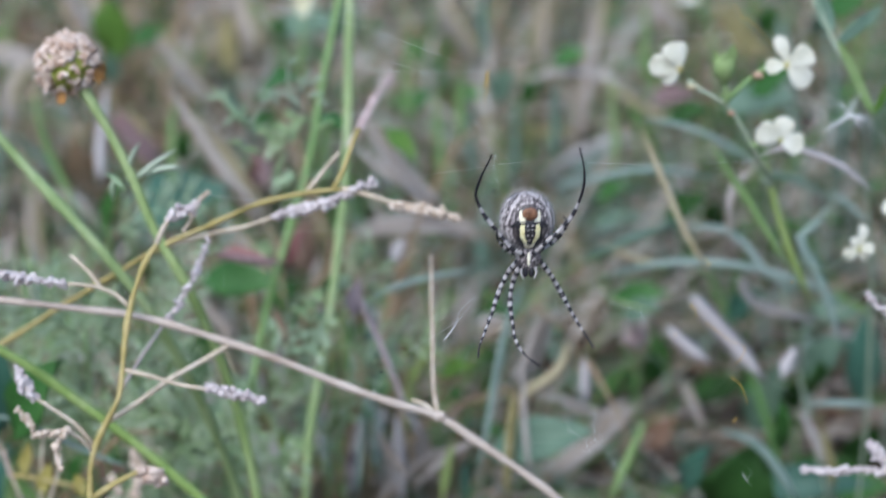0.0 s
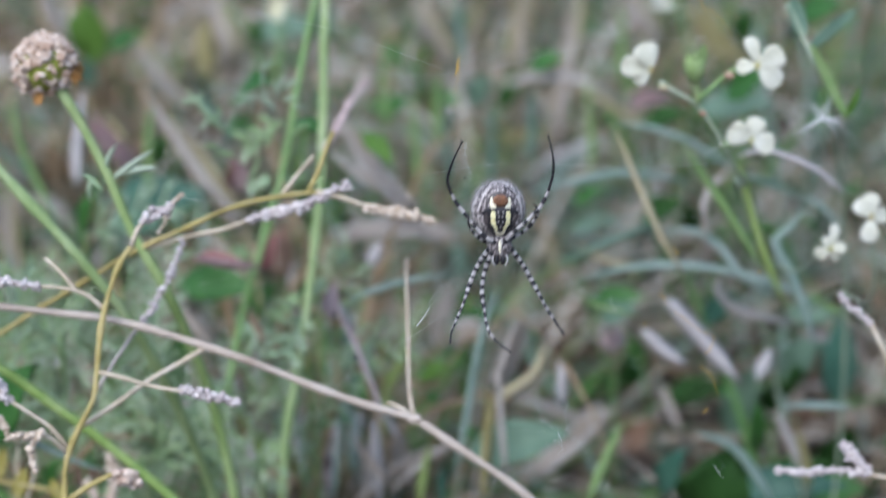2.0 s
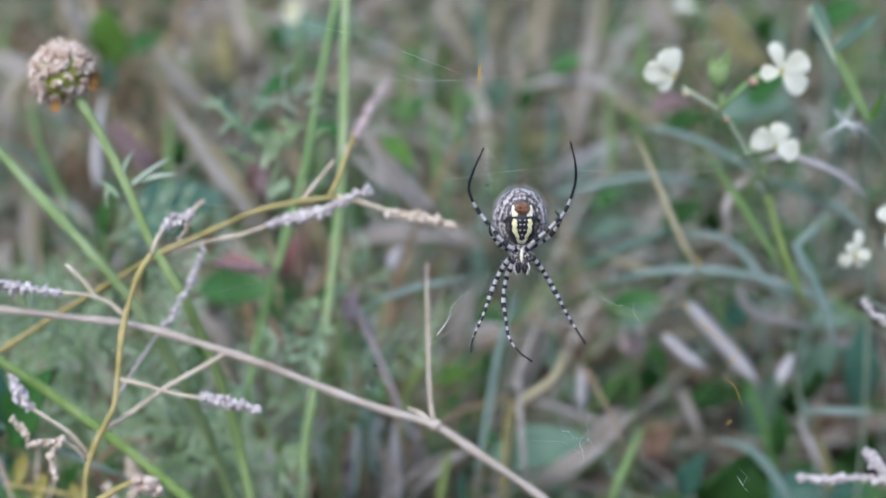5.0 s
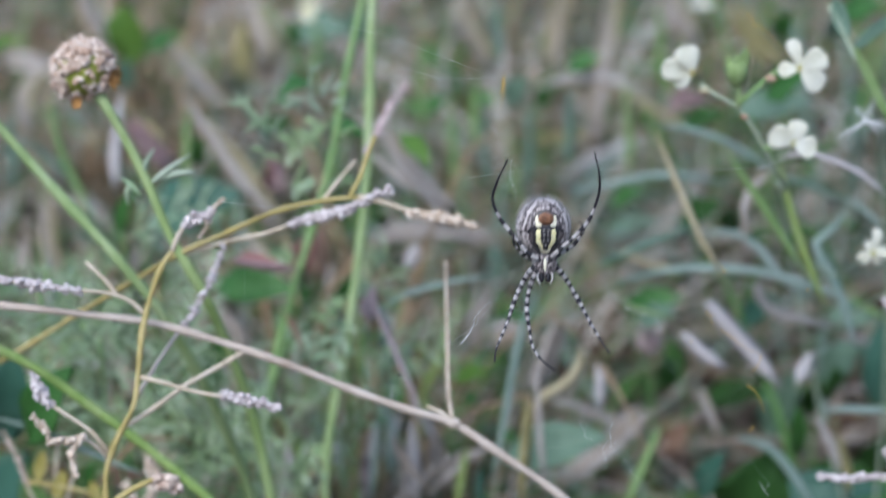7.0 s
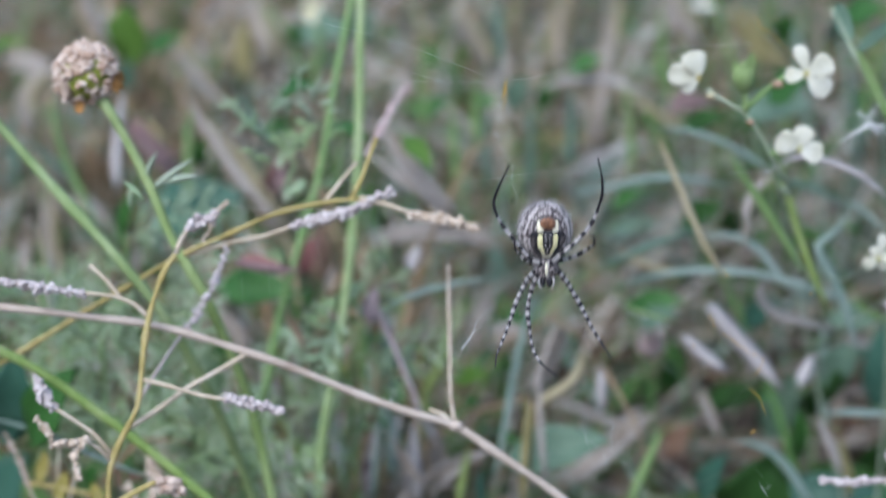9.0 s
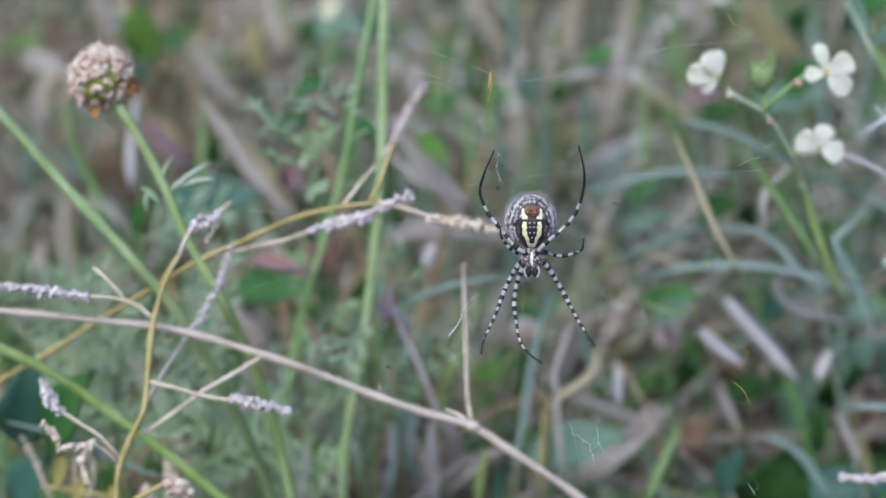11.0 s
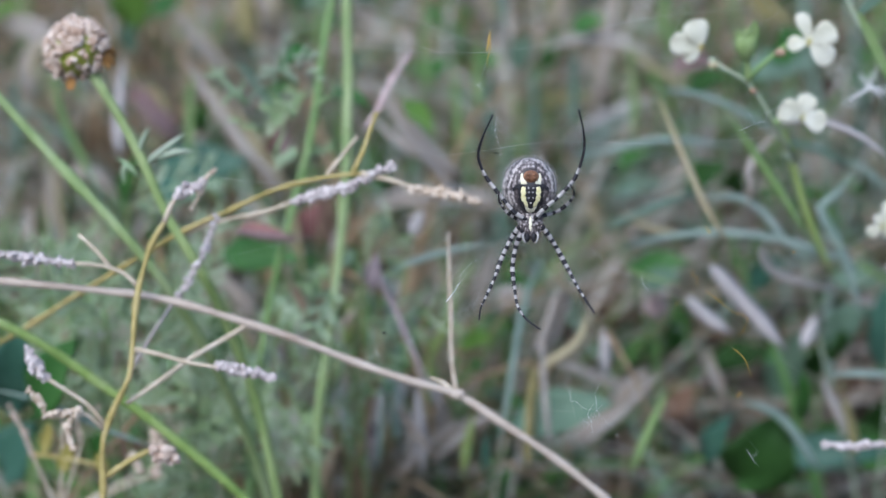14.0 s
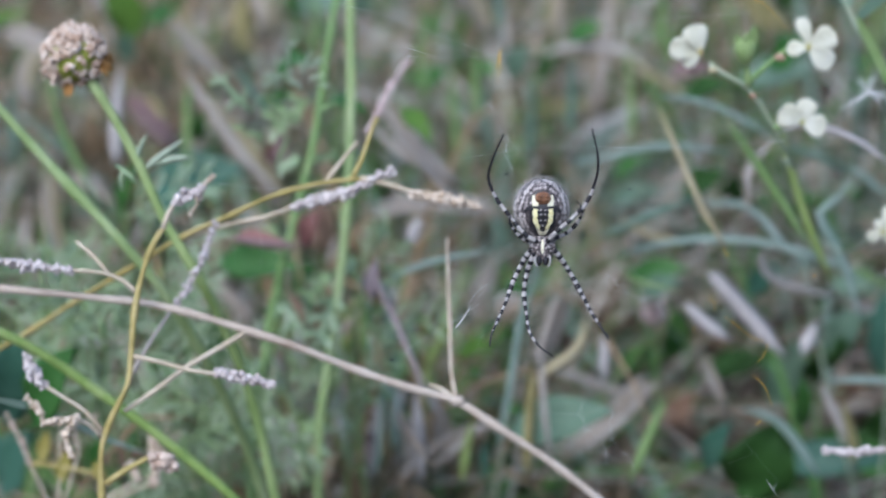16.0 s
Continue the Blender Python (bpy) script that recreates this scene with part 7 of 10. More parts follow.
bent_blade([(0.0247, 0.6019, 0.2268), (0.0266, 0.6071, 0.2412), (0.0272, 0.6118, 0.2542), (0.0283, 0.6159, 0.2656)], 0.0027, "straw_dull", "yellowed olive grass blade, upright", root_at=(0.0416, 1.0231, -0.0060))
bent_blade([(0.0269, 0.6341, 0.2034), (0.0290, 0.6399, 0.2195), (0.0305, 0.6452, 0.2342), (0.0320, 0.6494, 0.2458)], 0.0030, "straw_dull", "yellowed olive grass blade, upright", root_at=(0.0423, 1.0053, -0.0060))
bent_blade([(0.0371, 0.6258, 0.2182), (0.0352, 0.6314, 0.2340), (0.0342, 0.6371, 0.2497), (0.0335, 0.6436, 0.2677)], 0.0026, "dry_lilac", "weathered lilac-grey dry blade, upright", root_at=(0.0624, 1.0361, -0.0060))
bent_blade([(0.0296, 0.6540, 0.2377), (0.0382, 0.6570, 0.2458), (0.0475, 0.6590, 0.2513), (0.0530, 0.6617, 0.2584), (0.0537, 0.6642, 0.2654)], 0.0044, "straw", "straw-coloured dry blade, bent over", root_at=(0.0481, 1.1533, -0.0060))
bent_blade([(0.0143, 0.6434, 0.2088), (0.0202, 0.6527, 0.2343), (0.0242, 0.6606, 0.2562), (0.0296, 0.6682, 0.2770), (0.0358, 0.6728, 0.2898)], 0.0034, "blade_blue", "bluish grass blade, upright", root_at=(0.0220, 1.0363, -0.0060))
bent_blade([(0.0327, 0.7176, 0.2187), (0.0390, 0.7219, 0.2306), (0.0429, 0.7260, 0.2419), (0.0485, 0.7306, 0.2544)], 0.0042, "dry_lilac", "weathered lilac-grey dry blade, upright", root_at=(0.0518, 1.1899, -0.0060))
bent_blade([(0.0373, 0.7247, 0.2190), (0.0427, 0.7288, 0.2301), (0.0466, 0.7322, 0.2396), (0.0514, 0.7365, 0.2512)], 0.0044, "dry_pink", "pinkish tan dry blade, upright", root_at=(0.0596, 1.2026, -0.0060))
bent_blade([(0.0384, 0.7247, 0.2140), (0.0449, 0.7296, 0.2273), (0.0500, 0.7339, 0.2392), (0.0556, 0.7388, 0.2527)], 0.0037, "dry_lilac", "weathered lilac-grey dry blade, upright", root_at=(0.0604, 1.1849, -0.0060))
bent_blade([(0.0148, 0.7668, 0.2296), (0.0211, 0.7679, 0.2324), (0.0254, 0.7683, 0.2336), (0.0329, 0.7680, 0.2325)], 0.0054, "dry_lilac", "weathered lilac-grey dry blade, bent over", root_at=(0.0196, 1.3171, -0.0060))
bent_blade([(0.0170, 0.7904, 0.2154), (0.0236, 0.7913, 0.2177), (0.0290, 0.7918, 0.2191), (0.0378, 0.7916, 0.2184)], 0.0063, "dry_pink", "pinkish tan dry blade, lying level", root_at=(0.0219, 1.3002, -0.0060))
bent_blade([(0.0164, 0.8196, 0.2000), (0.0246, 0.8207, 0.2028), (0.0319, 0.8216, 0.2051), (0.0406, 0.8211, 0.2037)], 0.0070, "dry_lilac", "weathered lilac-grey dry blade, lying level", root_at=(0.0197, 1.2890, -0.0060))
bent_blade([(0.0088, 0.7763, 0.1942), (0.0036, 0.7769, 0.1959), (-0.0011, 0.7769, 0.1962), (-0.0072, 0.7772, 0.1970)], 0.0052, "rust", "rust-brown withered leaf, lying level", root_at=(0.0198, 1.2017, -0.0060))
bent_blade([(0.0434, 0.7541, 0.1466), (0.0599, 0.7588, 0.1594), (0.0742, 0.7627, 0.1697), (0.0864, 0.7677, 0.1833), (0.0947, 0.7698, 0.1889)], 0.0040, "dry_lilac", "weathered lilac-grey dry blade, leaning", root_at=(0.0553, 1.0307, -0.0060))
bent_blade([(0.0478, 0.7525, 0.1483), (0.0636, 0.7568, 0.1598), (0.0759, 0.7604, 0.1694), (0.0875, 0.7648, 0.1813), (0.0947, 0.7666, 0.1863)], 0.0039, "dry_pink", "pinkish tan dry blade, leaning", root_at=(0.0614, 1.0329, -0.0060))
bent_blade([(0.0544, 0.7293, 0.1621), (0.0686, 0.7334, 0.1732), (0.0807, 0.7368, 0.1823), (0.0909, 0.7409, 0.1934), (0.0974, 0.7425, 0.1978)], 0.0048, "dry_lilac", "weathered lilac-grey dry blade, leaning", root_at=(0.0733, 1.0365, -0.0060))
bent_blade([(0.0930, 0.7704, 0.1756), (0.0785, 0.7715, 0.1792), (0.0640, 0.7734, 0.1847), (0.0466, 0.7752, 0.1903)], 0.0052, "dry_lilac", "weathered lilac-grey dry blade, lying level", root_at=(0.1431, 1.1337, -0.0060))
bent_blade([(0.1441, 0.8738, 0.0971), (0.1328, 0.8754, 0.1019), (0.1206, 0.8761, 0.1043), (0.1053, 0.8766, 0.1061)], 0.0032, "rust", "rust-brown withered leaf, lying level", root_at=(0.1810, 1.0637, -0.0060))
bent_blade([(0.1485, 0.8722, 0.0996), (0.1362, 0.8736, 0.1038), (0.1227, 0.8748, 0.1074), (0.1069, 0.8752, 0.1089)], 0.0032, "rust", "rust-brown withered leaf, lying level", root_at=(0.1874, 1.0676, -0.0060))
bent_blade([(0.0706, 0.6228, 0.2091), (0.0761, 0.6269, 0.2203), (0.0814, 0.6310, 0.2316), (0.0866, 0.6347, 0.2417)], 0.0045, "blade_green", "fresh green grass blade, upright", root_at=(0.1120, 1.0048, -0.0060))
bent_blade([(-0.0005, 0.6400, 0.1996), (0.0012, 0.6433, 0.2089), (0.0025, 0.6458, 0.2158), (0.0045, 0.6492, 0.2250)], 0.0044, "blade_lime", "yellow-green grass blade, upright", root_at=(-0.0016, 1.0038, -0.0060))
bent_blade([(0.0098, 0.6667, 0.1850), (0.0103, 0.6693, 0.1922), (0.0103, 0.6710, 0.1970), (0.0108, 0.6732, 0.2030)], 0.0041, "leaf_teal", "dark teal grass blade, upright", root_at=(0.0145, 1.0037, -0.0060))
bent_blade([(-0.0130, 0.6583, 0.1979), (-0.0025, 0.6613, 0.2060), (0.0073, 0.6642, 0.2137), (0.0174, 0.6654, 0.2169)], 0.0030, "dry_lilac", "weathered lilac-grey dry blade, leaning", root_at=(-0.0246, 1.0306, -0.0060))
bent_blade([(-0.0169, 0.6760, 0.1849), (-0.0058, 0.6790, 0.1929), (0.0041, 0.6817, 0.2003), (0.0146, 0.6831, 0.2038)], 0.0030, "dry_pink", "pinkish tan dry blade, leaning", root_at=(-0.0298, 1.0205, -0.0060))
bent_blade([(-0.1645, 0.5254, 0.2986), (-0.1527, 0.5245, 0.2959), (-0.1408, 0.5231, 0.2916), (-0.1229, 0.5205, 0.2840), (-0.1087, 0.5188, 0.2790)], 0.0020, "blade_blue", "bluish grass blade, lying level", root_at=(-0.3667, 1.1502, -0.0060))
bent_blade([(-0.0794, 0.6216, 0.2096), (-0.0832, 0.6297, 0.2321), (-0.0880, 0.6366, 0.2513), (-0.0952, 0.6422, 0.2671), (-0.1016, 0.6470, 0.2806)], 0.0036, "blade_green", "fresh green grass blade, upright", root_at=(-0.1275, 1.0036, -0.0060))
bent_blade([(-0.1580, 0.6781, 0.2504), (-0.1643, 0.6786, 0.2518), (-0.1706, 0.6787, 0.2523), (-0.1775, 0.6785, 0.2519)], 0.0056, "dry_pale", "pale lilac dry leaf, lying level", root_at=(-0.2843, 1.2459, -0.0060))
bent_blade([(-0.0790, 0.6196, 0.2631), (-0.0767, 0.6236, 0.2740), (-0.0743, 0.6276, 0.2849), (-0.0715, 0.6339, 0.3024)], 0.0023, "blade_green", "fresh green grass blade, upright", root_at=(-0.1524, 1.1851, -0.0060))
bent_blade([(-0.1058, 0.7580, 0.2220), (-0.1101, 0.7608, 0.2300), (-0.1157, 0.7629, 0.2359), (-0.1234, 0.7650, 0.2419)], 0.0039, "dry_lilac", "weathered lilac-grey dry blade, leaning", root_at=(-0.1743, 1.2692, -0.0060))
bent_blade([(-0.1012, 0.7332, 0.2343), (-0.1056, 0.7363, 0.2429), (-0.1119, 0.7386, 0.2493), (-0.1192, 0.7406, 0.2551)], 0.0038, "dry_pink", "pinkish tan dry blade, leaning", root_at=(-0.1733, 1.2751, -0.0060))
bent_blade([(-0.1039, 0.7653, 0.2224), (-0.1084, 0.7683, 0.2309), (-0.1154, 0.7705, 0.2371), (-0.1225, 0.7727, 0.2435)], 0.0038, "dry_lilac", "weathered lilac-grey dry blade, leaning", root_at=(-0.1714, 1.2828, -0.0060))
bent_blade([(-0.0880, 0.8244, 0.2080), (-0.0976, 0.8306, 0.2256), (-0.1079, 0.8357, 0.2400), (-0.1169, 0.8393, 0.2501)], 0.0035, "dry_pink", "pinkish tan dry blade, leaning", root_at=(-0.1382, 1.3234, -0.0060))
bent_blade([(-0.0812, 0.7730, 0.2342), (-0.0900, 0.7790, 0.2511), (-0.1006, 0.7846, 0.2669), (-0.1100, 0.7883, 0.2774)], 0.0030, "dry_lilac", "weathered lilac-grey dry blade, leaning", root_at=(-0.1381, 1.3435, -0.0060))
bent_blade([(-0.0856, 0.8221, 0.2202), (-0.0951, 0.8283, 0.2374), (-0.1068, 0.8340, 0.2538), (-0.1152, 0.8377, 0.2642)], 0.0033, "straw", "straw-coloured dry blade, leaning", root_at=(-0.1393, 1.3682, -0.0060))
bent_blade([(-0.0901, 0.7697, 0.3256), (-0.0969, 0.7733, 0.3359), (-0.1023, 0.7761, 0.3436), (-0.1086, 0.7788, 0.3514)], 0.0038, "grass_blue", "dull blue-green grass blade, leaning", root_at=(-0.2147, 1.8765, -0.0060))
bent_blade([(-0.1147, 0.7546, 0.2845), (-0.1188, 0.7583, 0.2948), (-0.1251, 0.7620, 0.3051), (-0.1297, 0.7656, 0.3154)], 0.0038, "grass_blue", "dull blue-green grass blade, upright", root_at=(-0.2341, 1.5567, -0.0060))
bent_blade([(0.0094, 0.8666, 0.2971), (0.0101, 0.8708, 0.3087), (0.0089, 0.8749, 0.3203), (0.0101, 0.8802, 0.3347)], 0.0049, "blade_green", "fresh green grass blade, upright", root_at=(0.0203, 1.8705, -0.0060))
bent_blade([(0.0322, 1.7003, 0.1309), (0.0224, 1.7084, 0.1536), (0.0076, 1.7164, 0.1762), (-0.0111, 1.7247, 0.1996)], 0.0074, "dry_pink", "pinkish tan dry blade, upright", root_at=(0.0461, 2.2137, -0.0060))
bent_blade([(0.0382, 1.6714, 0.1367), (0.0271, 1.6805, 0.1622), (0.0106, 1.6904, 0.1900), (-0.0108, 1.6994, 0.2154)], 0.0067, "dry_lilac", "weathered lilac-grey dry blade, upright", root_at=(0.0547, 2.2066, -0.0060))
bent_blade([(0.0375, 1.6560, 0.1523), (0.0283, 1.6636, 0.1736), (0.0143, 1.6712, 0.1949), (-0.0036, 1.6785, 0.2156)], 0.0086, "straw", "straw-coloured dry blade, upright", root_at=(0.0558, 2.2710, -0.0060))
bent_blade([(-0.1519, 1.2784, 0.2418), (-0.1561, 1.2852, 0.2607), (-0.1633, 1.2919, 0.2795), (-0.1659, 1.3008, 0.3043)], 0.0067, "dry_pink", "pinkish tan dry blade, upright", root_at=(-0.2666, 2.2591, -0.0060))
bent_blade([(-0.1477, 1.2797, 0.2530), (-0.1525, 1.2845, 0.2665), (-0.1579, 1.2898, 0.2811), (-0.1594, 1.2966, 0.3000)], 0.0059, "dry_lilac", "weathered lilac-grey dry blade, upright", root_at=(-0.2676, 2.3468, -0.0060))
bent_blade([(-0.1406, 1.2550, 0.2529), (-0.1448, 1.2611, 0.2698), (-0.1516, 1.2675, 0.2878), (-0.1545, 1.2753, 0.3095)], 0.0057, "straw", "straw-coloured dry blade, upright", root_at=(-0.2553, 2.2998, -0.0060))
bent_blade([(-0.1782, 1.3050, 0.2271), (-0.1772, 1.3112, 0.2442), (-0.1783, 1.3156, 0.2565), (-0.1779, 1.3218, 0.2737)], 0.0079, "straw_dull", "yellowed olive grass blade, upright", root_at=(-0.3017, 2.2013, -0.0060))
bent_blade([(-0.1700, 1.2625, 0.2359), (-0.1681, 1.2683, 0.2520), (-0.1689, 1.2719, 0.2622), (-0.1678, 1.2776, 0.2778)], 0.0069, "straw_dull", "yellowed olive grass blade, upright", root_at=(-0.2965, 2.1895, -0.0060))
bent_blade([(-0.1702, 1.3070, 0.2218), (-0.1682, 1.3144, 0.2421), (-0.1705, 1.3196, 0.2566), (-0.1694, 1.3271, 0.2773)], 0.0058, "straw_dull", "yellowed olive grass blade, upright", root_at=(-0.2839, 2.1696, -0.0060))
bent_blade([(-0.3075, 1.1395, 0.2301), (-0.3155, 1.1454, 0.2467), (-0.3081, 1.1512, 0.2626), (-0.2980, 1.1557, 0.2748)], 0.0049, "dry_pink", "pinkish tan dry blade, bent over", root_at=(-0.5221, 1.9468, -0.0060))
bent_blade([(-0.3158, 1.1863, 0.2145), (-0.3229, 1.1930, 0.2333), (-0.3157, 1.1998, 0.2520), (-0.3057, 1.2051, 0.2664)], 0.0064, "dry_lilac", "weathered lilac-grey dry blade, bent over", root_at=(-0.5119, 1.9318, -0.0060))
bent_blade([(-0.3034, 1.1632, 0.2274), (-0.3116, 1.1683, 0.2418), (-0.3064, 1.1740, 0.2574), (-0.2957, 1.1781, 0.2684)], 0.0056, "straw", "straw-coloured dry blade, bent over", root_at=(-0.5104, 1.9717, -0.0060))
bent_blade([(-0.3539, 1.2604, 0.2559), (-0.3371, 1.2612, 0.2577), (-0.3225, 1.2597, 0.2532), (-0.3111, 1.2568, 0.2449)], 0.0042, "dry_lilac", "weathered lilac-grey dry blade, bent over", root_at=(-0.6707, 2.3453, -0.0060))
bent_blade([(-0.3546, 1.2507, 0.2553), (-0.3341, 1.2511, 0.2559), (-0.3162, 1.2492, 0.2501), (-0.3019, 1.2457, 0.2400)], 0.0055, "dry_pink", "pinkish tan dry blade, bent over", root_at=(-0.6708, 2.3230, -0.0060))
bent_blade([(-0.3396, 1.2169, 0.2583), (-0.3239, 1.2168, 0.2577), (-0.3080, 1.2157, 0.2543), (-0.2977, 1.2130, 0.2464)], 0.0059, "dry_lilac", "weathered lilac-grey dry blade, lying level", root_at=(-0.6494, 2.2838, -0.0060))
bent_blade([(-0.2548, 1.1698, 0.2861), (-0.2650, 1.1748, 0.3001), (-0.2705, 1.1788, 0.3115), (-0.2738, 1.1826, 0.3222)], 0.0044, "dry_pink", "pinkish tan dry blade, upright", root_at=(-0.5210, 2.4193, -0.0060))
bent_blade([(-0.2551, 1.1899, 0.2829), (-0.2647, 1.1953, 0.2982), (-0.2718, 1.1995, 0.3098), (-0.2746, 1.2031, 0.3200)], 0.0050, "dry_lilac", "weathered lilac-grey dry blade, upright", root_at=(-0.5154, 2.4289, -0.0060))
bent_blade([(0.1868, 1.2817, 0.2544), (0.1771, 1.2882, 0.2726), (0.1684, 1.2922, 0.2838), (0.1629, 1.2987, 0.3019)], 0.0058, "dry_pink", "pinkish tan dry blade, upright", root_at=(0.3505, 2.3638, -0.0060))
bent_blade([(0.1944, 1.3071, 0.2539), (0.1855, 1.3129, 0.2703), (0.1769, 1.3173, 0.2827), (0.1701, 1.3233, 0.2995)], 0.0072, "dry_lilac", "weathered lilac-grey dry blade, upright", root_at=(0.3641, 2.4066, -0.0060))
bent_blade([(0.1927, 1.2937, 0.2642), (0.1841, 1.2990, 0.2792), (0.1761, 1.3032, 0.2912), (0.1700, 1.3093, 0.3083)], 0.0056, "straw", "straw-coloured dry blade, upright", root_at=(0.3740, 2.4667, -0.0060))
bent_blade([(-0.0853, 0.7103, 0.1610), (-0.0833, 0.7150, 0.1738), (-0.0814, 0.7196, 0.1867), (-0.0792, 0.7247, 0.2008)], 0.0055, "dry_pale", "pale lilac dry leaf, upright", root_at=(-0.1214, 1.0036, -0.0060))
bent_blade([(-0.0634, 0.7799, 0.1256), (-0.0635, 0.7856, 0.1412), (-0.0626, 0.7912, 0.1568), (-0.0598, 0.7974, 0.1738)], 0.0039, "dry_lilac", "weathered lilac-grey dry blade, upright", root_at=(-0.0822, 1.0101, -0.0060))
bent_blade([(-0.0587, 0.7553, 0.1363), (-0.0588, 0.7614, 0.1534), (-0.0585, 0.7674, 0.1699), (-0.0562, 0.7740, 0.1882)], 0.0037, "dry_pink", "pinkish tan dry blade, upright", root_at=(-0.0781, 1.0035, -0.0060))
bent_blade([(-0.0448, 0.8087, 0.1410), (-0.0457, 0.8129, 0.1526), (-0.0460, 0.8164, 0.1622), (-0.0450, 0.8204, 0.1733)], 0.0029, "dry_lilac", "weathered lilac-grey dry blade, upright", root_at=(-0.0599, 1.0864, -0.0060))
bent_blade([(-0.0416, 0.7919, 0.1542), (-0.0431, 0.7952, 0.1635), (-0.0422, 0.7978, 0.1708), (-0.0412, 0.8012, 0.1801)], 0.0030, "dry_pink", "pinkish tan dry blade, upright", root_at=(-0.0569, 1.0990, -0.0060))
bent_blade([(-0.0142, 0.7879, 0.1412), (-0.0164, 0.7908, 0.1492), (-0.0180, 0.7929, 0.1552), (-0.0194, 0.7960, 0.1638)], 0.0046, "dry_pink", "pinkish tan dry blade, upright", root_at=(-0.0177, 1.0594, -0.0060))
bent_blade([(-0.0099, 0.7824, 0.1374), (-0.0126, 0.7860, 0.1476), (-0.0142, 0.7894, 0.1571), (-0.0158, 0.7932, 0.1675)], 0.0051, "dry_lilac", "weathered lilac-grey dry blade, upright", root_at=(-0.0118, 1.0423, -0.0060))
bent_blade([(-0.0070, 0.7893, 0.1366), (-0.0087, 0.7925, 0.1454), (-0.0106, 0.7952, 0.1530), (-0.0113, 0.7981, 0.1611)], 0.0049, "straw", "straw-coloured dry blade, upright", root_at=(-0.0083, 1.0494, -0.0060))
bent_blade([(-0.0506, 0.8055, 0.1376), (-0.0522, 0.8081, 0.1447), (-0.0541, 0.8109, 0.1526), (-0.0567, 0.8142, 0.1618)], 0.0037, "dry_pink", "pinkish tan dry blade, upright", root_at=(-0.0664, 1.0732, -0.0060))
bent_blade([(-0.0473, 0.7957, 0.1425), (-0.0486, 0.7984, 0.1501), (-0.0499, 0.8009, 0.1570), (-0.0535, 0.8046, 0.1673)], 0.0040, "dry_lilac", "weathered lilac-grey dry blade, upright", root_at=(-0.0630, 1.0729, -0.0060))
bent_blade([(-0.0436, 0.7875, 0.1469), (-0.0455, 0.7901, 0.1543), (-0.0465, 0.7926, 0.1612), (-0.0500, 0.7961, 0.1710)], 0.0036, "straw", "straw-coloured dry blade, upright", root_at=(-0.0582, 1.0735, -0.0060))
bent_blade([(-0.0501, 0.6928, 0.1706), (-0.0493, 0.6974, 0.1831), (-0.0479, 0.7019, 0.1956), (-0.0485, 0.7064, 0.2082)], 0.0037, "blade_green", "fresh green grass blade, upright", root_at=(-0.0729, 1.0036, -0.0060))
bent_blade([(-0.0724, 0.7104, 0.1609), (-0.0705, 0.7151, 0.1738), (-0.0694, 0.7197, 0.1866), (-0.0666, 0.7253, 0.2020)], 0.0033, "blade_blue", "bluish grass blade, upright", root_at=(-0.1032, 1.0036, -0.0060))
bent_blade([(-0.1261, 0.7873, 0.1137), (-0.1282, 0.7921, 0.1270), (-0.1240, 0.7965, 0.1390), (-0.1199, 0.8014, 0.1526)], 0.0034, "dry_pink", "pinkish tan dry blade, upright", root_at=(-0.1584, 0.9922, -0.0060))
bent_blade([(-0.1198, 0.7742, 0.1306), (-0.1219, 0.7775, 0.1397), (-0.1187, 0.7808, 0.1489), (-0.1144, 0.7840, 0.1577)], 0.0041, "dry_lilac", "weathered lilac-grey dry blade, bent over", root_at=(-0.1561, 1.0148, -0.0060))
bent_blade([(-0.1218, 0.7878, 0.1138), (-0.1224, 0.7920, 0.1256), (-0.1198, 0.7963, 0.1374), (-0.1146, 0.8006, 0.1492)], 0.0040, "straw", "straw-coloured dry blade, upright", root_at=(-0.1535, 0.9929, -0.0060))
bent_blade([(-0.0348, 0.8029, 0.1823), (-0.0285, 0.8051, 0.1882), (-0.0210, 0.8067, 0.1925), (-0.0124, 0.8071, 0.1936)], 0.0035, "dry_lilac", "weathered lilac-grey dry blade, leaning", root_at=(-0.0566, 1.2026, -0.0060))
bent_blade([(-0.0319, 0.7912, 0.1869), (-0.0254, 0.7932, 0.1923), (-0.0184, 0.7948, 0.1966), (-0.0088, 0.7953, 0.1978)], 0.0028, "dry_pink", "pinkish tan dry blade, bent over", root_at=(-0.0531, 1.2000, -0.0060))
bent_blade([(-0.0616, 0.8039, 0.2471), (-0.0627, 0.8003, 0.2373), (-0.0608, 0.7965, 0.2267), (-0.0589, 0.7928, 0.2164)], 0.0045, "dry_pink", "pinkish tan dry blade, leaning", root_at=(-0.1111, 1.4595, -0.0060))
bent_blade([(-0.0667, 0.8285, 0.2438), (-0.0687, 0.8243, 0.2323), (-0.0673, 0.8201, 0.2207), (-0.0638, 0.8158, 0.2086)], 0.0041, "dry_lilac", "weathered lilac-grey dry blade, leaning", root_at=(-0.1186, 1.4875, -0.0060))
bent_blade([(-0.0698, 0.8457, 0.2327), (-0.0710, 0.8413, 0.2205), (-0.0697, 0.8369, 0.2084), (-0.0663, 0.8331, 0.1975)], 0.0041, "straw", "straw-coloured dry blade, leaning", root_at=(-0.1203, 1.4658, -0.0060))
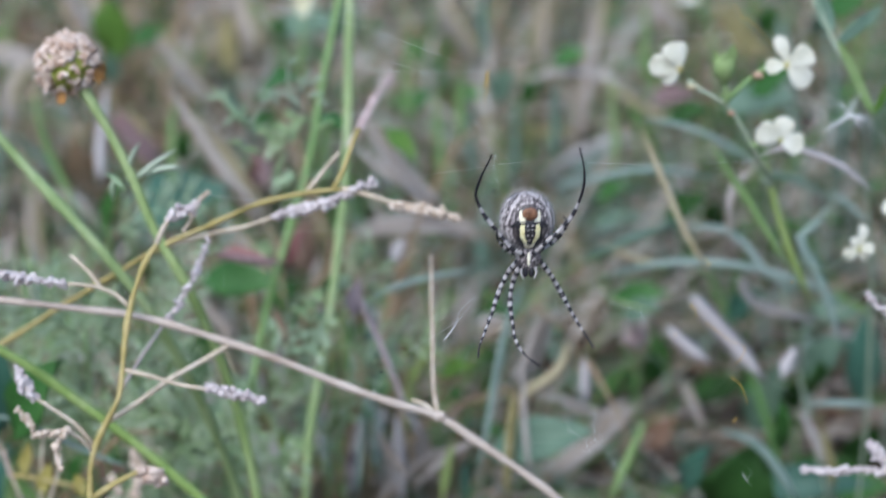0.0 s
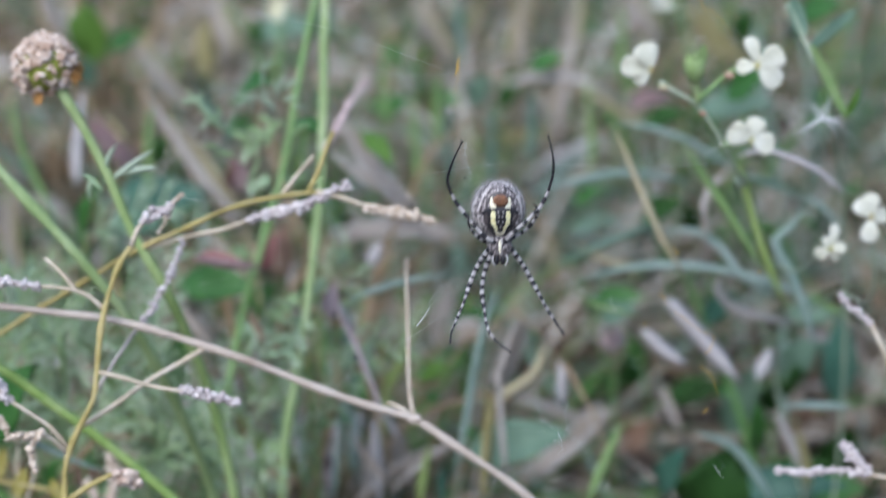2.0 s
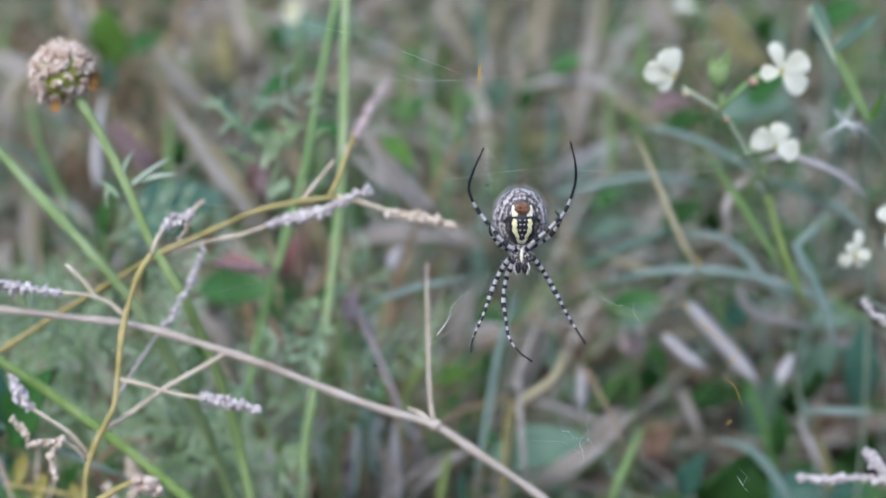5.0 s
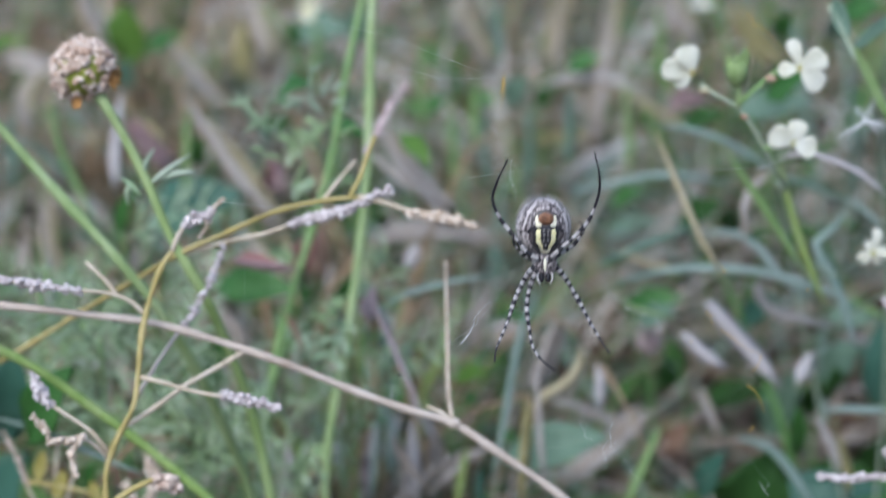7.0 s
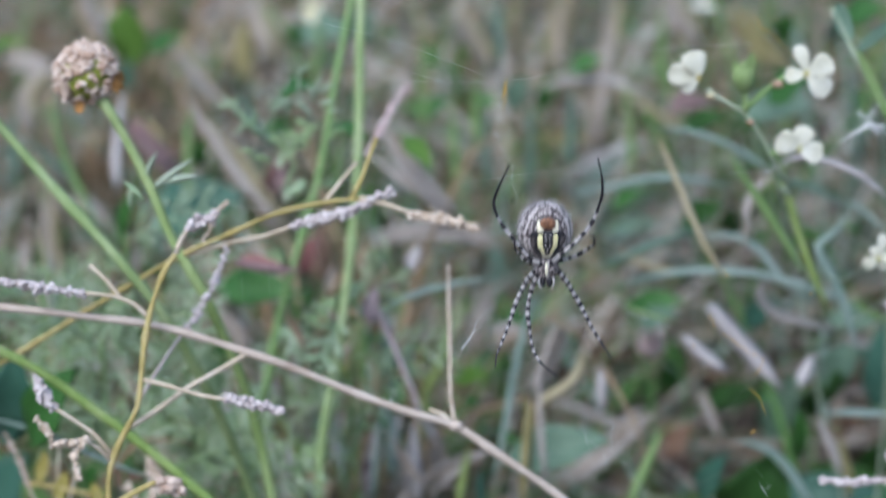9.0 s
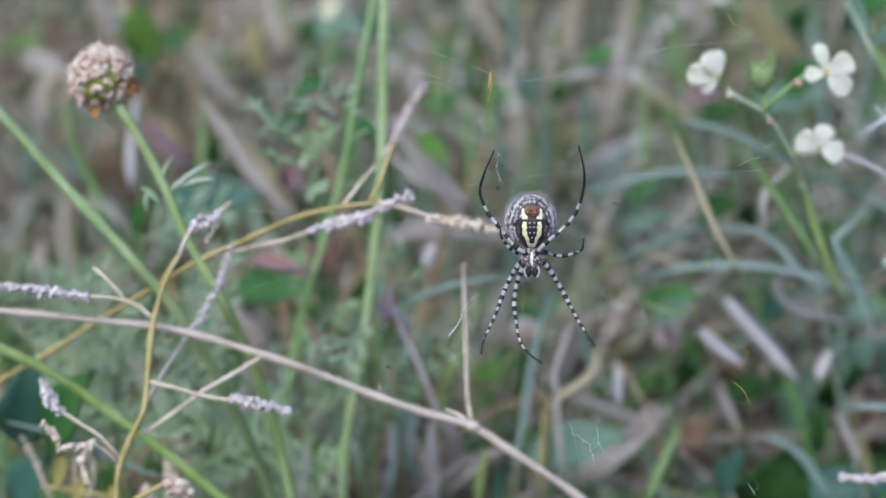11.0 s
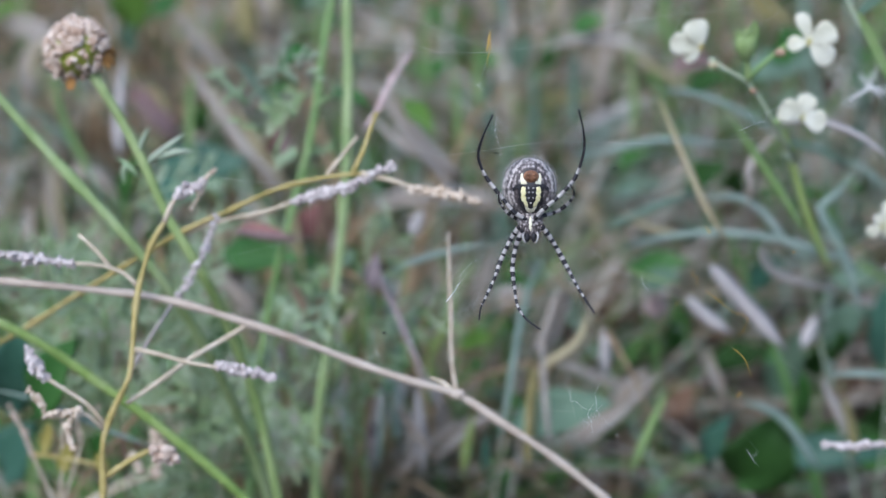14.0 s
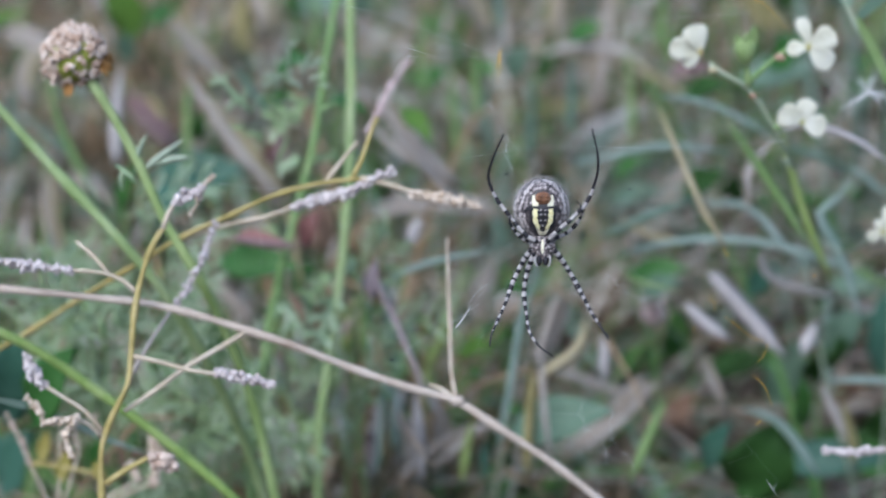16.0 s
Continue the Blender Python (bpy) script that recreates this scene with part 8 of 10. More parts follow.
bent_blade([(-0.0764, 0.7419, 0.2484), (-0.0786, 0.7475, 0.2638), (-0.0813, 0.7530, 0.2793), (-0.0852, 0.7558, 0.2870)], 0.0033, "straw", "straw-coloured dry blade, upright", root_at=(-0.1381, 1.3482, -0.0060))
bent_blade([(0.0220, 0.9689, 0.1773), (0.0187, 0.9637, 0.1630), (0.0145, 0.9590, 0.1500), (0.0181, 0.9542, 0.1365)], 0.0057, "dry_lilac", "weathered lilac-grey dry blade, leaning", root_at=(0.0342, 1.4300, -0.0060))
bent_blade([(0.0179, 0.9797, 0.1686), (0.0145, 0.9746, 0.1544), (0.0109, 0.9698, 0.1412), (0.0156, 0.9651, 0.1280)], 0.0042, "dry_pink", "pinkish tan dry blade, bent over", root_at=(0.0276, 1.4132, -0.0060))
bent_blade([(0.0142, 0.9154, 0.1963), (0.0112, 0.9111, 0.1844), (0.0071, 0.9065, 0.1720), (0.0107, 0.9018, 0.1587)], 0.0037, "dry_lilac", "weathered lilac-grey dry blade, bent over", root_at=(0.0240, 1.4239, -0.0060))
bent_blade([(-0.2175, 0.9135, 0.1752), (-0.2209, 0.9178, 0.1872), (-0.2189, 0.9220, 0.1986), (-0.2245, 0.9275, 0.2141)], 0.0040, "dry_pink", "pinkish tan dry blade, upright", root_at=(-0.3171, 1.3369, -0.0060))
bent_blade([(-0.2102, 0.8907, 0.1859), (-0.2128, 0.8947, 0.1970), (-0.2110, 0.8993, 0.2095), (-0.2164, 0.9043, 0.2237)], 0.0042, "dry_lilac", "weathered lilac-grey dry blade, upright", root_at=(-0.3155, 1.3415, -0.0060))
bent_blade([(-0.2146, 0.9167, 0.1813), (-0.2177, 0.9208, 0.1929), (-0.2156, 0.9249, 0.2043), (-0.2205, 0.9303, 0.2192)], 0.0042, "straw", "straw-coloured dry blade, upright", root_at=(-0.3179, 1.3636, -0.0060))
bent_blade([(-0.2458, 0.8846, 0.1992), (-0.2469, 0.8881, 0.2087), (-0.2516, 0.8930, 0.2224), (-0.2495, 0.8976, 0.2352)], 0.0039, "dry_lilac", "weathered lilac-grey dry blade, upright", root_at=(-0.3839, 1.3820, -0.0060))
bent_blade([(-0.2404, 0.8737, 0.1955), (-0.2418, 0.8780, 0.2076), (-0.2460, 0.8836, 0.2231), (-0.2444, 0.8892, 0.2387)], 0.0041, "dry_pink", "pinkish tan dry blade, upright", root_at=(-0.3716, 1.3509, -0.0060))
bent_blade([(-0.1350, 0.8887, 0.1924), (-0.1401, 0.8932, 0.2051), (-0.1452, 0.8965, 0.2142), (-0.1496, 0.9001, 0.2242)], 0.0042, "dry_pink", "pinkish tan dry blade, upright", root_at=(-0.2049, 1.3635, -0.0060))
bent_blade([(-0.1393, 0.9206, 0.1862), (-0.1441, 0.9245, 0.1970), (-0.1483, 0.9273, 0.2050), (-0.1506, 0.9301, 0.2128)], 0.0035, "dry_lilac", "weathered lilac-grey dry blade, upright", root_at=(-0.2076, 1.3883, -0.0060))
bent_blade([(-0.1365, 0.9161, 0.1909), (-0.1419, 0.9201, 0.2021), (-0.1459, 0.9231, 0.2107), (-0.1497, 0.9262, 0.2193)], 0.0048, "straw", "straw-coloured dry blade, upright", root_at=(-0.2058, 1.3996, -0.0060))
bent_blade([(-0.1065, 0.7279, 0.1513), (-0.1070, 0.7327, 0.1645), (-0.1047, 0.7374, 0.1777), (-0.1008, 0.7432, 0.1935)], 0.0042, "blade_green", "fresh green grass blade, upright", root_at=(-0.1468, 1.0035, -0.0060))
bent_blade([(-0.0559, 0.7109, 0.2207), (-0.0554, 0.7145, 0.2308), (-0.0538, 0.7181, 0.2408), (-0.0543, 0.7227, 0.2533)], 0.0035, "blade_lime", "yellow-green grass blade, upright", root_at=(-0.0935, 1.1848, -0.0060))
bent_blade([(-0.0705, 0.7677, 0.1428), (-0.0734, 0.7706, 0.1511), (-0.0758, 0.7736, 0.1594), (-0.0769, 0.7766, 0.1677)], 0.0071, "dry_pale", "pale lilac dry leaf, upright", root_at=(-0.0935, 1.0365, -0.0060))
bent_blade([(-0.1365, 0.7670, 0.1302), (-0.1341, 0.7706, 0.1400), (-0.1290, 0.7744, 0.1505), (-0.1262, 0.7771, 0.1578)], 0.0031, "dry_lilac", "weathered lilac-grey dry blade, upright", root_at=(-0.1802, 1.0047, -0.0060))
bent_blade([(-0.1261, 0.7222, 0.1580), (-0.1231, 0.7258, 0.1680), (-0.1179, 0.7291, 0.1771), (-0.1151, 0.7316, 0.1838)], 0.0029, "dry_pink", "pinkish tan dry blade, upright", root_at=(-0.1787, 1.0131, -0.0060))
bent_blade([(-0.0488, 0.7461, 0.1414), (-0.0473, 0.7510, 0.1549), (-0.0459, 0.7559, 0.1683), (-0.0444, 0.7607, 0.1818)], 0.0057, "dry_pale", "pale lilac dry leaf, upright", root_at=(-0.0662, 1.0036, -0.0060))
bent_blade([(-0.0327, 0.7537, 0.1400), (-0.0339, 0.7581, 0.1523), (-0.0361, 0.7616, 0.1621), (-0.0360, 0.7652, 0.1720)], 0.0024, "dry_lilac", "weathered lilac-grey dry blade, upright", root_at=(-0.0433, 1.0105, -0.0060))
bent_blade([(-0.0298, 0.7541, 0.1382), (-0.0318, 0.7587, 0.1512), (-0.0326, 0.7626, 0.1620), (-0.0339, 0.7665, 0.1727)], 0.0036, "dry_pink", "pinkish tan dry blade, upright", root_at=(-0.0391, 1.0067, -0.0060))
bent_blade([(-0.0155, 0.7584, 0.1365), (-0.0165, 0.7625, 0.1478), (-0.0182, 0.7659, 0.1573), (-0.0190, 0.7698, 0.1683)], 0.0030, "dry_pink", "pinkish tan dry blade, upright", root_at=(-0.0202, 1.0081, -0.0060))
bent_blade([(-0.0129, 0.7864, 0.1188), (-0.0143, 0.7909, 0.1313), (-0.0157, 0.7940, 0.1399), (-0.0161, 0.7988, 0.1531)], 0.0027, "dry_lilac", "weathered lilac-grey dry blade, upright", root_at=(-0.0158, 1.0026, -0.0060))
bent_blade([(-0.0541, 0.7106, 0.1608), (-0.0557, 0.7161, 0.1763), (-0.0579, 0.7217, 0.1917), (-0.0601, 0.7277, 0.2084)], 0.0033, "blade_blue", "bluish grass blade, upright", root_at=(-0.0759, 1.0036, -0.0060))
bent_blade([(-0.0200, 0.7541, 0.1629), (-0.0194, 0.7580, 0.1737), (-0.0177, 0.7619, 0.1845), (-0.0166, 0.7668, 0.1980)], 0.0034, "blade_green", "fresh green grass blade, upright", root_at=(-0.0287, 1.0701, -0.0060))
bent_blade([(-0.0401, 0.7462, 0.1413), (-0.0387, 0.7510, 0.1548), (-0.0395, 0.7559, 0.1683), (-0.0372, 0.7608, 0.1818)], 0.0029, "straw", "straw-coloured dry blade, upright", root_at=(-0.0546, 1.0036, -0.0060))
# This pale blade stands for the lit rim of the large dark leaf.
bent_blade([(0.1550, 0.6412, 0.1990), (0.1464, 0.6461, 0.2130), (0.1366, 0.6498, 0.2234), (0.1206, 0.6516, 0.2288)], 0.0044, "blade_blue", "bluish grass blade, bent over", root_at=(0.2465, 1.0055, -0.0060))
bent_blade([(-0.0025, 0.9522, 0.2401), (-0.0018, 0.9592, 0.2594), (-0.0031, 0.9656, 0.2771), (-0.0045, 0.9731, 0.2980)], 0.0051, "blade_green", "fresh green grass blade, upright", root_at=(-0.0045, 1.6802, -0.0060))
bent_blade([(0.0180, 0.9530, 0.2417), (0.0174, 0.9593, 0.2593), (0.0160, 0.9651, 0.2754), (0.0181, 0.9721, 0.2947)], 0.0048, "grass_blue", "dull blue-green grass blade, upright", root_at=(0.0325, 1.6897, -0.0060))
bent_blade([(0.0433, 1.0001, 0.2245), (0.0455, 1.0075, 0.2447), (0.0462, 1.0136, 0.2616), (0.0441, 1.0208, 0.2818)], 0.0057, "grass_blue", "dull blue-green grass blade, upright", root_at=(0.0723, 1.6800, -0.0060))
bent_blade([(0.1087, 1.0043, 0.2344), (0.1101, 1.0116, 0.2546), (0.1087, 1.0177, 0.2715), (0.1066, 1.0262, 0.2951)], 0.0054, "blade_green", "fresh green grass blade, upright", root_at=(0.1881, 1.7390, -0.0060))
bent_blade([(0.0652, 0.9585, 0.2560), (0.0686, 0.9644, 0.2720), (0.0673, 0.9690, 0.2849), (0.0693, 0.9760, 0.3042)], 0.0055, "grass_blue", "dull blue-green grass blade, upright", root_at=(0.1199, 1.7815, -0.0060))
bent_blade([(-0.0241, 1.0612, 0.2481), (-0.0230, 1.0676, 0.2658), (-0.0252, 1.0740, 0.2835), (-0.0229, 1.0816, 0.3047)], 0.0053, "blade_green", "fresh green grass blade, upright", root_at=(-0.0440, 1.9185, -0.0060))
bent_blade([(-0.0936, 1.0709, 0.2766), (-0.0951, 1.0760, 0.2908), (-0.0929, 1.0798, 0.3014), (-0.0951, 1.0862, 0.3191)], 0.0053, "blade_green", "fresh green grass blade, upright", root_at=(-0.1857, 2.1345, -0.0060))
bent_blade([(-0.2967, 1.0464, 0.2137), (-0.2952, 1.0528, 0.2314), (-0.2974, 1.0591, 0.2491), (-0.2929, 1.0668, 0.2703)], 0.0053, "grass_blue", "dull blue-green grass blade, upright", root_at=(-0.4839, 1.7012, -0.0060))
bent_blade([(0.1481, 1.1701, 0.2509), (0.1464, 1.1770, 0.2702), (0.1489, 1.1840, 0.2895), (0.1456, 1.1909, 0.3088)], 0.0066, "blade_green", "fresh green grass blade, upright", root_at=(0.2713, 2.1317, -0.0060))
bent_blade([(0.0267, 1.0769, 0.2904), (0.0282, 1.0820, 0.3045), (0.0260, 1.0871, 0.3186), (0.0282, 1.0935, 0.3363)], 0.0060, "grass_blue", "dull blue-green grass blade, upright", root_at=(0.0552, 2.2578, -0.0060))
bent_blade([(-0.0616, 0.7359, 0.1722), (-0.0605, 0.7387, 0.1801), (-0.0616, 0.7416, 0.1880), (-0.0599, 0.7454, 0.1986)], 0.0050, "dry_pale", "pale lilac dry leaf, upright", root_at=(-0.0904, 1.0702, -0.0060))
bent_blade([(-0.0234, 0.6930, 0.1705), (-0.0250, 0.6976, 0.1830), (-0.0234, 0.7021, 0.1956), (-0.0213, 0.7057, 0.2056)], 0.0048, "dry_lilac", "weathered lilac-grey dry blade, upright", root_at=(-0.0333, 1.0037, -0.0060))
bent_blade([(-0.0402, 0.6752, 0.1803), (-0.0389, 0.6805, 0.1949), (-0.0368, 0.6858, 0.2096), (-0.0358, 0.6911, 0.2242)], 0.0031, "blade_blue", "bluish grass blade, upright", root_at=(-0.0603, 1.0036, -0.0060))
bent_blade([(-0.0695, 0.6572, 0.1901), (-0.0708, 0.6615, 0.2020), (-0.0698, 0.6658, 0.2139), (-0.0713, 0.6701, 0.2258)], 0.0030, "blade_green", "fresh green grass blade, upright", root_at=(-0.1058, 1.0036, -0.0060))
bent_blade([(-0.0096, 0.7284, 0.1975), (-0.0078, 0.7251, 0.1882), (-0.0046, 0.7211, 0.1772), (-0.0022, 0.7172, 0.1662)], 0.0028, "dry_pink", "pinkish tan dry blade, leaning", root_at=(-0.0159, 1.1384, -0.0060))
bent_blade([(-0.0127, 0.7471, 0.1872), (-0.0102, 0.7436, 0.1775), (-0.0058, 0.7396, 0.1662), (-0.0035, 0.7351, 0.1536)], 0.0022, "dry_lilac", "weathered lilac-grey dry blade, leaning", root_at=(-0.0207, 1.1346, -0.0060))
bent_blade([(-0.0929, 0.7103, 0.1610), (-0.0918, 0.7149, 0.1738), (-0.0929, 0.7195, 0.1867), (-0.0907, 0.7251, 0.2021)], 0.0038, "dry_pale", "pale lilac dry leaf, upright", root_at=(-0.1319, 1.0035, -0.0060))
bent_blade([(-0.1191, 0.7592, 0.1794), (-0.1170, 0.7631, 0.1902), (-0.1182, 0.7670, 0.2010), (-0.1153, 0.7709, 0.2118)], 0.0046, "dry_pale", "pale lilac dry leaf, upright", root_at=(-0.1777, 1.1251, -0.0060))
bent_blade([(-0.0951, 0.7232, 0.1970), (-0.0962, 0.7269, 0.2073), (-0.0940, 0.7307, 0.2176), (-0.0951, 0.7353, 0.2304)], 0.0033, "blade_blue", "bluish grass blade, upright", root_at=(-0.1475, 1.1250, -0.0060))
bent_blade([(-0.0832, 0.7634, 0.1901), (-0.0820, 0.7663, 0.1982), (-0.0832, 0.7692, 0.2063), (-0.0808, 0.7731, 0.2171)], 0.0046, "dry_pale", "pale lilac dry leaf, upright", root_at=(-0.1278, 1.1644, -0.0060))
bent_blade([(-0.0487, 0.7666, 0.1981), (-0.0470, 0.7705, 0.2089), (-0.0481, 0.7744, 0.2197), (-0.0458, 0.7783, 0.2305)], 0.0040, "blade_blue", "bluish grass blade, upright", root_at=(-0.0769, 1.1955, -0.0060))
bent_blade([(-0.0352, 0.7899, 0.2035), (-0.0340, 0.7929, 0.2117), (-0.0357, 0.7959, 0.2200), (-0.0334, 0.7989, 0.2283)], 0.0047, "dry_pale", "pale lilac dry leaf, upright", root_at=(-0.0565, 1.2505, -0.0060))
bent_blade([(-0.0258, 0.7840, 0.1868), (-0.0246, 0.7880, 0.1979), (-0.0257, 0.7919, 0.2090), (-0.0234, 0.7960, 0.2200)], 0.0038, "blade_blue", "bluish grass blade, upright", root_at=(-0.0395, 1.1849, -0.0060))
bent_blade([(-0.0096, 0.8558, 0.2677), (-0.0198, 0.8591, 0.2770), (-0.0290, 0.8621, 0.2857), (-0.0367, 0.8657, 0.2958)], 0.0080, "dry_pale", "pale lilac dry leaf, leaning", root_at=(-0.0125, 1.6649, -0.0060))
bent_blade([(0.0914, 1.3318, 0.1113), (0.1201, 1.3418, 0.1382), (0.1440, 1.3477, 0.1538), (0.1680, 1.3503, 0.1605)], 0.0096, "blade_blue", "bluish grass blade, leaning", root_at=(0.1087, 1.6683, -0.0060))
bent_blade([(0.0842, 1.3366, 0.1248), (0.1057, 1.3433, 0.1427), (0.1345, 1.3481, 0.1552), (0.1536, 1.3526, 0.1673)], 0.0086, "dry_pale", "pale lilac dry leaf, leaning", root_at=(0.1025, 1.7271, -0.0060))
bent_blade([(0.1114, 1.2249, 0.1091), (0.1337, 1.2296, 0.1216), (0.1559, 1.2320, 0.1277), (0.1825, 1.2330, 0.1297)], 0.0071, "blade_blue", "bluish grass blade, lying level", root_at=(0.1326, 1.5280, -0.0060))
bent_blade([(0.2118, 0.8611, 0.1296), (0.2099, 0.8677, 0.1480), (0.2092, 0.8743, 0.1663), (0.2112, 0.8832, 0.1907)], 0.0071, "blade_blue", "bluish grass blade, upright", root_at=(0.2780, 1.1252, -0.0060))
bent_blade([(-0.1018, 0.7198, 0.2160), (-0.1018, 0.7223, 0.2229), (-0.1036, 0.7247, 0.2295), (-0.1072, 0.7269, 0.2356)], 0.0037, "straw", "straw-coloured dry blade, upright", root_at=(-0.1674, 1.1827, -0.0060))
bent_blade([(-0.0828, 0.7118, 0.2186), (-0.0884, 0.7148, 0.2269), (-0.0932, 0.7180, 0.2359), (-0.0966, 0.7213, 0.2452)], 0.0031, "dry_pale", "pale lilac dry leaf, upright", root_at=(-0.1341, 1.1809, -0.0060))
bent_blade([(-0.0237, 0.7231, 0.1677), (-0.0257, 0.7264, 0.1771), (-0.0281, 0.7299, 0.1867), (-0.0312, 0.7331, 0.1958)], 0.0046, "blade_lime", "yellow-green grass blade, upright", root_at=(-0.0330, 1.0395, -0.0060))
bent_blade([(-0.0700, 0.6693, 0.2008), (-0.0731, 0.6726, 0.2102), (-0.0769, 0.6760, 0.2195), (-0.0815, 0.6791, 0.2282)], 0.0031, "blade_lime", "yellow-green grass blade, upright", root_at=(-0.1086, 1.0533, -0.0060))
bent_blade([(-0.0409, 0.7193, 0.1743), (-0.0400, 0.7231, 0.1846), (-0.0409, 0.7268, 0.1950), (-0.0433, 0.7303, 0.2048)], 0.0045, "dry_pale", "pale lilac dry leaf, upright", root_at=(-0.0602, 1.0520, -0.0060))
bent_blade([(-0.0168, 0.7427, 0.1859), (-0.0168, 0.7451, 0.1926), (-0.0170, 0.7475, 0.1992), (-0.0176, 0.7497, 0.2055)], 0.0045, "blade_lime", "yellow-green grass blade, upright", root_at=(-0.0252, 1.1202, -0.0060))
bent_blade([(-0.0582, 0.7392, 0.1576), (-0.0614, 0.7424, 0.1664), (-0.0650, 0.7456, 0.1754), (-0.0687, 0.7487, 0.1842)], 0.0037, "blade_lime", "yellow-green grass blade, upright", root_at=(-0.0799, 1.0357, -0.0060))
bent_blade([(-0.0147, 0.6516, 0.2042), (-0.0199, 0.6540, 0.2110), (-0.0252, 0.6566, 0.2183), (-0.0301, 0.6592, 0.2256)], 0.0034, "dry_pink", "pinkish tan dry blade, leaning", root_at=(-0.0200, 1.0374, -0.0060))
bent_blade([(-0.0307, 0.6661, 0.2030), (-0.0307, 0.6686, 0.2100), (-0.0307, 0.6712, 0.2171), (-0.0310, 0.6737, 0.2241)], 0.0030, "blade_blue", "bluish grass blade, upright", root_at=(-0.0486, 1.0545, -0.0060))
bent_blade([(-0.1092, 0.7274, 0.1635), (-0.1089, 0.7306, 0.1724), (-0.1067, 0.7338, 0.1813), (-0.1025, 0.7368, 0.1895)], 0.0031, "straw", "straw-coloured dry blade, upright", root_at=(-0.1556, 1.0342, -0.0060))
bent_blade([(-0.0466, 0.7645, 0.1851), (-0.0440, 0.7669, 0.1916), (-0.0425, 0.7694, 0.1986), (-0.0428, 0.7720, 0.2057)], 0.0036, "straw", "straw-coloured dry blade, upright", root_at=(-0.0723, 1.1511, -0.0060))
bent_blade([(-0.0618, 0.7755, 0.1578), (-0.0674, 0.7778, 0.1644), (-0.0724, 0.7805, 0.1719), (-0.0765, 0.7833, 0.1797)], 0.0037, "blade_blue", "bluish grass blade, leaning", root_at=(-0.0832, 1.0888, -0.0060))
bent_blade([(-0.0209, 0.7759, 0.1893), (-0.0147, 0.7788, 0.1972), (-0.0098, 0.7821, 0.2062), (-0.0069, 0.7855, 0.2155)], 0.0046, "blade_lime", "yellow-green grass blade, upright", root_at=(-0.0354, 1.1834, -0.0060))
bent_blade([(-0.0599, 0.6833, 0.2231), (-0.0576, 0.6859, 0.2301), (-0.0574, 0.6885, 0.2373), (-0.0589, 0.6911, 0.2446)], 0.0032, "blade_lime", "yellow-green grass blade, upright", root_at=(-0.1025, 1.1479, -0.0060))
bent_blade([(-0.0767, 0.6549, 0.2083), (-0.0777, 0.6569, 0.2139), (-0.0790, 0.6589, 0.2196), (-0.0805, 0.6609, 0.2252)], 0.0030, "blade_lime", "yellow-green grass blade, upright", root_at=(-0.1226, 1.0529, -0.0060))
bent_blade([(-0.0083, 0.6870, 0.2067), (-0.0138, 0.6899, 0.2150), (-0.0190, 0.6931, 0.2239), (-0.0242, 0.6960, 0.2322)], 0.0033, "dry_pale", "pale lilac dry leaf, upright", root_at=(-0.0101, 1.1007, -0.0060))
bent_blade([(-0.0947, 0.7698, 0.1466), (-0.0888, 0.7724, 0.1537), (-0.0841, 0.7753, 0.1615), (-0.0805, 0.7783, 0.1698)], 0.0033, "straw", "straw-coloured dry blade, upright", root_at=(-0.1328, 1.0509, -0.0060))
bent_blade([(-0.0272, 0.6986, 0.2020), (-0.0312, 0.7021, 0.2118), (-0.0370, 0.7052, 0.2205), (-0.0441, 0.7079, 0.2282)], 0.0034, "blade_blue", "bluish grass blade, upright", root_at=(-0.0408, 1.1033, -0.0060))
bent_blade([(-0.0567, 0.7053, 0.2149), (-0.0562, 0.7082, 0.2231), (-0.0575, 0.7112, 0.2314), (-0.0607, 0.7140, 0.2391)], 0.0034, "dry_pink", "pinkish tan dry blade, upright", root_at=(-0.0934, 1.1553, -0.0060))
bent_blade([(-0.0354, 0.6732, 0.2468), (-0.0409, 0.6760, 0.2546), (-0.0457, 0.6790, 0.2631), (-0.0492, 0.6822, 0.2721)], 0.0030, "straw", "straw-coloured dry blade, upright", root_at=(-0.0605, 1.2205, -0.0060))
bent_blade([(-0.0614, 0.6694, 0.2433), (-0.0563, 0.6725, 0.2518), (-0.0501, 0.6755, 0.2600), (-0.0430, 0.6782, 0.2673)], 0.0034, "dry_pink", "pinkish tan dry blade, leaning", root_at=(-0.1130, 1.1993, -0.0060))
bent_blade([(-0.0304, 0.7300, 0.1615), (-0.0310, 0.7330, 0.1697), (-0.0329, 0.7357, 0.1773), (-0.0366, 0.7383, 0.1847)], 0.0039, "blade_blue", "bluish grass blade, upright", root_at=(-0.0427, 1.0327, -0.0060))
bent_blade([(-0.0354, 0.7237, 0.1846), (-0.0315, 0.7258, 0.1906), (-0.0293, 0.7282, 0.1970), (-0.0291, 0.7307, 0.2040)], 0.0041, "dry_pale", "pale lilac dry leaf, upright", root_at=(-0.0563, 1.0897, -0.0060))
bent_blade([(-0.0820, 0.7040, 0.1650), (-0.0755, 0.7069, 0.1729), (-0.0696, 0.7101, 0.1816), (-0.0647, 0.7133, 0.1905)], 0.0044, "straw", "straw-coloured dry blade, leaning", root_at=(-0.1208, 1.0074, -0.0060))
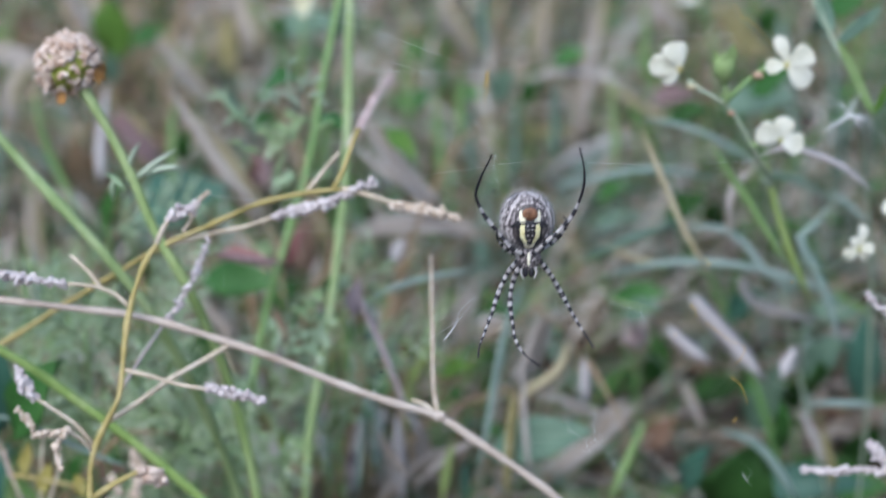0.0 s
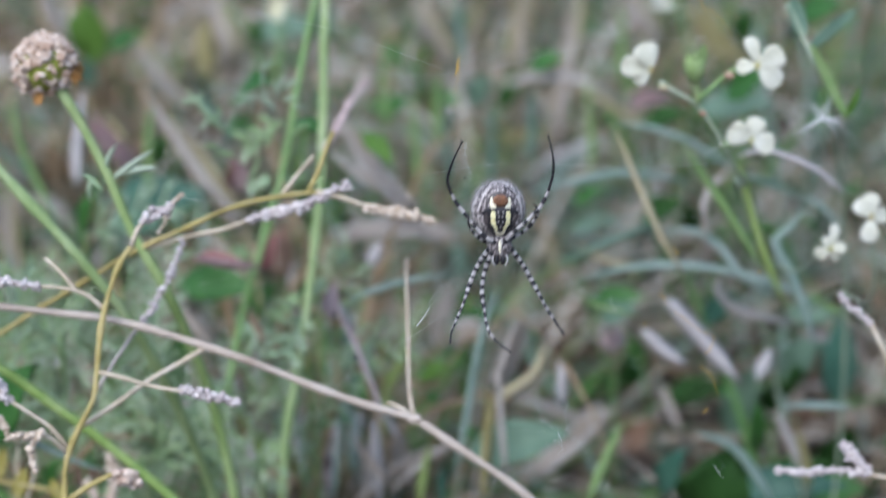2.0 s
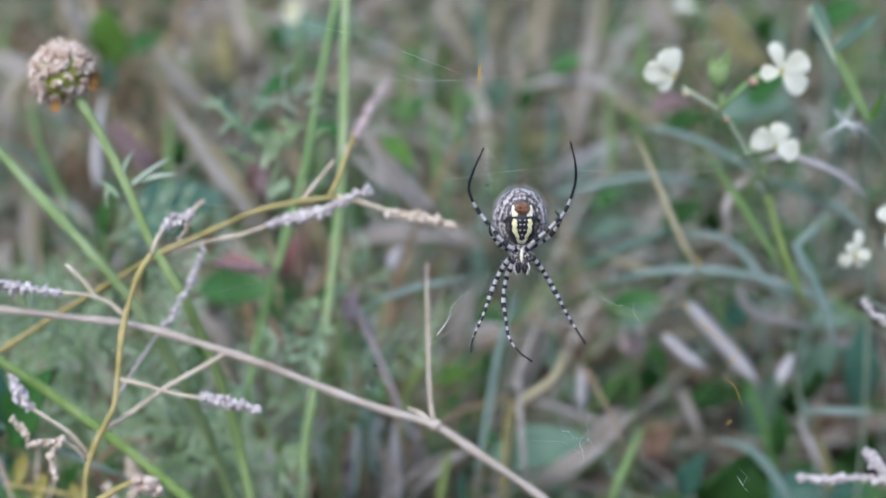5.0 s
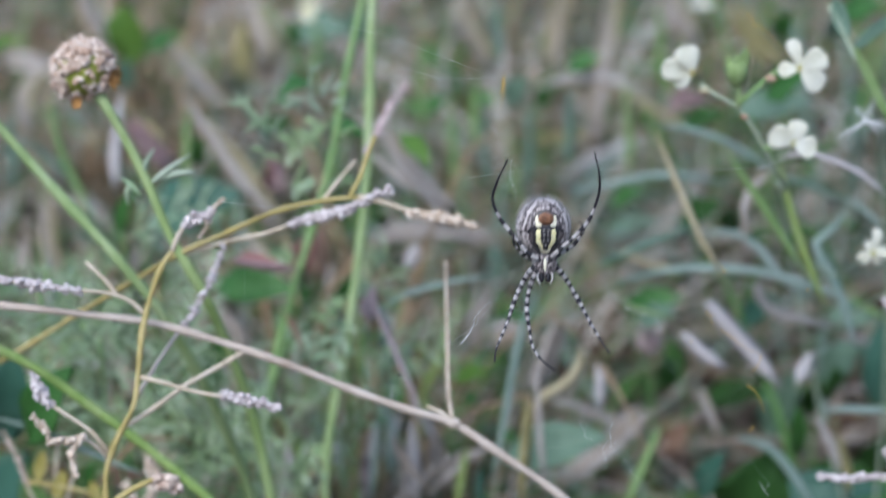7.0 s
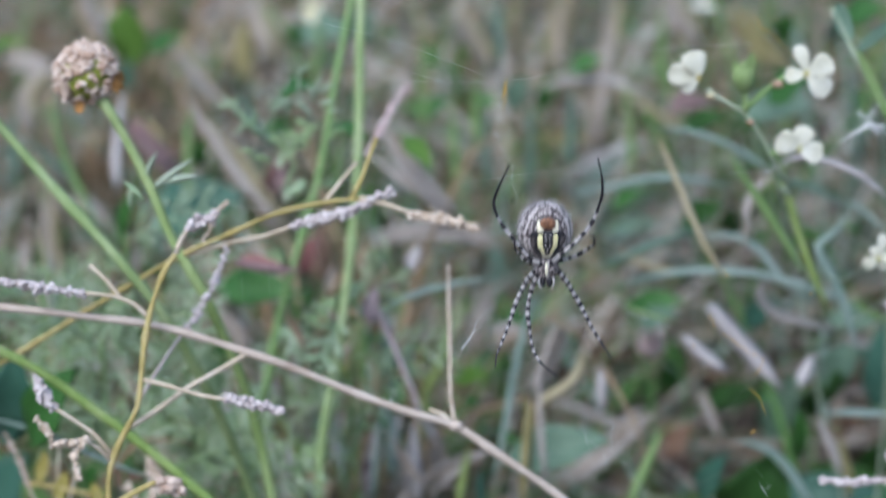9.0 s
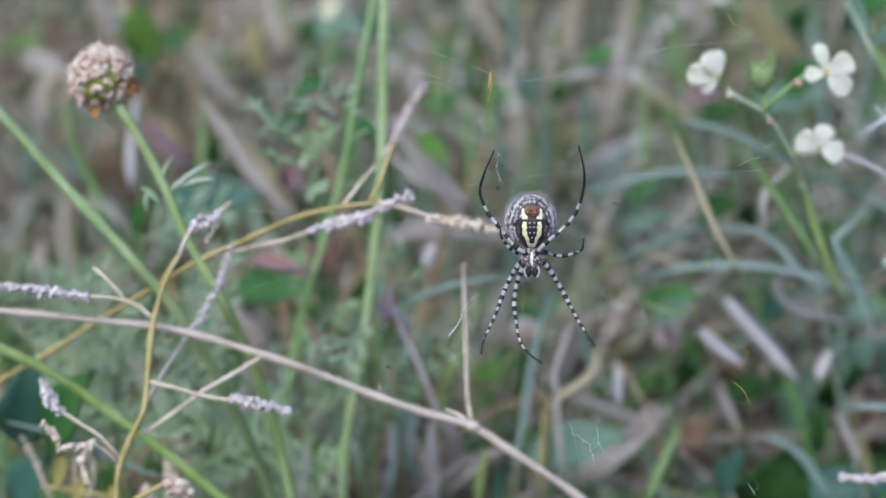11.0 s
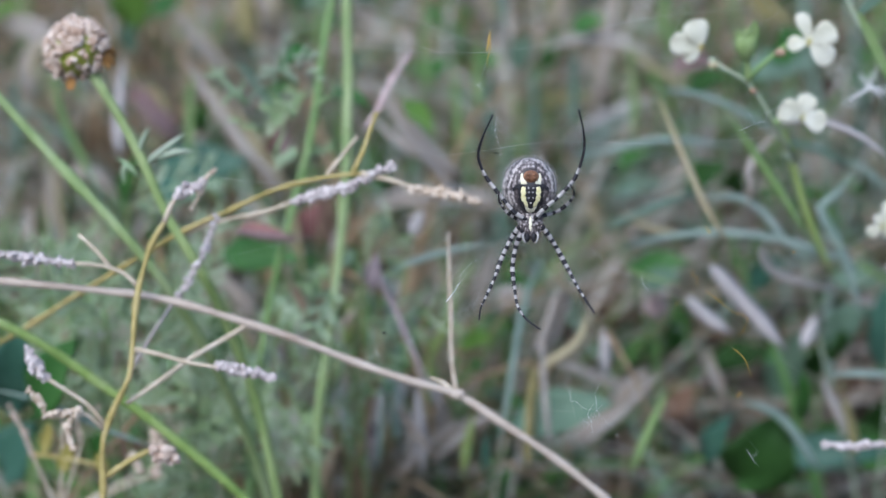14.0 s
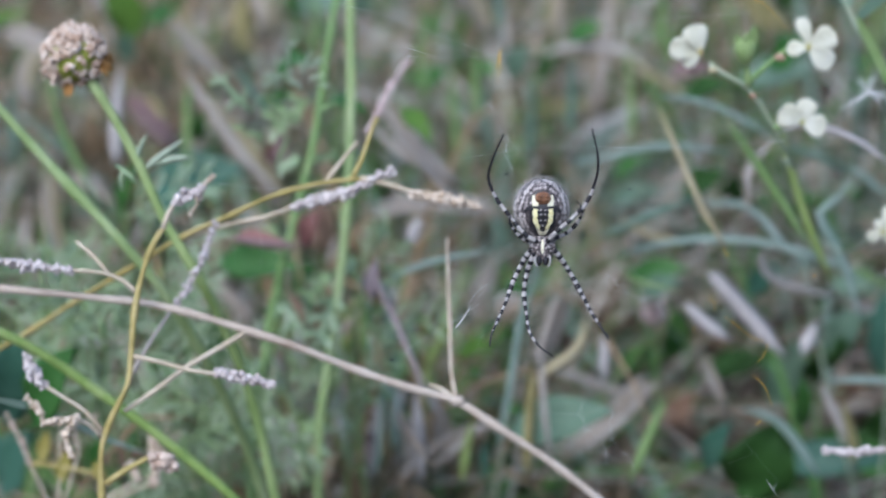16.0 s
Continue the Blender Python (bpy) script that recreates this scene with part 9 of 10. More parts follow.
bent_blade([(-0.0758, 0.7025, 0.2016), (-0.0819, 0.7055, 0.2101), (-0.0864, 0.7089, 0.2196), (-0.0891, 0.7124, 0.2294)], 0.0033, "blade_blue", "bluish grass blade, upright", root_at=(-0.1165, 1.1093, -0.0060))
bent_blade([(-0.0964, 0.6639, 0.1953), (-0.0969, 0.6673, 0.2049), (-0.0987, 0.6709, 0.2147), (-0.1018, 0.6741, 0.2238)], 0.0043, "dry_pale", "pale lilac dry leaf, upright", root_at=(-0.1493, 1.0284, -0.0060))


def build_far_flower():
    rng = random.Random(33)
    low = (-0.0965, 1.2048, 0.1761)
    root = thing("far_wild_radish", foot(low), "distant cream flower on a thin stem", "wildflower", "distant flowers")
    stem_part("stem", [(-0.1005, 1.0983, 0.3260), (-0.0925, 1.1122, 0.3018), (-0.0830, 1.1573, 0.2504), low, foot(low)], 0.001, 0.0016, "stem_green", root)
    build_flower(root, (-0.1005, 1.0983, 0.3260), [((-0.1068, 1.0906, 0.3286), 0.0100), ((-0.0995, 1.0933, 0.3356), 0.0105), ((-0.0926, 1.0908, 0.3284), 0.0098), ((-0.0992, 1.0870, 0.3192), 0.0098)], rng, "cream-yellow four-petalled flower", "petal_cream")
    first = settle(root)
    root = thing("far_wild_radish", foot((0.1964, 1.2048, 0.1761)), "distant cream flower on a thin stem", "wildflower", "distant flowers")
    build_flower(root, (0.1635, 1.1003, 0.3276), [((0.1545, 1.0910, 0.3313), 0.0114), ((0.1620, 1.0936, 0.3384), 0.0114), ((0.1684, 1.0897, 0.3278), 0.0114)], rng)
    stem_part("stem", [(0.1646, 1.0996, 0.3258), (0.1768, 1.1336, 0.2728), (0.1886, 1.1626, 0.2065), foot((0.1964, 1.2048, 0.1761))], 0.001, 0.0016, "stem_green", root)
    settle(root)
    return first


far_flower = build_far_flower()


def build_clover():
    rng = random.Random(34)
    c = Vector((0.1084, 0.8577, 0.1874))
    root = thing("faded_clover", foot(c, 0, 0.03), "faded dull pink clover head", "wildflower")
    bm = bmesh.new()
    for i in range(60):
        d = Vector((rng.gauss(0, 1), rng.gauss(0, 1), rng.gauss(0, 1))).normalized()
        ball(bm, c + d * 0.00826 * 0.8, 0.00826 * 0.3, 6, 4, (0.7, 0.7, 1.4), None, 0.2, rng)
    part("flower_head", bm, "clover", root)
    stem_part("stem", [c, c + Vector((0.004, 0.01, -0.05)), foot(c, 0, 0.03)], 0.0012, 0.0014, "stem_green", root)
    return settle(root)


build_clover()


# ---- the spider: belly towards the viewer, head down ----
MM = 0.001
BELLY = Vector((0, 5.0, -0.7))
ROUND = Vector((6.35, 5.6, 6.75))


DROP = -1.0


def belly_y(x, z, lift):
    q = 1 - ((x - BELLY.x) / ROUND.x) ** 2 - ((z - BELLY.z) / ROUND.z) ** 2
    return BELLY.y - ROUND.y * math.sqrt(max(0.0, q)) - lift


def belly_patch(outline, lift=0.12):
    """A marking that follows the curve of the belly, a hair proud of it."""
    outline = [(x, z + DROP) for x, z in outline]
    bm = bmesh.new()
    cx = sum(p[0] for p in outline) / len(outline)
    cz = sum(p[1] for p in outline) / len(outline)
    fine = []
    for i, p in enumerate(outline):
        q = outline[(i + 1) % len(outline)]
        fine += [(p[0] + (q[0] - p[0]) * k / 4, p[1] + (q[1] - p[1]) * k / 4) for k in range(4)]
    rings = []
    for f in (1.0, 0.97, 0.7, 0.35):
        rings.append([bm.verts.new(Vector((cx + (x - cx) * f, belly_y(cx + (x - cx) * f, cz + (z - cz) * f, lift if f < 1 else -0.05), cz + (z - cz) * f)) * MM) for x, z in fine])
    mid = bm.verts.new(Vector((cx, belly_y(cx, cz, lift), cz)) * MM)
    n = len(fine)
    for a, b in zip(rings, rings[1:]):
        for k in range(n):
            bm.faces.new((a[k], a[(k + 1) % n], b[(k + 1) % n], b[k]))
    for k in range(n):
        bm.faces.new((rings[-1][k], rings[-1][(k + 1) % n], mid))
    return bm


def mirrored(outline):
    return [(0.28 - x, z) for x, z in outline[::-1]]


def leg_bm(pts, widths, bands, dark_from, rng, dark_to=1.0):
    """A jointed, banded leg with bristles. pts in mm; widths: base and tip radius."""
    bm = bmesh.new()
    pts = [Vector(p) * MM for p in pts]
    def mat_of(f):
        if dark_from <= f <= dark_to:
            return 0
        return 0 if (f * bands) % 1.0 < (0.42 if f < 0.4 else 0.55) else 1
    def radius_of(f):
        g = min(1.0, max(0.0, (f - 0.45) / 0.45))
        r = widths[0] * (1.12 - 0.2 * f) * (1 - g) + widths[1] * g
        return r * MM * (1 + 0.10 * math.sin(f * 19))
    line = tube(bm, pts, 0, 0, 8, 0.0003, 0.05, mat_of, radius_of, rng=rng)
    for i in range(int(len(line) * 1.6)):
        f = rng.random()
        k = min(len(line) - 2, int(f * (len(line) - 1)))
        p, d = line[k], (line[k + 1] - line[k]).normalized()
        o = Vector((rng.gauss(0, 1), rng.gauss(0, 1), rng.gauss(0, 1)))
        o = (o - d * o.dot(d)).normalized()
        r = radius_of(f)
        n0 = len(bm.faces)
        tube(bm, [p + o * r * 0.8, p + o * (r + 0.00045) + d * 0.0003], 0.00003, 0.000012, 3, 0.001)
        bm.faces.ensure_lookup_table()
        for q in range(n0, len(bm.faces)):
            bm.faces[q].material_index = 0
    return bm


def build_spider():
    rng = random.Random(77)
    root = thing("spider", (0, 0, 0), "banded orb-weaver spider, belly showing, hanging head down in its web", "spider")
    bm = bmesh.new()
    ball(bm, BELLY * MM, MM, 40, 28, tuple(ROUND), None, 0.006, rng)
    abdomen = part("abdomen", bm, "abdomen", root, "round silvery abdomen speckled dark brown")
    bm = bmesh.new()
    for i in range(2000):
        z = rng.uniform(-0.7, 1)
        a = rng.uniform(0, 6.2832)
        q = Vector((math.sqrt(1 - z * z) * math.cos(a), math.sqrt(1 - z * z) * math.sin(a), z))
        if q.y < -0.75:
            continue
        p = BELLY + Vector((q.x * ROUND.x, q.y * ROUND.y, q.z * ROUND.z))
        tube(bm, [p * MM, (p + q * (0.35 + 0.45 * max(0, q.z)) + Vector((rng.uniform(-0.2, 0.2), 0, 0.25))) * MM], 0.000028, 0.000012, 3, 0.001)
    part("hair", bm, "white", abdomen, "fine silvery hair")
    part("belly_plate", belly_patch([(-2.60, 1.60), (2.88, 1.60), (3.30, 0.25), (2.95, -1.53), (3.20, -3.00), (1.80, -5.00), (0.14, -5.90), (-1.52, -5.00), (-2.92, -3.00), (-2.67, -1.53), (-3.02, 0.25)], 0.08), "black", abdomen, "black belly plate")
    bar = [(-4.14, 0.25), (-3.27, 1.12), (-2.30, 1.56), (-2.30, 0.58), (-3.11, 0.25), (-4.03, -0.50)]
    stripe = [(-1.95, 0.80), (-1.05, 0.62), (-1.25, -0.10), (-0.95, -0.60), (-1.30, -1.20), (-0.95, -1.90), (-0.95, -2.60), (-0.45, -3.40), (-0.50, -4.30), (-1.25, -3.80), (-1.55, -3.00), (-2.00, -2.60), (-2.20, -1.70), (-2.05, -1.10), (-2.30, -0.40)]
    flank = [(-2.20, 3.60), (-1.75, 3.90), (-1.65, 2.90), (-0.95, 2.30), (-0.85, 1.30), (-2.20, 1.20), (-2.35, 2.40)]
    tail = [(-1.25, -3.95), (-0.50, -4.25), (0.13, -4.60), (0.13, -5.60), (-0.70, -5.30)]
    for outline, mat, name in ((stripe, "yellow", "yellow_stripe"), (flank, "cream", "cream_patch"), (tail, "cream", "pale_patch"), (bar, "black", "black_bar")):
        part(name, belly_patch(outline, 0.12), mat, abdomen)
        part(name, belly_patch(mirrored(outline), 0.12), mat, abdomen)
    bm = bmesh.new()
    for x, z in ((-0.42, 0.45), (0.70, 0.45), (-0.35, -1.90), (0.63, -1.90), (-0.30, -0.60), (0.58, -0.60), (0.14, -3.10)):
        ball(bm, Vector((x, belly_y(x, z + DROP, 0.14), z + DROP)) * MM, 0.00023, 6, 5, lump=0.15, rng=rng)
    part("dot_pattern", bm, "white", abdomen)
    x, z = (0.14, 3.02 + DROP)
    spot = Vector((x, belly_y(x, z, 0.0), z))
    bm = bmesh.new()
    ball(bm, spot * MM, 0.0017, 18, 12, (1.08, 0.6, 0.85), None, 0.05, rng)
    spinneret = part("spinneret", bm, "brown", abdomen, "reddish brown spinneret knob")
    bm = bmesh.new()
    for dx in (-0.7, 0.7):
        for dz in (-0.2, 0.5):
            ball(bm, (spot + Vector((dx, -1.0, dz))) * MM, 0.0004, 8, 6, (1.2, 0.7, 1), None, 0.08, rng)
    part("spinneret_tip", bm, "brown", spinneret)
    # front body
    bm = bmesh.new()
    ball(bm, Vector((0.2, 4.0, -9.0)) * MM, MM, 24, 16, (2.85, 2.3, 3.9), None, 0.03, rng)
    body = part("front_body", bm, "front", root, "dark front body with white specks")
    bm = bmesh.new()
    ball(bm, Vector((0.15, 1.95, -9.1)) * MM, MM, 14, 10, (0.42, 0.4, 1.7), None, 0.08, rng)
    part("breast_stripe", bm, "cream", body, "cream breast stripe")
    for sx in (-1, 1):
        bm = bmesh.new()
        ball(bm, Vector((0.15 + 0.75 * sx, 2.6, -12.3)) * MM, MM, 12, 8, (0.62, 0.9, 1.2), None, 0.05, rng)
        part("jaw", bm, "black", body, "black jaw")
        bm = bmesh.new()
        tube(bm, [Vector((0.2 + 1.5 * sx, 2.8, -11.0)) * MM, Vector((0.2 + 1.75 * sx, 1.9, -12.4)) * MM, Vector((0.2 + 1.15 * sx, 1.6, -13.6)) * MM], 0.00026, 0.00016, 8, 0.0004)
        part("feeler", bm, "white", body, "pale feeler")
    bm = bmesh.new()
    for i in range(4):
        for sx in (-1, 1):
            ball(bm, Vector((0.2 + sx * 2.0, 3.3, -6.6 - 1.15 * i)) * MM, 0.00085, 10, 7, (1.2, 1, 0.85), None, 0.08, rng)
    part("hip_ring", bm, ["front"], body)
    # legs: the long ones reach the web in front of the body
    specs = [
        ([(-0.62, 2.40, -8.20), (-3.22, 1.40, -6.68), (-7.01, 1.60, -2.35), (-10.53, 2.00, 2.42), (-12.05, 0.80, 6.59), (-11.15, -1.00, 10.80), (-8.75, -2.50, 16.30)], (0.46, 0.19), 9.5, 0.58),
        ([(0.95, 2.40, -8.20), (3.01, 1.40, -5.87), (7.35, 1.80, -2.08), (10.06, 2.40, 0.90), (11.79, 1.80, 5.13), (12.45, 0.80, 8.60), (12.15, -0.80, 12.30), (10.85, -2.50, 17.50)], (0.46, 0.19), 9.5, 0.58),
        ([(-2.13, 3.00, -9.66), (-4.14, 4.60, -12.64), (-6.47, 4.60, -17.52), (-8.37, 2.60, -22.40), (-10.26, 0.50, -26.19), (-11.51, -1.00, -28.90), (-11.78, -2.00, -31.17)], (0.53, 0.21), 12.5, 0.86),
        ([(-1.43, 2.80, -10.37), (-2.95, 3.80, -14.00), (-3.92, 3.60, -19.69), (-3.49, 2.20, -24.02), (-2.62, 0.40, -28.63), (-0.78, -0.80, -31.17), (2.47, -2.00, -33.45)], (0.53, 0.20), 12.5, 0.80),
        ([(2.74, 3.00, -9.66), (5.72, 4.60, -13.83), (8.97, 4.20, -19.69), (11.14, 2.40, -23.75), (13.20, 0.20, -27.00), (14.93, -1.80, -29.55)], (0.54, 0.21), 12.5, 0.84),
        ([(2.58, 3.60, -9.77), (5.61, 5.80, -13.94), (8.86, 5.40, -19.79), (11.09, 3.50, -23.86), (13.20, 1.00, -27.11), (14.83, -1.20, -29.44)], (0.48, 0.20), 12.5, 0.84),
    ]
    for pts, widths, bands, dark in specs:
        part("leg", leg_bm(pts, widths, bands, dark, rng), ["black", "white"], root, "black and white banded leg")
    # the two short legs turn on their hips
    left_hip = Vector((-1.32, 3.40, -8.85))
    pts = [Vector(p) - left_hip for p in ((-1.32, 3.40, -8.85), (-4.30, 2.60, -7.20), (-6.40, 1.60, -5.00), (-7.20, 1.20, -3.40), (-7.20, 1.00, -1.40))]
    left = part("leg", leg_bm(pts, (0.42, 0.2), 5.5, 0.70, rng), ["black", "white"], root, "short black and white banded leg")
    left.location = left_hip * MM
    hip = Vector((2.74, 3.40, -7.49))
    pts = [Vector(p) - hip for p in ((2.74, 3.40, -7.49), (6.81, 5.50, -5.49), (8.86, 5.00, -2.78), (9.24, 2.60, -0.72), (7.78, 0.40, 1.18))]
    short = part("leg", leg_bm(pts, (0.42, 0.2), 5.5, 0.74, rng), ["black", "white"], root, "short black and white banded leg")
    short.location = hip * MM
    return root, short, hip * MM, left, left_hip * MM


spider, short_leg, hip, left_leg, left_hip = build_spider()


# ---- the web ----
def wiggle(pts, rng, size=0.0005):
    """A crooked fibre along the points."""
    line = smooth_line(pts, 0.0014)
    return [p + Vector((rng.uniform(-1, 1), 0.3 * rng.uniform(-1, 1), rng.uniform(-1, 1))) * size for p in line]


def build_web():
    rng = random.Random(55)
    root = thing("orb_web", (0, 0, 0), "fine silk orb web with caught golden fluff", "web")
    spokes = []
    for i in range(22):
        a = 6.2832 * i / 22 + rng.uniform(-0.06, 0.06)
        d = Vector((math.cos(a), 0, math.sin(a)))
        L = rng.uniform(0.07, 0.085)
        spokes.append((d, L))
        bm = bmesh.new()
        tube(bm, [d * 0.012 + Vector((0, -0.0025, 0)), d * L + Vector((0, -0.001, 0))], 0.000009, 0.000009, 3, 0.05)
        part("spoke", bm, "silk", root)
    bm = bmesh.new()
    for k in range(9):
        r = 0.024 + 0.0062 * k
        for i in range(22):
            if rng.random() < 0.45:
                continue
            a, b = spokes[i], spokes[(i + 1) % 22]
            p, q = a[0] * (r + 0.0003 * i), b[0] * (r + 0.0003 * (i + 1))
            m = (p + q) / 2 * 0.985
            tube(bm, [p + Vector((0, -0.002, 0)), m + Vector((0, -0.002, 0)), q + Vector((0, -0.002, 0))], 0.000008, 0.000008, 3, 0.004)
    part("spiral", bm, "silk", root)
    for pts in (((0.0375, 0, -0.0195), (0.0385, 0, -0.022), (0.0392, 0, -0.0235)), ((0.0341, 0, -0.0270), (0.0338, 0, -0.0282)),
                ((0.0415, 0, -0.0250), (0.0424, 0, -0.0261), (0.0450, 0, -0.0281), (0.0480, 0, -0.0296), (0.0510, 0, -0.0310)), ((0.0510, 0, -0.0310), (0.0504, 0, -0.0335), (0.0484, 0, -0.0348)), ((0.0405, 0, -0.0095), (0.0413, 0, -0.0110), (0.0420, 0, -0.0100)),
                ((-0.0094, 0, 0.0350), (-0.0098, 0, 0.0312), (-0.0104, 0, 0.0275)), ((0.045, 0, 0.048), (0.050, 0, 0.043), (0.055, 0, 0.038)), ((0.0479, 0, -0.0376), (0.0502, 0, -0.0410), (0.0516, 0, -0.0447)),
                ((-0.002, 0, 0.055), (0.000, 0, 0.054), (0.004, 0, 0.052))):
        bm = bmesh.new()
        line = tube(bm, wiggle(pts, rng), 0.00007, 0.00004, 4, 0.0006, 0.5, rng=rng)
        for _ in range(4):
            p = rng.choice(line)
            ball(bm, p, rng.uniform(0.00008, 0.00018), 6, 4, (1, 1, 1), None, 0.3, rng)
        part("fluff", bm, "orange", root, "golden plant fluff in the silk")
    for pts in (((-0.0096, 0, 0.0345), (-0.0098, 0, 0.0325), (-0.0102, 0, 0.0308)),):
        bm = bmesh.new()
        tube(bm, wiggle(pts, rng, 0.0001), 0.00022, 0.00012, 5, 0.0006, 0.4, rng=rng)
        part("plant_scrap", bm, "orange", root, "golden scrap of dry plant in the silk")
    bm = bmesh.new()
    tube(bm, wiggle(((-0.0196, 0, -0.0272), (-0.0176, 0, -0.0247), (-0.0163, 0, -0.0226)), rng, 0.0003), 0.00010, 0.00004, 5, 0.0005, 0.6, rng=rng)
    part("silk_wad", bm, "down", root, "wad of white silk")
    for pts in (((-0.0108, 0, -0.0160), (-0.0150, 0, -0.0212), (-0.0196, 0, -0.0272)), ((-0.0084, -0.002, 0.0160), (-0.0074, -0.001, 0.0092), (-0.0066, 0.0005, 0.0045)), ((-0.0104, 0, 0.0280), (-0.0118, 0, 0.0225), (-0.0086, -0.002, 0.0165)), ((-0.0084, -0.002, 0.0160), (0.0010, 0, 0.0085), (0.0107, -0.002, 0.0170))):
        bm = bmesh.new()
        tube(bm, pts, 0.000016, 0.000016, 3, 0.002, 0.3)
        part("thread", bm, "silk", root)
    for c in ((0.0493, 0, -0.0487), (0.0487, 0, -0.0493), (0.0610, 0, -0.0155)):
        bm = bmesh.new()
        ball(bm, c, 0.00026, 7, 5, (1, 0.8, 1), None, 0.4, rng)
        part("seed", bm, "orange", root, "orange speck")
    for c in ((0.0195, 0, 0.004), (0.0075, 0, 0.054), (-0.034, 0, -0.0345), (-0.008, 0, 0.0075)):
        bm = bmesh.new()
        ball(bm, c, 0.0003, 7, 5, (1.4, 0.8, 0.7), None, 0.3, rng)
        tube(bm, [Vector(c), Vector(c) + Vector((0.0012, 0, -0.0005))], 0.00008, 0.00004, 3, 0.001)
        part("midge", bm, "black", root, "tiny dark midge caught in silk")
    for pts in (((0.052, 0, 0.0145), (0.0545, 0, 0.015), (0.0545, 0, 0.0165), (0.0558, 0, 0.018)), ((0.048, 0, 0.0125), (0.052, 0, 0.0145)),
                ((-0.018, 0, -0.024), (-0.013, 0, -0.018)), ((0.0083, 0, -0.0457), (0.010, 0, -0.0503), (0.014, 0, -0.0524), (0.0163, 0, -0.0533)), ((0.0156, 0, -0.046), (0.0157, 0, -0.0493), (0.0163, 0, -0.0533), (0.0197, 0, -0.058), (0.022, 0, -0.0607), (0.024, 0, -0.0623)), ((0.014, 0, -0.0524), (0.0152, 0, -0.0575)), ((0.0262, 0, -0.0213), (0.0275, 0, -0.0250)), ((0.021, 0, -0.0195), (0.0235, 0, -0.0208)), ((-0.0362, 0, -0.0385), (-0.0352, 0, -0.0397)), ((0.0515, 0, -0.0620), (0.0525, 0, -0.0640)),
                ((-0.0122, 0, 0.0232), (-0.0112, 0, 0.0215)), ((0.014, 0, -0.014), (0.02, 0, -0.02)), ((-0.0084, 0, 0.0152), (-0.0076, 0, 0.0097), (-0.0070, 0, 0.0060))):
        bm = bmesh.new()
        line = tube(bm, wiggle(pts, rng, 0.0007), 0.000022, 0.000014, 4, 0.0005, 0.5, rng=rng)
        for _ in range(5):
            p = rng.choice(line)
            q = p + Vector((rng.uniform(-1, 1), 0.2, rng.uniform(-1, 1))) * 0.002
            tube(bm, [p, p.lerp(q, 0.5) + Vector((0, 0, rng.uniform(-1, 1) * 0.0004)), q], 0.000016, 0.00001, 3, 0.0006, 0.5, rng=rng)
        for _ in range(6):
            ball(bm, rng.choice(line), rng.uniform(0.00006, 0.00015), 5, 4, (1, 1, 1), None, 0.3, rng)
        part("white_fluff", bm, "down", root, "white fluff in the silk")
    return root


web = build_web()


def build_guy_threads():
    """Long silk threads from the web to the stalks around it."""
    rng = random.Random(56)
    root = thing("guy_threads", (0.0088, 0.3811, 0.4568), "long silk threads tied to the weeds", "web")
    for pts in (((-0.0277, 0.4301, 0.4452), (-0.0033, 0.3905, 0.4534), (0.0153, 0.3761, 0.4578), (0.0301, 0.3823, 0.4601), (0.0811, 0.4527, 0.4490)), ((-0.0217, 0.4313, 0.4484), (-0.0033, 0.3904, 0.4531)), ((-0.0062, 0.3915, 0.4268), (0.0061, 0.3729, 0.4343), (0.0205, 0.3688, 0.4376), (0.0395, 0.3734, 0.4355), (0.0863, 0.4311, 0.4186)),
                ((-0.0588, 0.4956, 0.4498), (-0.0345, 0.4445, 0.4555), (-0.0101, 0.3931, 0.4606), (0.0101, 0.3807, 0.4556)), ((-0.0587, 0.3899, 0.4224), (-0.0468, 0.3894, 0.4211), (-0.0322, 0.3991, 0.4186)), ((0.0049, 0.3703, 0.3979), (0.0008, 0.3739, 0.3931), (-0.0137, 0.3895, 0.3775))):
        bm = bmesh.new()
        tube(bm, pts, 0.000024, 0.000024, 3, 0.01, 0.3)
        part("thread", bm, "silk", root)
    return settle(root)


build_guy_threads()

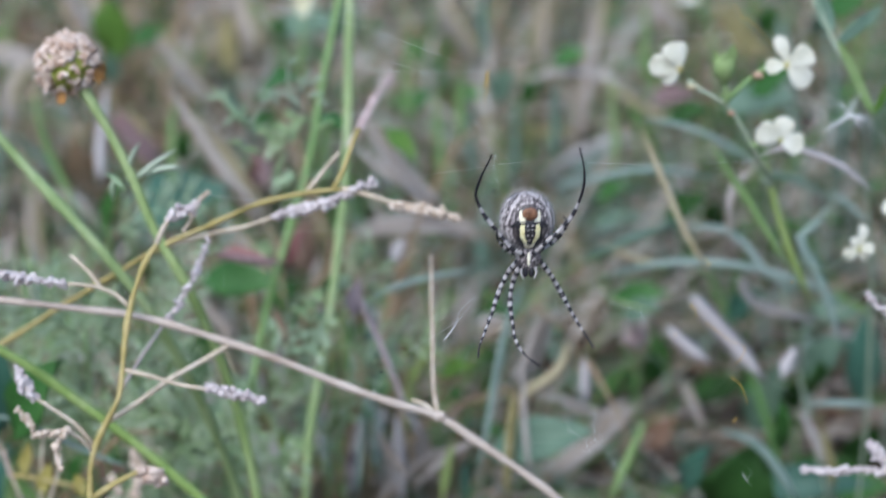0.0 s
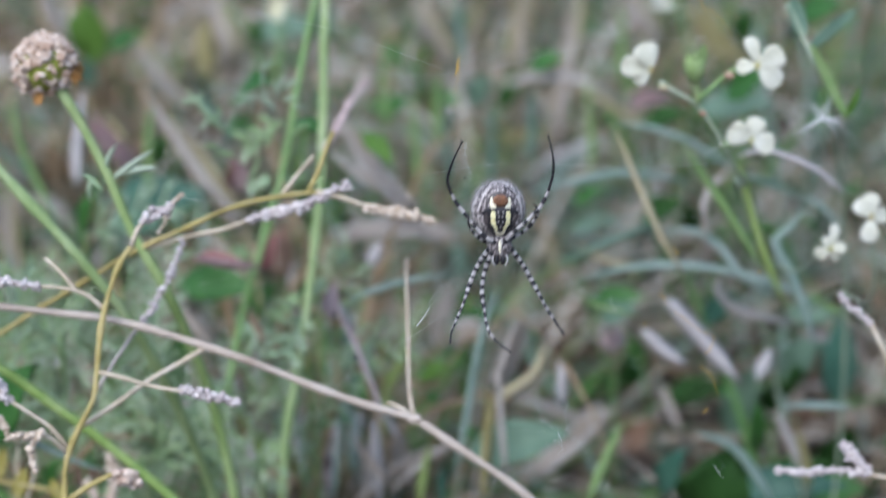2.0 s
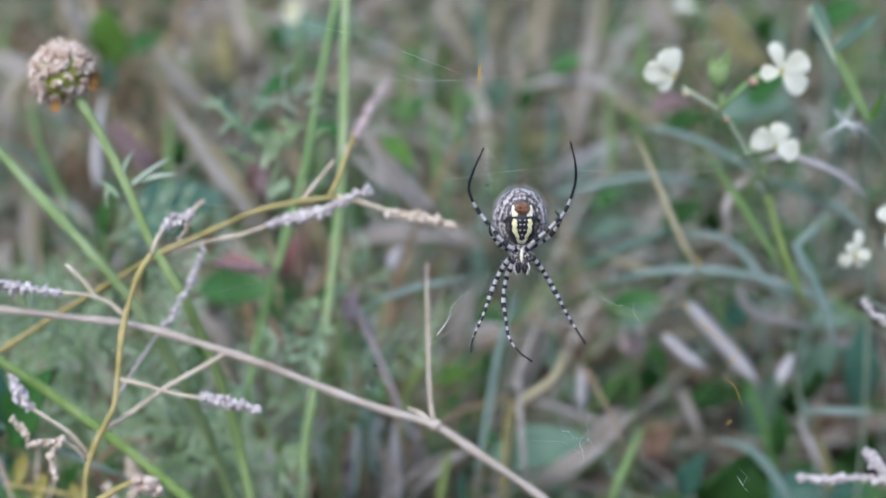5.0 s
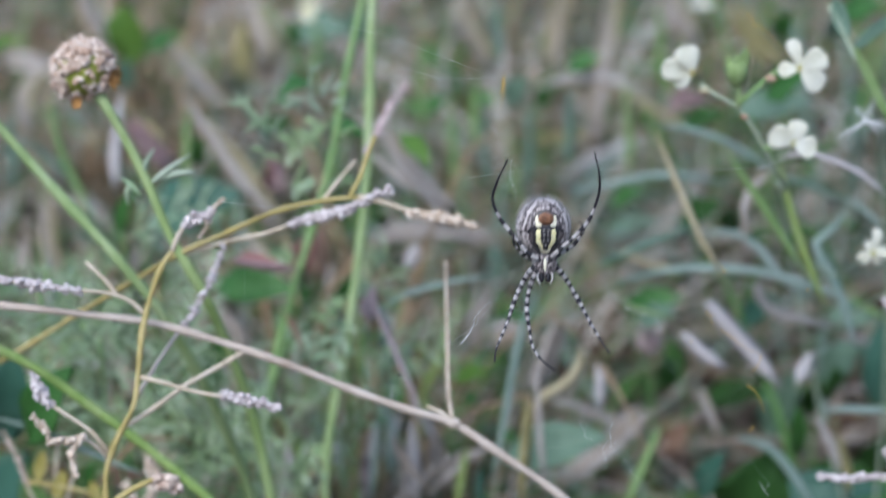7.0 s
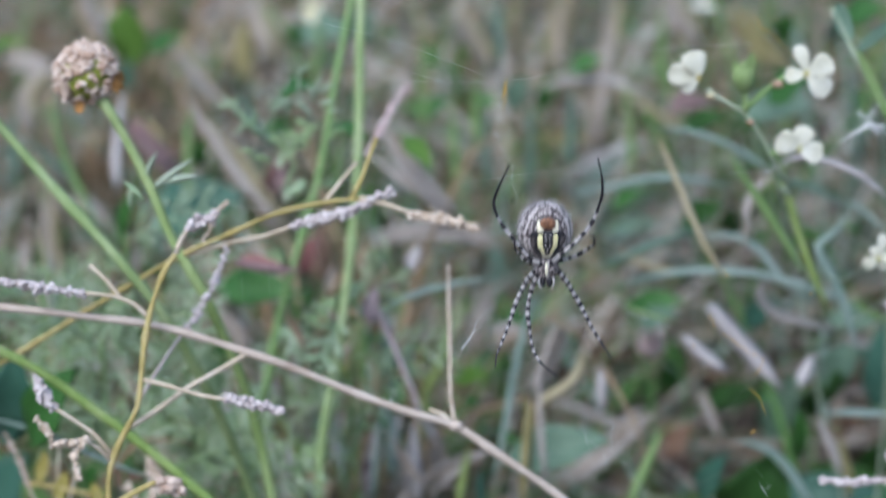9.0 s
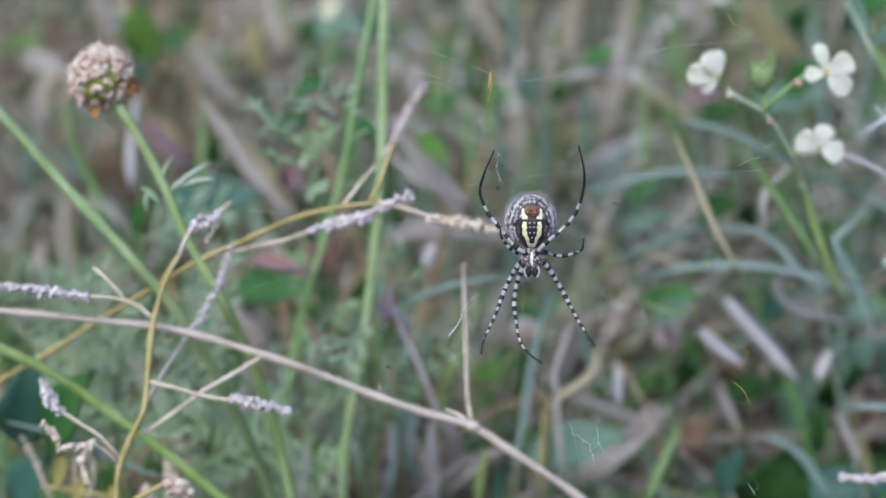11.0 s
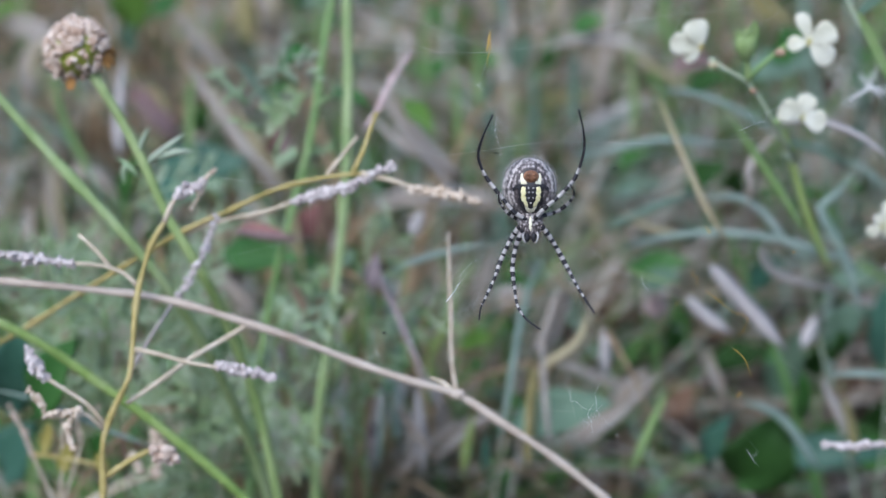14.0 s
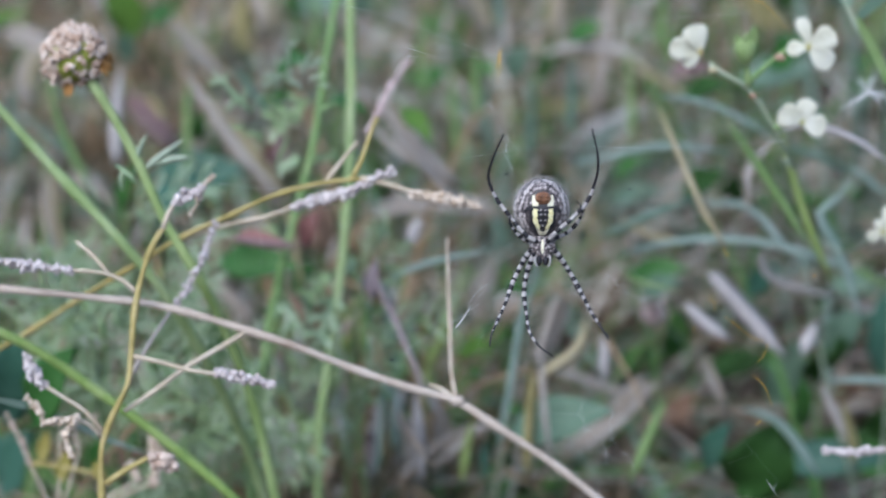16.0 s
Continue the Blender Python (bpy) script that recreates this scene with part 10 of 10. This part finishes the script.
SPIDER_PATH = [
    (0, 0.0195, 0.3527, 0.4279, -5.0, 0.0, 4.0, 0),
    (0.1, 0.0208, 0.3538, 0.4306, -5.6, 0.0, 3.8, 0),
    (0.2, 0.0189, 0.3540, 0.4310, -6.2, 0.0, 3.6, 0),
    (0.3, 0.0195, 0.3538, 0.4300, -6.8, 0.0, 3.4, 0),
    (0.4, 0.0195, 0.3533, 0.4284, -7.4, 0.0, 3.2, 0),
    (0.5, 0.0190, 0.3536, 0.4287, -8.0, 0.0, 3.0, 0),
    (0.6, 0.0178, 0.3562, 0.4315, -8.8, 0.0, 2.6, 0),
    (0.7, 0.0189, 0.3572, 0.4300, -9.6, 0.0, 2.2, 0),
    (0.8, 0.0207, 0.3580, 0.4279, -10.4, 0.0, 1.8, 0),
    (0.9, 0.0197, 0.3596, 0.4276, -11.2, 0.0, 1.4, 0),
    (1, 0.0181, 0.3618, 0.4293, -12.0, 0.0, 1.0, 0),
    (1.1, 0.0180, 0.3632, 0.4284, -13.6, 0.0, 0.8, 0),
    (1.2, 0.0194, 0.3643, 0.4266, -15.2, 0.0, 0.6, 0),
    (1.3, 0.0200, 0.3655, 0.4253, -16.8, 0.0, 0.4, 0),
    (1.4, 0.0199, 0.3681, 0.4274, -18.4, 0.0, 0.2, 0),
    (1.5, 0.0186, 0.3701, 0.4280, -20.0, 0.0, 0.0, 0),
    (1.6, 0.0205, 0.3678, 0.4269, -18.0, 0.0, 0.4, 0),
    (1.7, 0.0219, 0.3658, 0.4266, -16.0, 0.0, 0.8, 0),
    (1.8, 0.0202, 0.3644, 0.4277, -14.0, 0.0, 1.2, 0),
    (1.9, 0.0191, 0.3635, 0.4300, -12.0, 0.0, 1.6, 0),
    (2, 0.0192, 0.3612, 0.4287, -10.0, 0.0, 2.0, 0),
    (2.1, 0.0193, 0.3609, 0.4282, -10.8, 0.0, 2.0, 0),
    (2.2, 0.0185, 0.3606, 0.4276, -11.6, 0.0, 2.0, 0),
    (2.3, 0.0179, 0.3608, 0.4286, -12.4, 0.0, 2.0, 0),
    (2.4, 0.0182, 0.3610, 0.4296, -13.2, 0.0, 2.0, 0),
    (2.5, 0.0198, 0.3600, 0.4270, -14.0, 0.0, 2.0, 0),
    (2.6, 0.0208, 0.3582, 0.4284, -14.2, 0.0, 1.6, 0),
    (2.7, 0.0195, 0.3568, 0.4306, -14.4, 0.0, 1.2, 0),
    (2.8, 0.0188, 0.3551, 0.4320, -14.6, 0.0, 0.8, 0),
    (2.9, 0.0200, 0.3530, 0.4321, -14.8, 0.0, 0.4, 0),
    (3, 0.0193, 0.3501, 0.4298, -15.0, 0.0, 0.0, 0),
    (3.1, 0.0186, 0.3520, 0.4312, -14.8, 0.0, 0.0, 0),
    (3.2, 0.0178, 0.3550, 0.4326, -14.6, 0.0, 0.0, 0),
    (3.3, 0.0173, 0.3570, 0.4310, -14.4, 0.0, 0.0, 0),
    (3.4, 0.0181, 0.3584, 0.4279, -14.2, 0.0, 0.0, 0),
    (3.5, 0.0187, 0.3600, 0.4253, -14.0, 0.0, 0.0, 0),
    (3.6, 0.0203, 0.3607, 0.4290, -12.8, 0.0, 0.4, 0),
    (3.7, 0.0192, 0.3605, 0.4303, -11.6, 0.0, 0.8, 0),
    (3.8, 0.0203, 0.3587, 0.4273, -10.4, 0.0, 1.2, 0),
    (3.9, 0.0212, 0.3579, 0.4268, -9.2, 0.0, 1.6, 0),
    (4, 0.0189, 0.3591, 0.4284, -8.0, 0.0, 2.0, 0),
    (6.5, 0.0192, 0.3614, 0.4238, -15.0, 0.0, 0.0, 0),
    (6.6, 0.0192, 0.3607, 0.4236, -13.6, 0.0, 0.4, 0),
    (6.7, 0.0189, 0.3612, 0.4269, -12.2, 0.0, 0.8, 0),
    (6.8, 0.0199, 0.3608, 0.4275, -10.8, 0.0, 1.2, 0),
    (6.9, 0.0199, 0.3596, 0.4261, -9.4, 0.0, 1.6, 0),
    (7, 0.0200, 0.3590, 0.4262, -8.0, 0.0, 2.0, 0),
    (7.1, 0.0204, 0.3609, 0.4293, -8.8, 0.0, 2.0, 0),
    (7.2, 0.0199, 0.3621, 0.4302, -9.6, 0.0, 2.0, 0),
    (7.3, 0.0205, 0.3618, 0.4270, -10.4, 0.0, 2.0, 0),
    (7.4, 0.0214, 0.3622, 0.4258, -11.2, 0.0, 2.0, 0),
    (7.5, 0.0197, 0.3632, 0.4265, -12.0, 0.0, 2.0, 0),
    (7.6, 0.0179, 0.3645, 0.4287, -13.6, 0.0, 1.6, 9),
    (7.7, 0.0205, 0.3643, 0.4264, -15.2, 0.0, 1.2, 18),
    (7.8, 0.0197, 0.3639, 0.4239, -16.8, 0.0, 0.8, 27),
    (7.9, 0.0201, 0.3650, 0.4255, -18.4, 0.0, 0.4, 36),
    (8, 0.0194, 0.3666, 0.4284, -20.0, 0.0, 0.0, 45),
    (8.1, 0.0187, 0.3661, 0.4270, -17.8, 0.0, 0.0, 40),
    (8.2, 0.0217, 0.3656, 0.4239, -14.6, 0.0, 0.0, 35),
    (8.3, 0.0220, 0.3664, 0.4242, -11.4, 0.0, 0.0, 30),
    (8.4, 0.0203, 0.3682, 0.4270, -8.2, 0.0, 0.0, 25),
    (8.5, 0.0201, 0.3686, 0.4265, -5.0, 0.0, 0.0, 20),
    (8.6, 0.0197, 0.3642, 0.4253, -5.2, 0.0, 0.6, 20),
    (8.7, 0.0201, 0.3616, 0.4265, -5.4, 0.0, 1.2, 20),
    (8.8, 0.0190, 0.3603, 0.4308, -5.6, 0.0, 1.8, 20),
    (8.9, 0.0167, 0.3582, 0.4330, -5.8, 0.0, 2.4, 20),
    (9, 0.0193, 0.3541, 0.4276, -5.0, 0.0, 3.0, 20),
    (9.1, 0.0172, 0.3535, 0.4262, -5.5, 0.0, 2.9, 22),
    (11.5, 0.0130, 0.3726, 0.4247, -17.3, 0.5, -0.3, 42),
    (11.6, 0.0196, 0.3666, 0.4241, -16.9, 0.5, -0.3, 42),
    (11.7, 0.0186, 0.3613, 0.4256, -16.5, 0.5, -0.3, 42),
    (11.8, 0.0136, 0.3567, 0.4290, -16.1, 0.5, -0.3, 42),
    (11.9, 0.0159, 0.3523, 0.4318, -15.7, 0.5, -0.3, 42),
    (12, 0.0163, 0.3462, 0.4299, -15.3, 0.5, -0.3, 42),
    (12.1, 0.0169, 0.3422, 0.4324, -16.3, 0.5, -0.3, 42),
    (12.2, 0.0113, 0.3388, 0.4361, -17.3, 0.5, -0.3, 42),
    (12.3, 0.0084, 0.3346, 0.4377, -18.3, 0.5, -0.3, 42),
    (12.4, 0.0182, 0.3294, 0.4352, -19.3, 0.5, -0.3, 42),
    (12.5, 0.0174, 0.3249, 0.4352, -20.3, 0.5, -0.3, 42),
    (12.6, 0.0132, 0.3276, 0.4358, -20.3, 0.5, -0.3, 42),
    (12.7, 0.0164, 0.3314, 0.4387, -20.3, 0.5, -0.3, 42),
    (12.8, 0.0186, 0.3331, 0.4361, -20.3, 0.5, -0.3, 42),
    (12.9, 0.0184, 0.3345, 0.4332, -20.3, 0.5, -0.3, 42),
    (13, 0.0174, 0.3361, 0.4303, -20.3, 0.5, -0.3, 42),
    (13.1, 0.0139, 0.3398, 0.4325, -18.3, 0.5, -0.3, 54),
    (13.2, 0.0168, 0.3422, 0.4318, -16.3, 0.5, -0.3, 48),
    (13.3, 0.0166, 0.3442, 0.4297, -14.3, 0.5, -0.3, 42),
    (13.4, 0.0179, 0.3469, 0.4288, -12.3, 0.5, -0.3, 36),
    (13.5, 0.0170, 0.3505, 0.4305, -10.3, 0.5, -0.3, 30),
    (13.6, 0.0151, 0.3538, 0.4314, -11.3, 0.5, -0.3, 26),
    (13.7, 0.0181, 0.3557, 0.4283, -12.3, 0.5, -0.3, 22),
    (13.8, 0.0155, 0.3577, 0.4255, -13.3, 0.5, -0.3, 18),
    (13.9, 0.0162, 0.3610, 0.4260, -14.3, 0.5, -0.3, 14),
    (14, 0.0166, 0.3651, 0.4283, -15.3, 0.5, -0.3, 10),
    (14.1, 0.0172, 0.3626, 0.4252, -13.3, 0.5, 0.3, 8),
    (14.2, 0.0180, 0.3612, 0.4249, -11.3, 0.5, 0.9, 6),
    (14.3, 0.0183, 0.3595, 0.4239, -9.3, 0.5, 1.5, 4),
    (14.4, 0.0154, 0.3603, 0.4293, -7.3, 0.5, 2.1, 2),
    (14.5, 0.0164, 0.3584, 0.4277, -5.3, 0.6, 2.7, 0),
    (14.6, 0.0170, 0.3583, 0.4275, -6.7, 0.5, 2.1, 0),
    (14.7, 0.0187, 0.3578, 0.4262, -8.1, 0.5, 1.5, 0),
    (14.8, 0.0160, 0.3597, 0.4310, -9.5, 0.5, 0.9, 0),
    (15, 0.0154, 0.3578, 0.4264, -12.3, 0.5, -0.3, 0),
    (15.1, 0.0147, 0.3570, 0.4243, -12.9, 0.5, -0.3, 0),
    (15.2, 0.0154, 0.3576, 0.4259, -13.5, 0.5, -0.3, 0),
    (15.3, 0.0130, 0.3585, 0.4280, -14.1, 0.5, -0.3, 0),
    (15.4, 0.0158, 0.3574, 0.4253, -14.7, 0.5, -0.3, 0),
    (15.5, 0.0174, 0.3576, 0.4259, -15.3, 0.5, -0.3, 0),
    (15.6, 0.0163, 0.3554, 0.4253, -15.3, 0.5, -0.3, 0),
    (15.7, 0.0172, 0.3549, 0.4261, -15.3, 0.5, -0.3, 0),
    (15.8, 0.0178, 0.3549, 0.4282, -15.3, 0.5, -0.3, 0),
    (15.9, 0.0201, 0.3543, 0.4283, -15.3, 0.5, -0.3, 0),
    (16, 0.0189, 0.3535, 0.4281, -15.3, 0.5, -0.3, 0),
]

# the web quivers: seconds and the quick shift, in mm a thirtieth of a second
QUIVER = [(2.0, 0.3, 1.2), (4.0, 0.3, 1.9), (7.0, 0.2, 1.2), (9.0, 0.2, 1.3), (12.2, 1.2, 0.6), (12.4, 1.5, 0.4), (12.5, 1.9, 0.3), (13.0, 0.9, 0.3), (13.5, 1.0, 0.4), (14.5, 0.9, 0.3)]
LEFT_LEG = [(0, 0), (0.7, 0), (0.9, -14), (1.3, -14), (1.45, 0), (2.8, 0), (3.0, -12), (3.3, -12), (3.5, 0), (16, 0)]

STALK_SWAY = [(0, 0.00, 0.0), (0.5, 0.46, 0.0), (1, 0.33, 0.0), (1.5, 0.19, 0.0), (2, -0.03, 0.0), (2.5, -0.07, 0.0), (3, -0.22, 0.0), (3.5, -0.08, 0.0), (4, 0.15, 0.0), (6.5, -0.30, 0.0), (7, 0.37, 0.0), (7.5, 0.69, 0.0), (8, 0.54, 0.0), (8.5, 0.23, 0.0), (9, -0.30, 0.0), (11.5, 0.28, -0.6), (12, -1.08, -0.5), (12.5, -1.07, -0.5), (13, -0.96, -0.5), (13.5, -0.83, -0.5), (14, -0.90, -0.5), (14.5, -0.39, -0.5), (15, -0.81, -0.5), (15.5, -0.33, -0.5), (16, -0.61, -0.5)]
BRANCH_SWAY = [(0, 0.00, 0.0), (0.5, -0.05, 0.2), (1, -0.03, 0.0), (1.5, -0.03, -0.0), (2, -0.03, -0.1), (2.5, 0.02, -0.2), (3, 0.01, -0.4), (3.5, -0.01, -0.1), (4, -0.00, 0.1), (6.5, 0.00, 0.0), (7, 0.08, -0.2), (7.5, 0.09, -0.2), (8, 0.07, -0.1), (8.5, 0.08, -0.1), (9, 0.03, -0.1), (11.5, 0.22, -1.0), (12, 0.20, -1.8), (12.5, 0.08, -1.6), (13, 0.11, -1.1), (13.5, 0.12, -1.4), (14, 0.10, -1.6), (14.5, 0.19, -0.2), (15, 0.11, -1.2), (15.5, 0.19, -1.5), (16, 0.17, -1.0)]
WEED_SWAY = [(0, 0.00, -0.0), (0.5, 0.03, 0.2), (1, 0.00, 0.2), (1.5, -0.01, 0.4), (2, -0.03, 0.4), (2.5, 0.01, 0.1), (3, 0.00, 0.3), (3.5, 0.02, 0.0), (4, 0.01, -0.0), (6.5, -0.01, -0.3), (7, 0.03, -0.1), (7.5, 0.02, -0.5), (8, 0.04, -0.1), (8.5, 0.05, -0.1), (9, 0.06, -0.2), (11.5, -0.41, 0.5), (12, -0.36, 1.2), (12.5, -0.35, 0.1), (13, -0.32, -0.1), (13.5, -0.38, 0.5), (14, -0.35, 0.7), (14.5, -0.40, 0.9), (15, -0.41, 1.0), (15.5, -0.40, 0.9), (16, -0.32, 0.8)]
HEAD_SWAY = [(0, 0.00, 0.0), (0.5, 0.08, 0.9), (1, 0.05, 0.5), (1.5, 0.06, 0.9), (2, 0.09, 0.9), (2.5, 0.06, 0.6), (3, 0.02, 0.5), (3.5, -0.07, 0.0), (4, 0.02, 0.3), (6.5, -0.15, -0.2), (7, 0.02, 0.5), (7.5, 0.05, 0.2), (8, 0.08, 0.5), (8.5, 0.03, 0.2), (9, 0.01, -0.1), (11.5, 0.13, -0.7), (12, -0.22, -1.6), (12.5, -0.23, -2.1), (13, -0.17, -1.4), (13.5, -0.12, -0.2), (14, -0.23, -1.2), (14.5, -0.10, -0.2), (15, -0.17, -0.4), (15.5, -0.18, -0.8), (16, -0.21, -1.1)]
LONG_SWAY = [(0, 0, 0), (9, 0, 0), (11.5, 0.1, 0), (16, 0.1, 0)]
RADISH_SWAY = [(0, 0.00, -0.0), (0.5, -0.02, 0.6), (1, -0.04, 0.9), (1.5, -0.07, 1.0), (2, -0.11, 1.1), (2.5, -0.11, 0.9), (3, -0.09, 0.5), (3.5, 0.03, -0.1), (4, -0.03, 0.8), (6.5, -0.04, -0.1), (7, -0.12, 0.9), (7.5, -0.11, 1.0), (8, -0.10, 0.9), (8.5, -0.09, 0.7), (9, 0.04, 0.0), (11.5, 0.24, -1.8), (12, 0.20, -1.8), (12.5, 0.21, -1.8), (13, 0.23, -1.8), (13.5, 0.17, -1.8), (14, 0.15, -1.8), (14.5, 0.16, -1.8), (15, 0.20, -1.8), (15.5, 0.15, -1.8), (16, 0.18, -1.8)]

FAR_SWAY = [(0, 1.0, 0), (4, 0.4, 0), (7, 0.0, 0), (9, 0.2, 0), (12.5, 1.0, 0), (16, -0.9, 0)]


def sway(root, rows):
    """Wind: the plant leans about its foot by these degrees, and is drawn up or down by these millimetres."""
    x, y, z = root.location
    walk(root, [(t, pose(x, y, z + 0.001 * lift, 0, a, 0)) for t, a, lift in rows])


def motions():
    rows = [(t, pose(x, y, z, rx, ry, rz)) for t, x, y, z, rx, ry, rz, leg in SPIDER_PATH]
    at = {round(t, 2): m for t, m in rows}
    for t, dx, dz in QUIVER:
        for side in (-1, 1):
            rows.append((t + side / 30, Matrix.Translation((side * dx * MM, 0, side * dz * MM)) @ at[t]))
    rows.sort(key=lambda row: row[0])
    walk(spider, rows)
    walk(web, rows)
    walk(short_leg, [(t, pose(*hip, 0, leg, 0)) for t, x, y, z, rx, ry, rz, leg in SPIDER_PATH])
    walk(left_leg, [(t, pose(*left_hip, 0, a, 0)) for t, a in LEFT_LEG])

    for s in stalks:
        sway(s, STALK_SWAY)
    sway(yellow_branch, BRANCH_SWAY)
    sway(yellow_weed, WEED_SWAY)
    sway(stem_long, LONG_SWAY)
    sway(seed_head, HEAD_SWAY)
    sway(radish, RADISH_SWAY)
    sway(far_flower, FAR_SWAY)


motions()
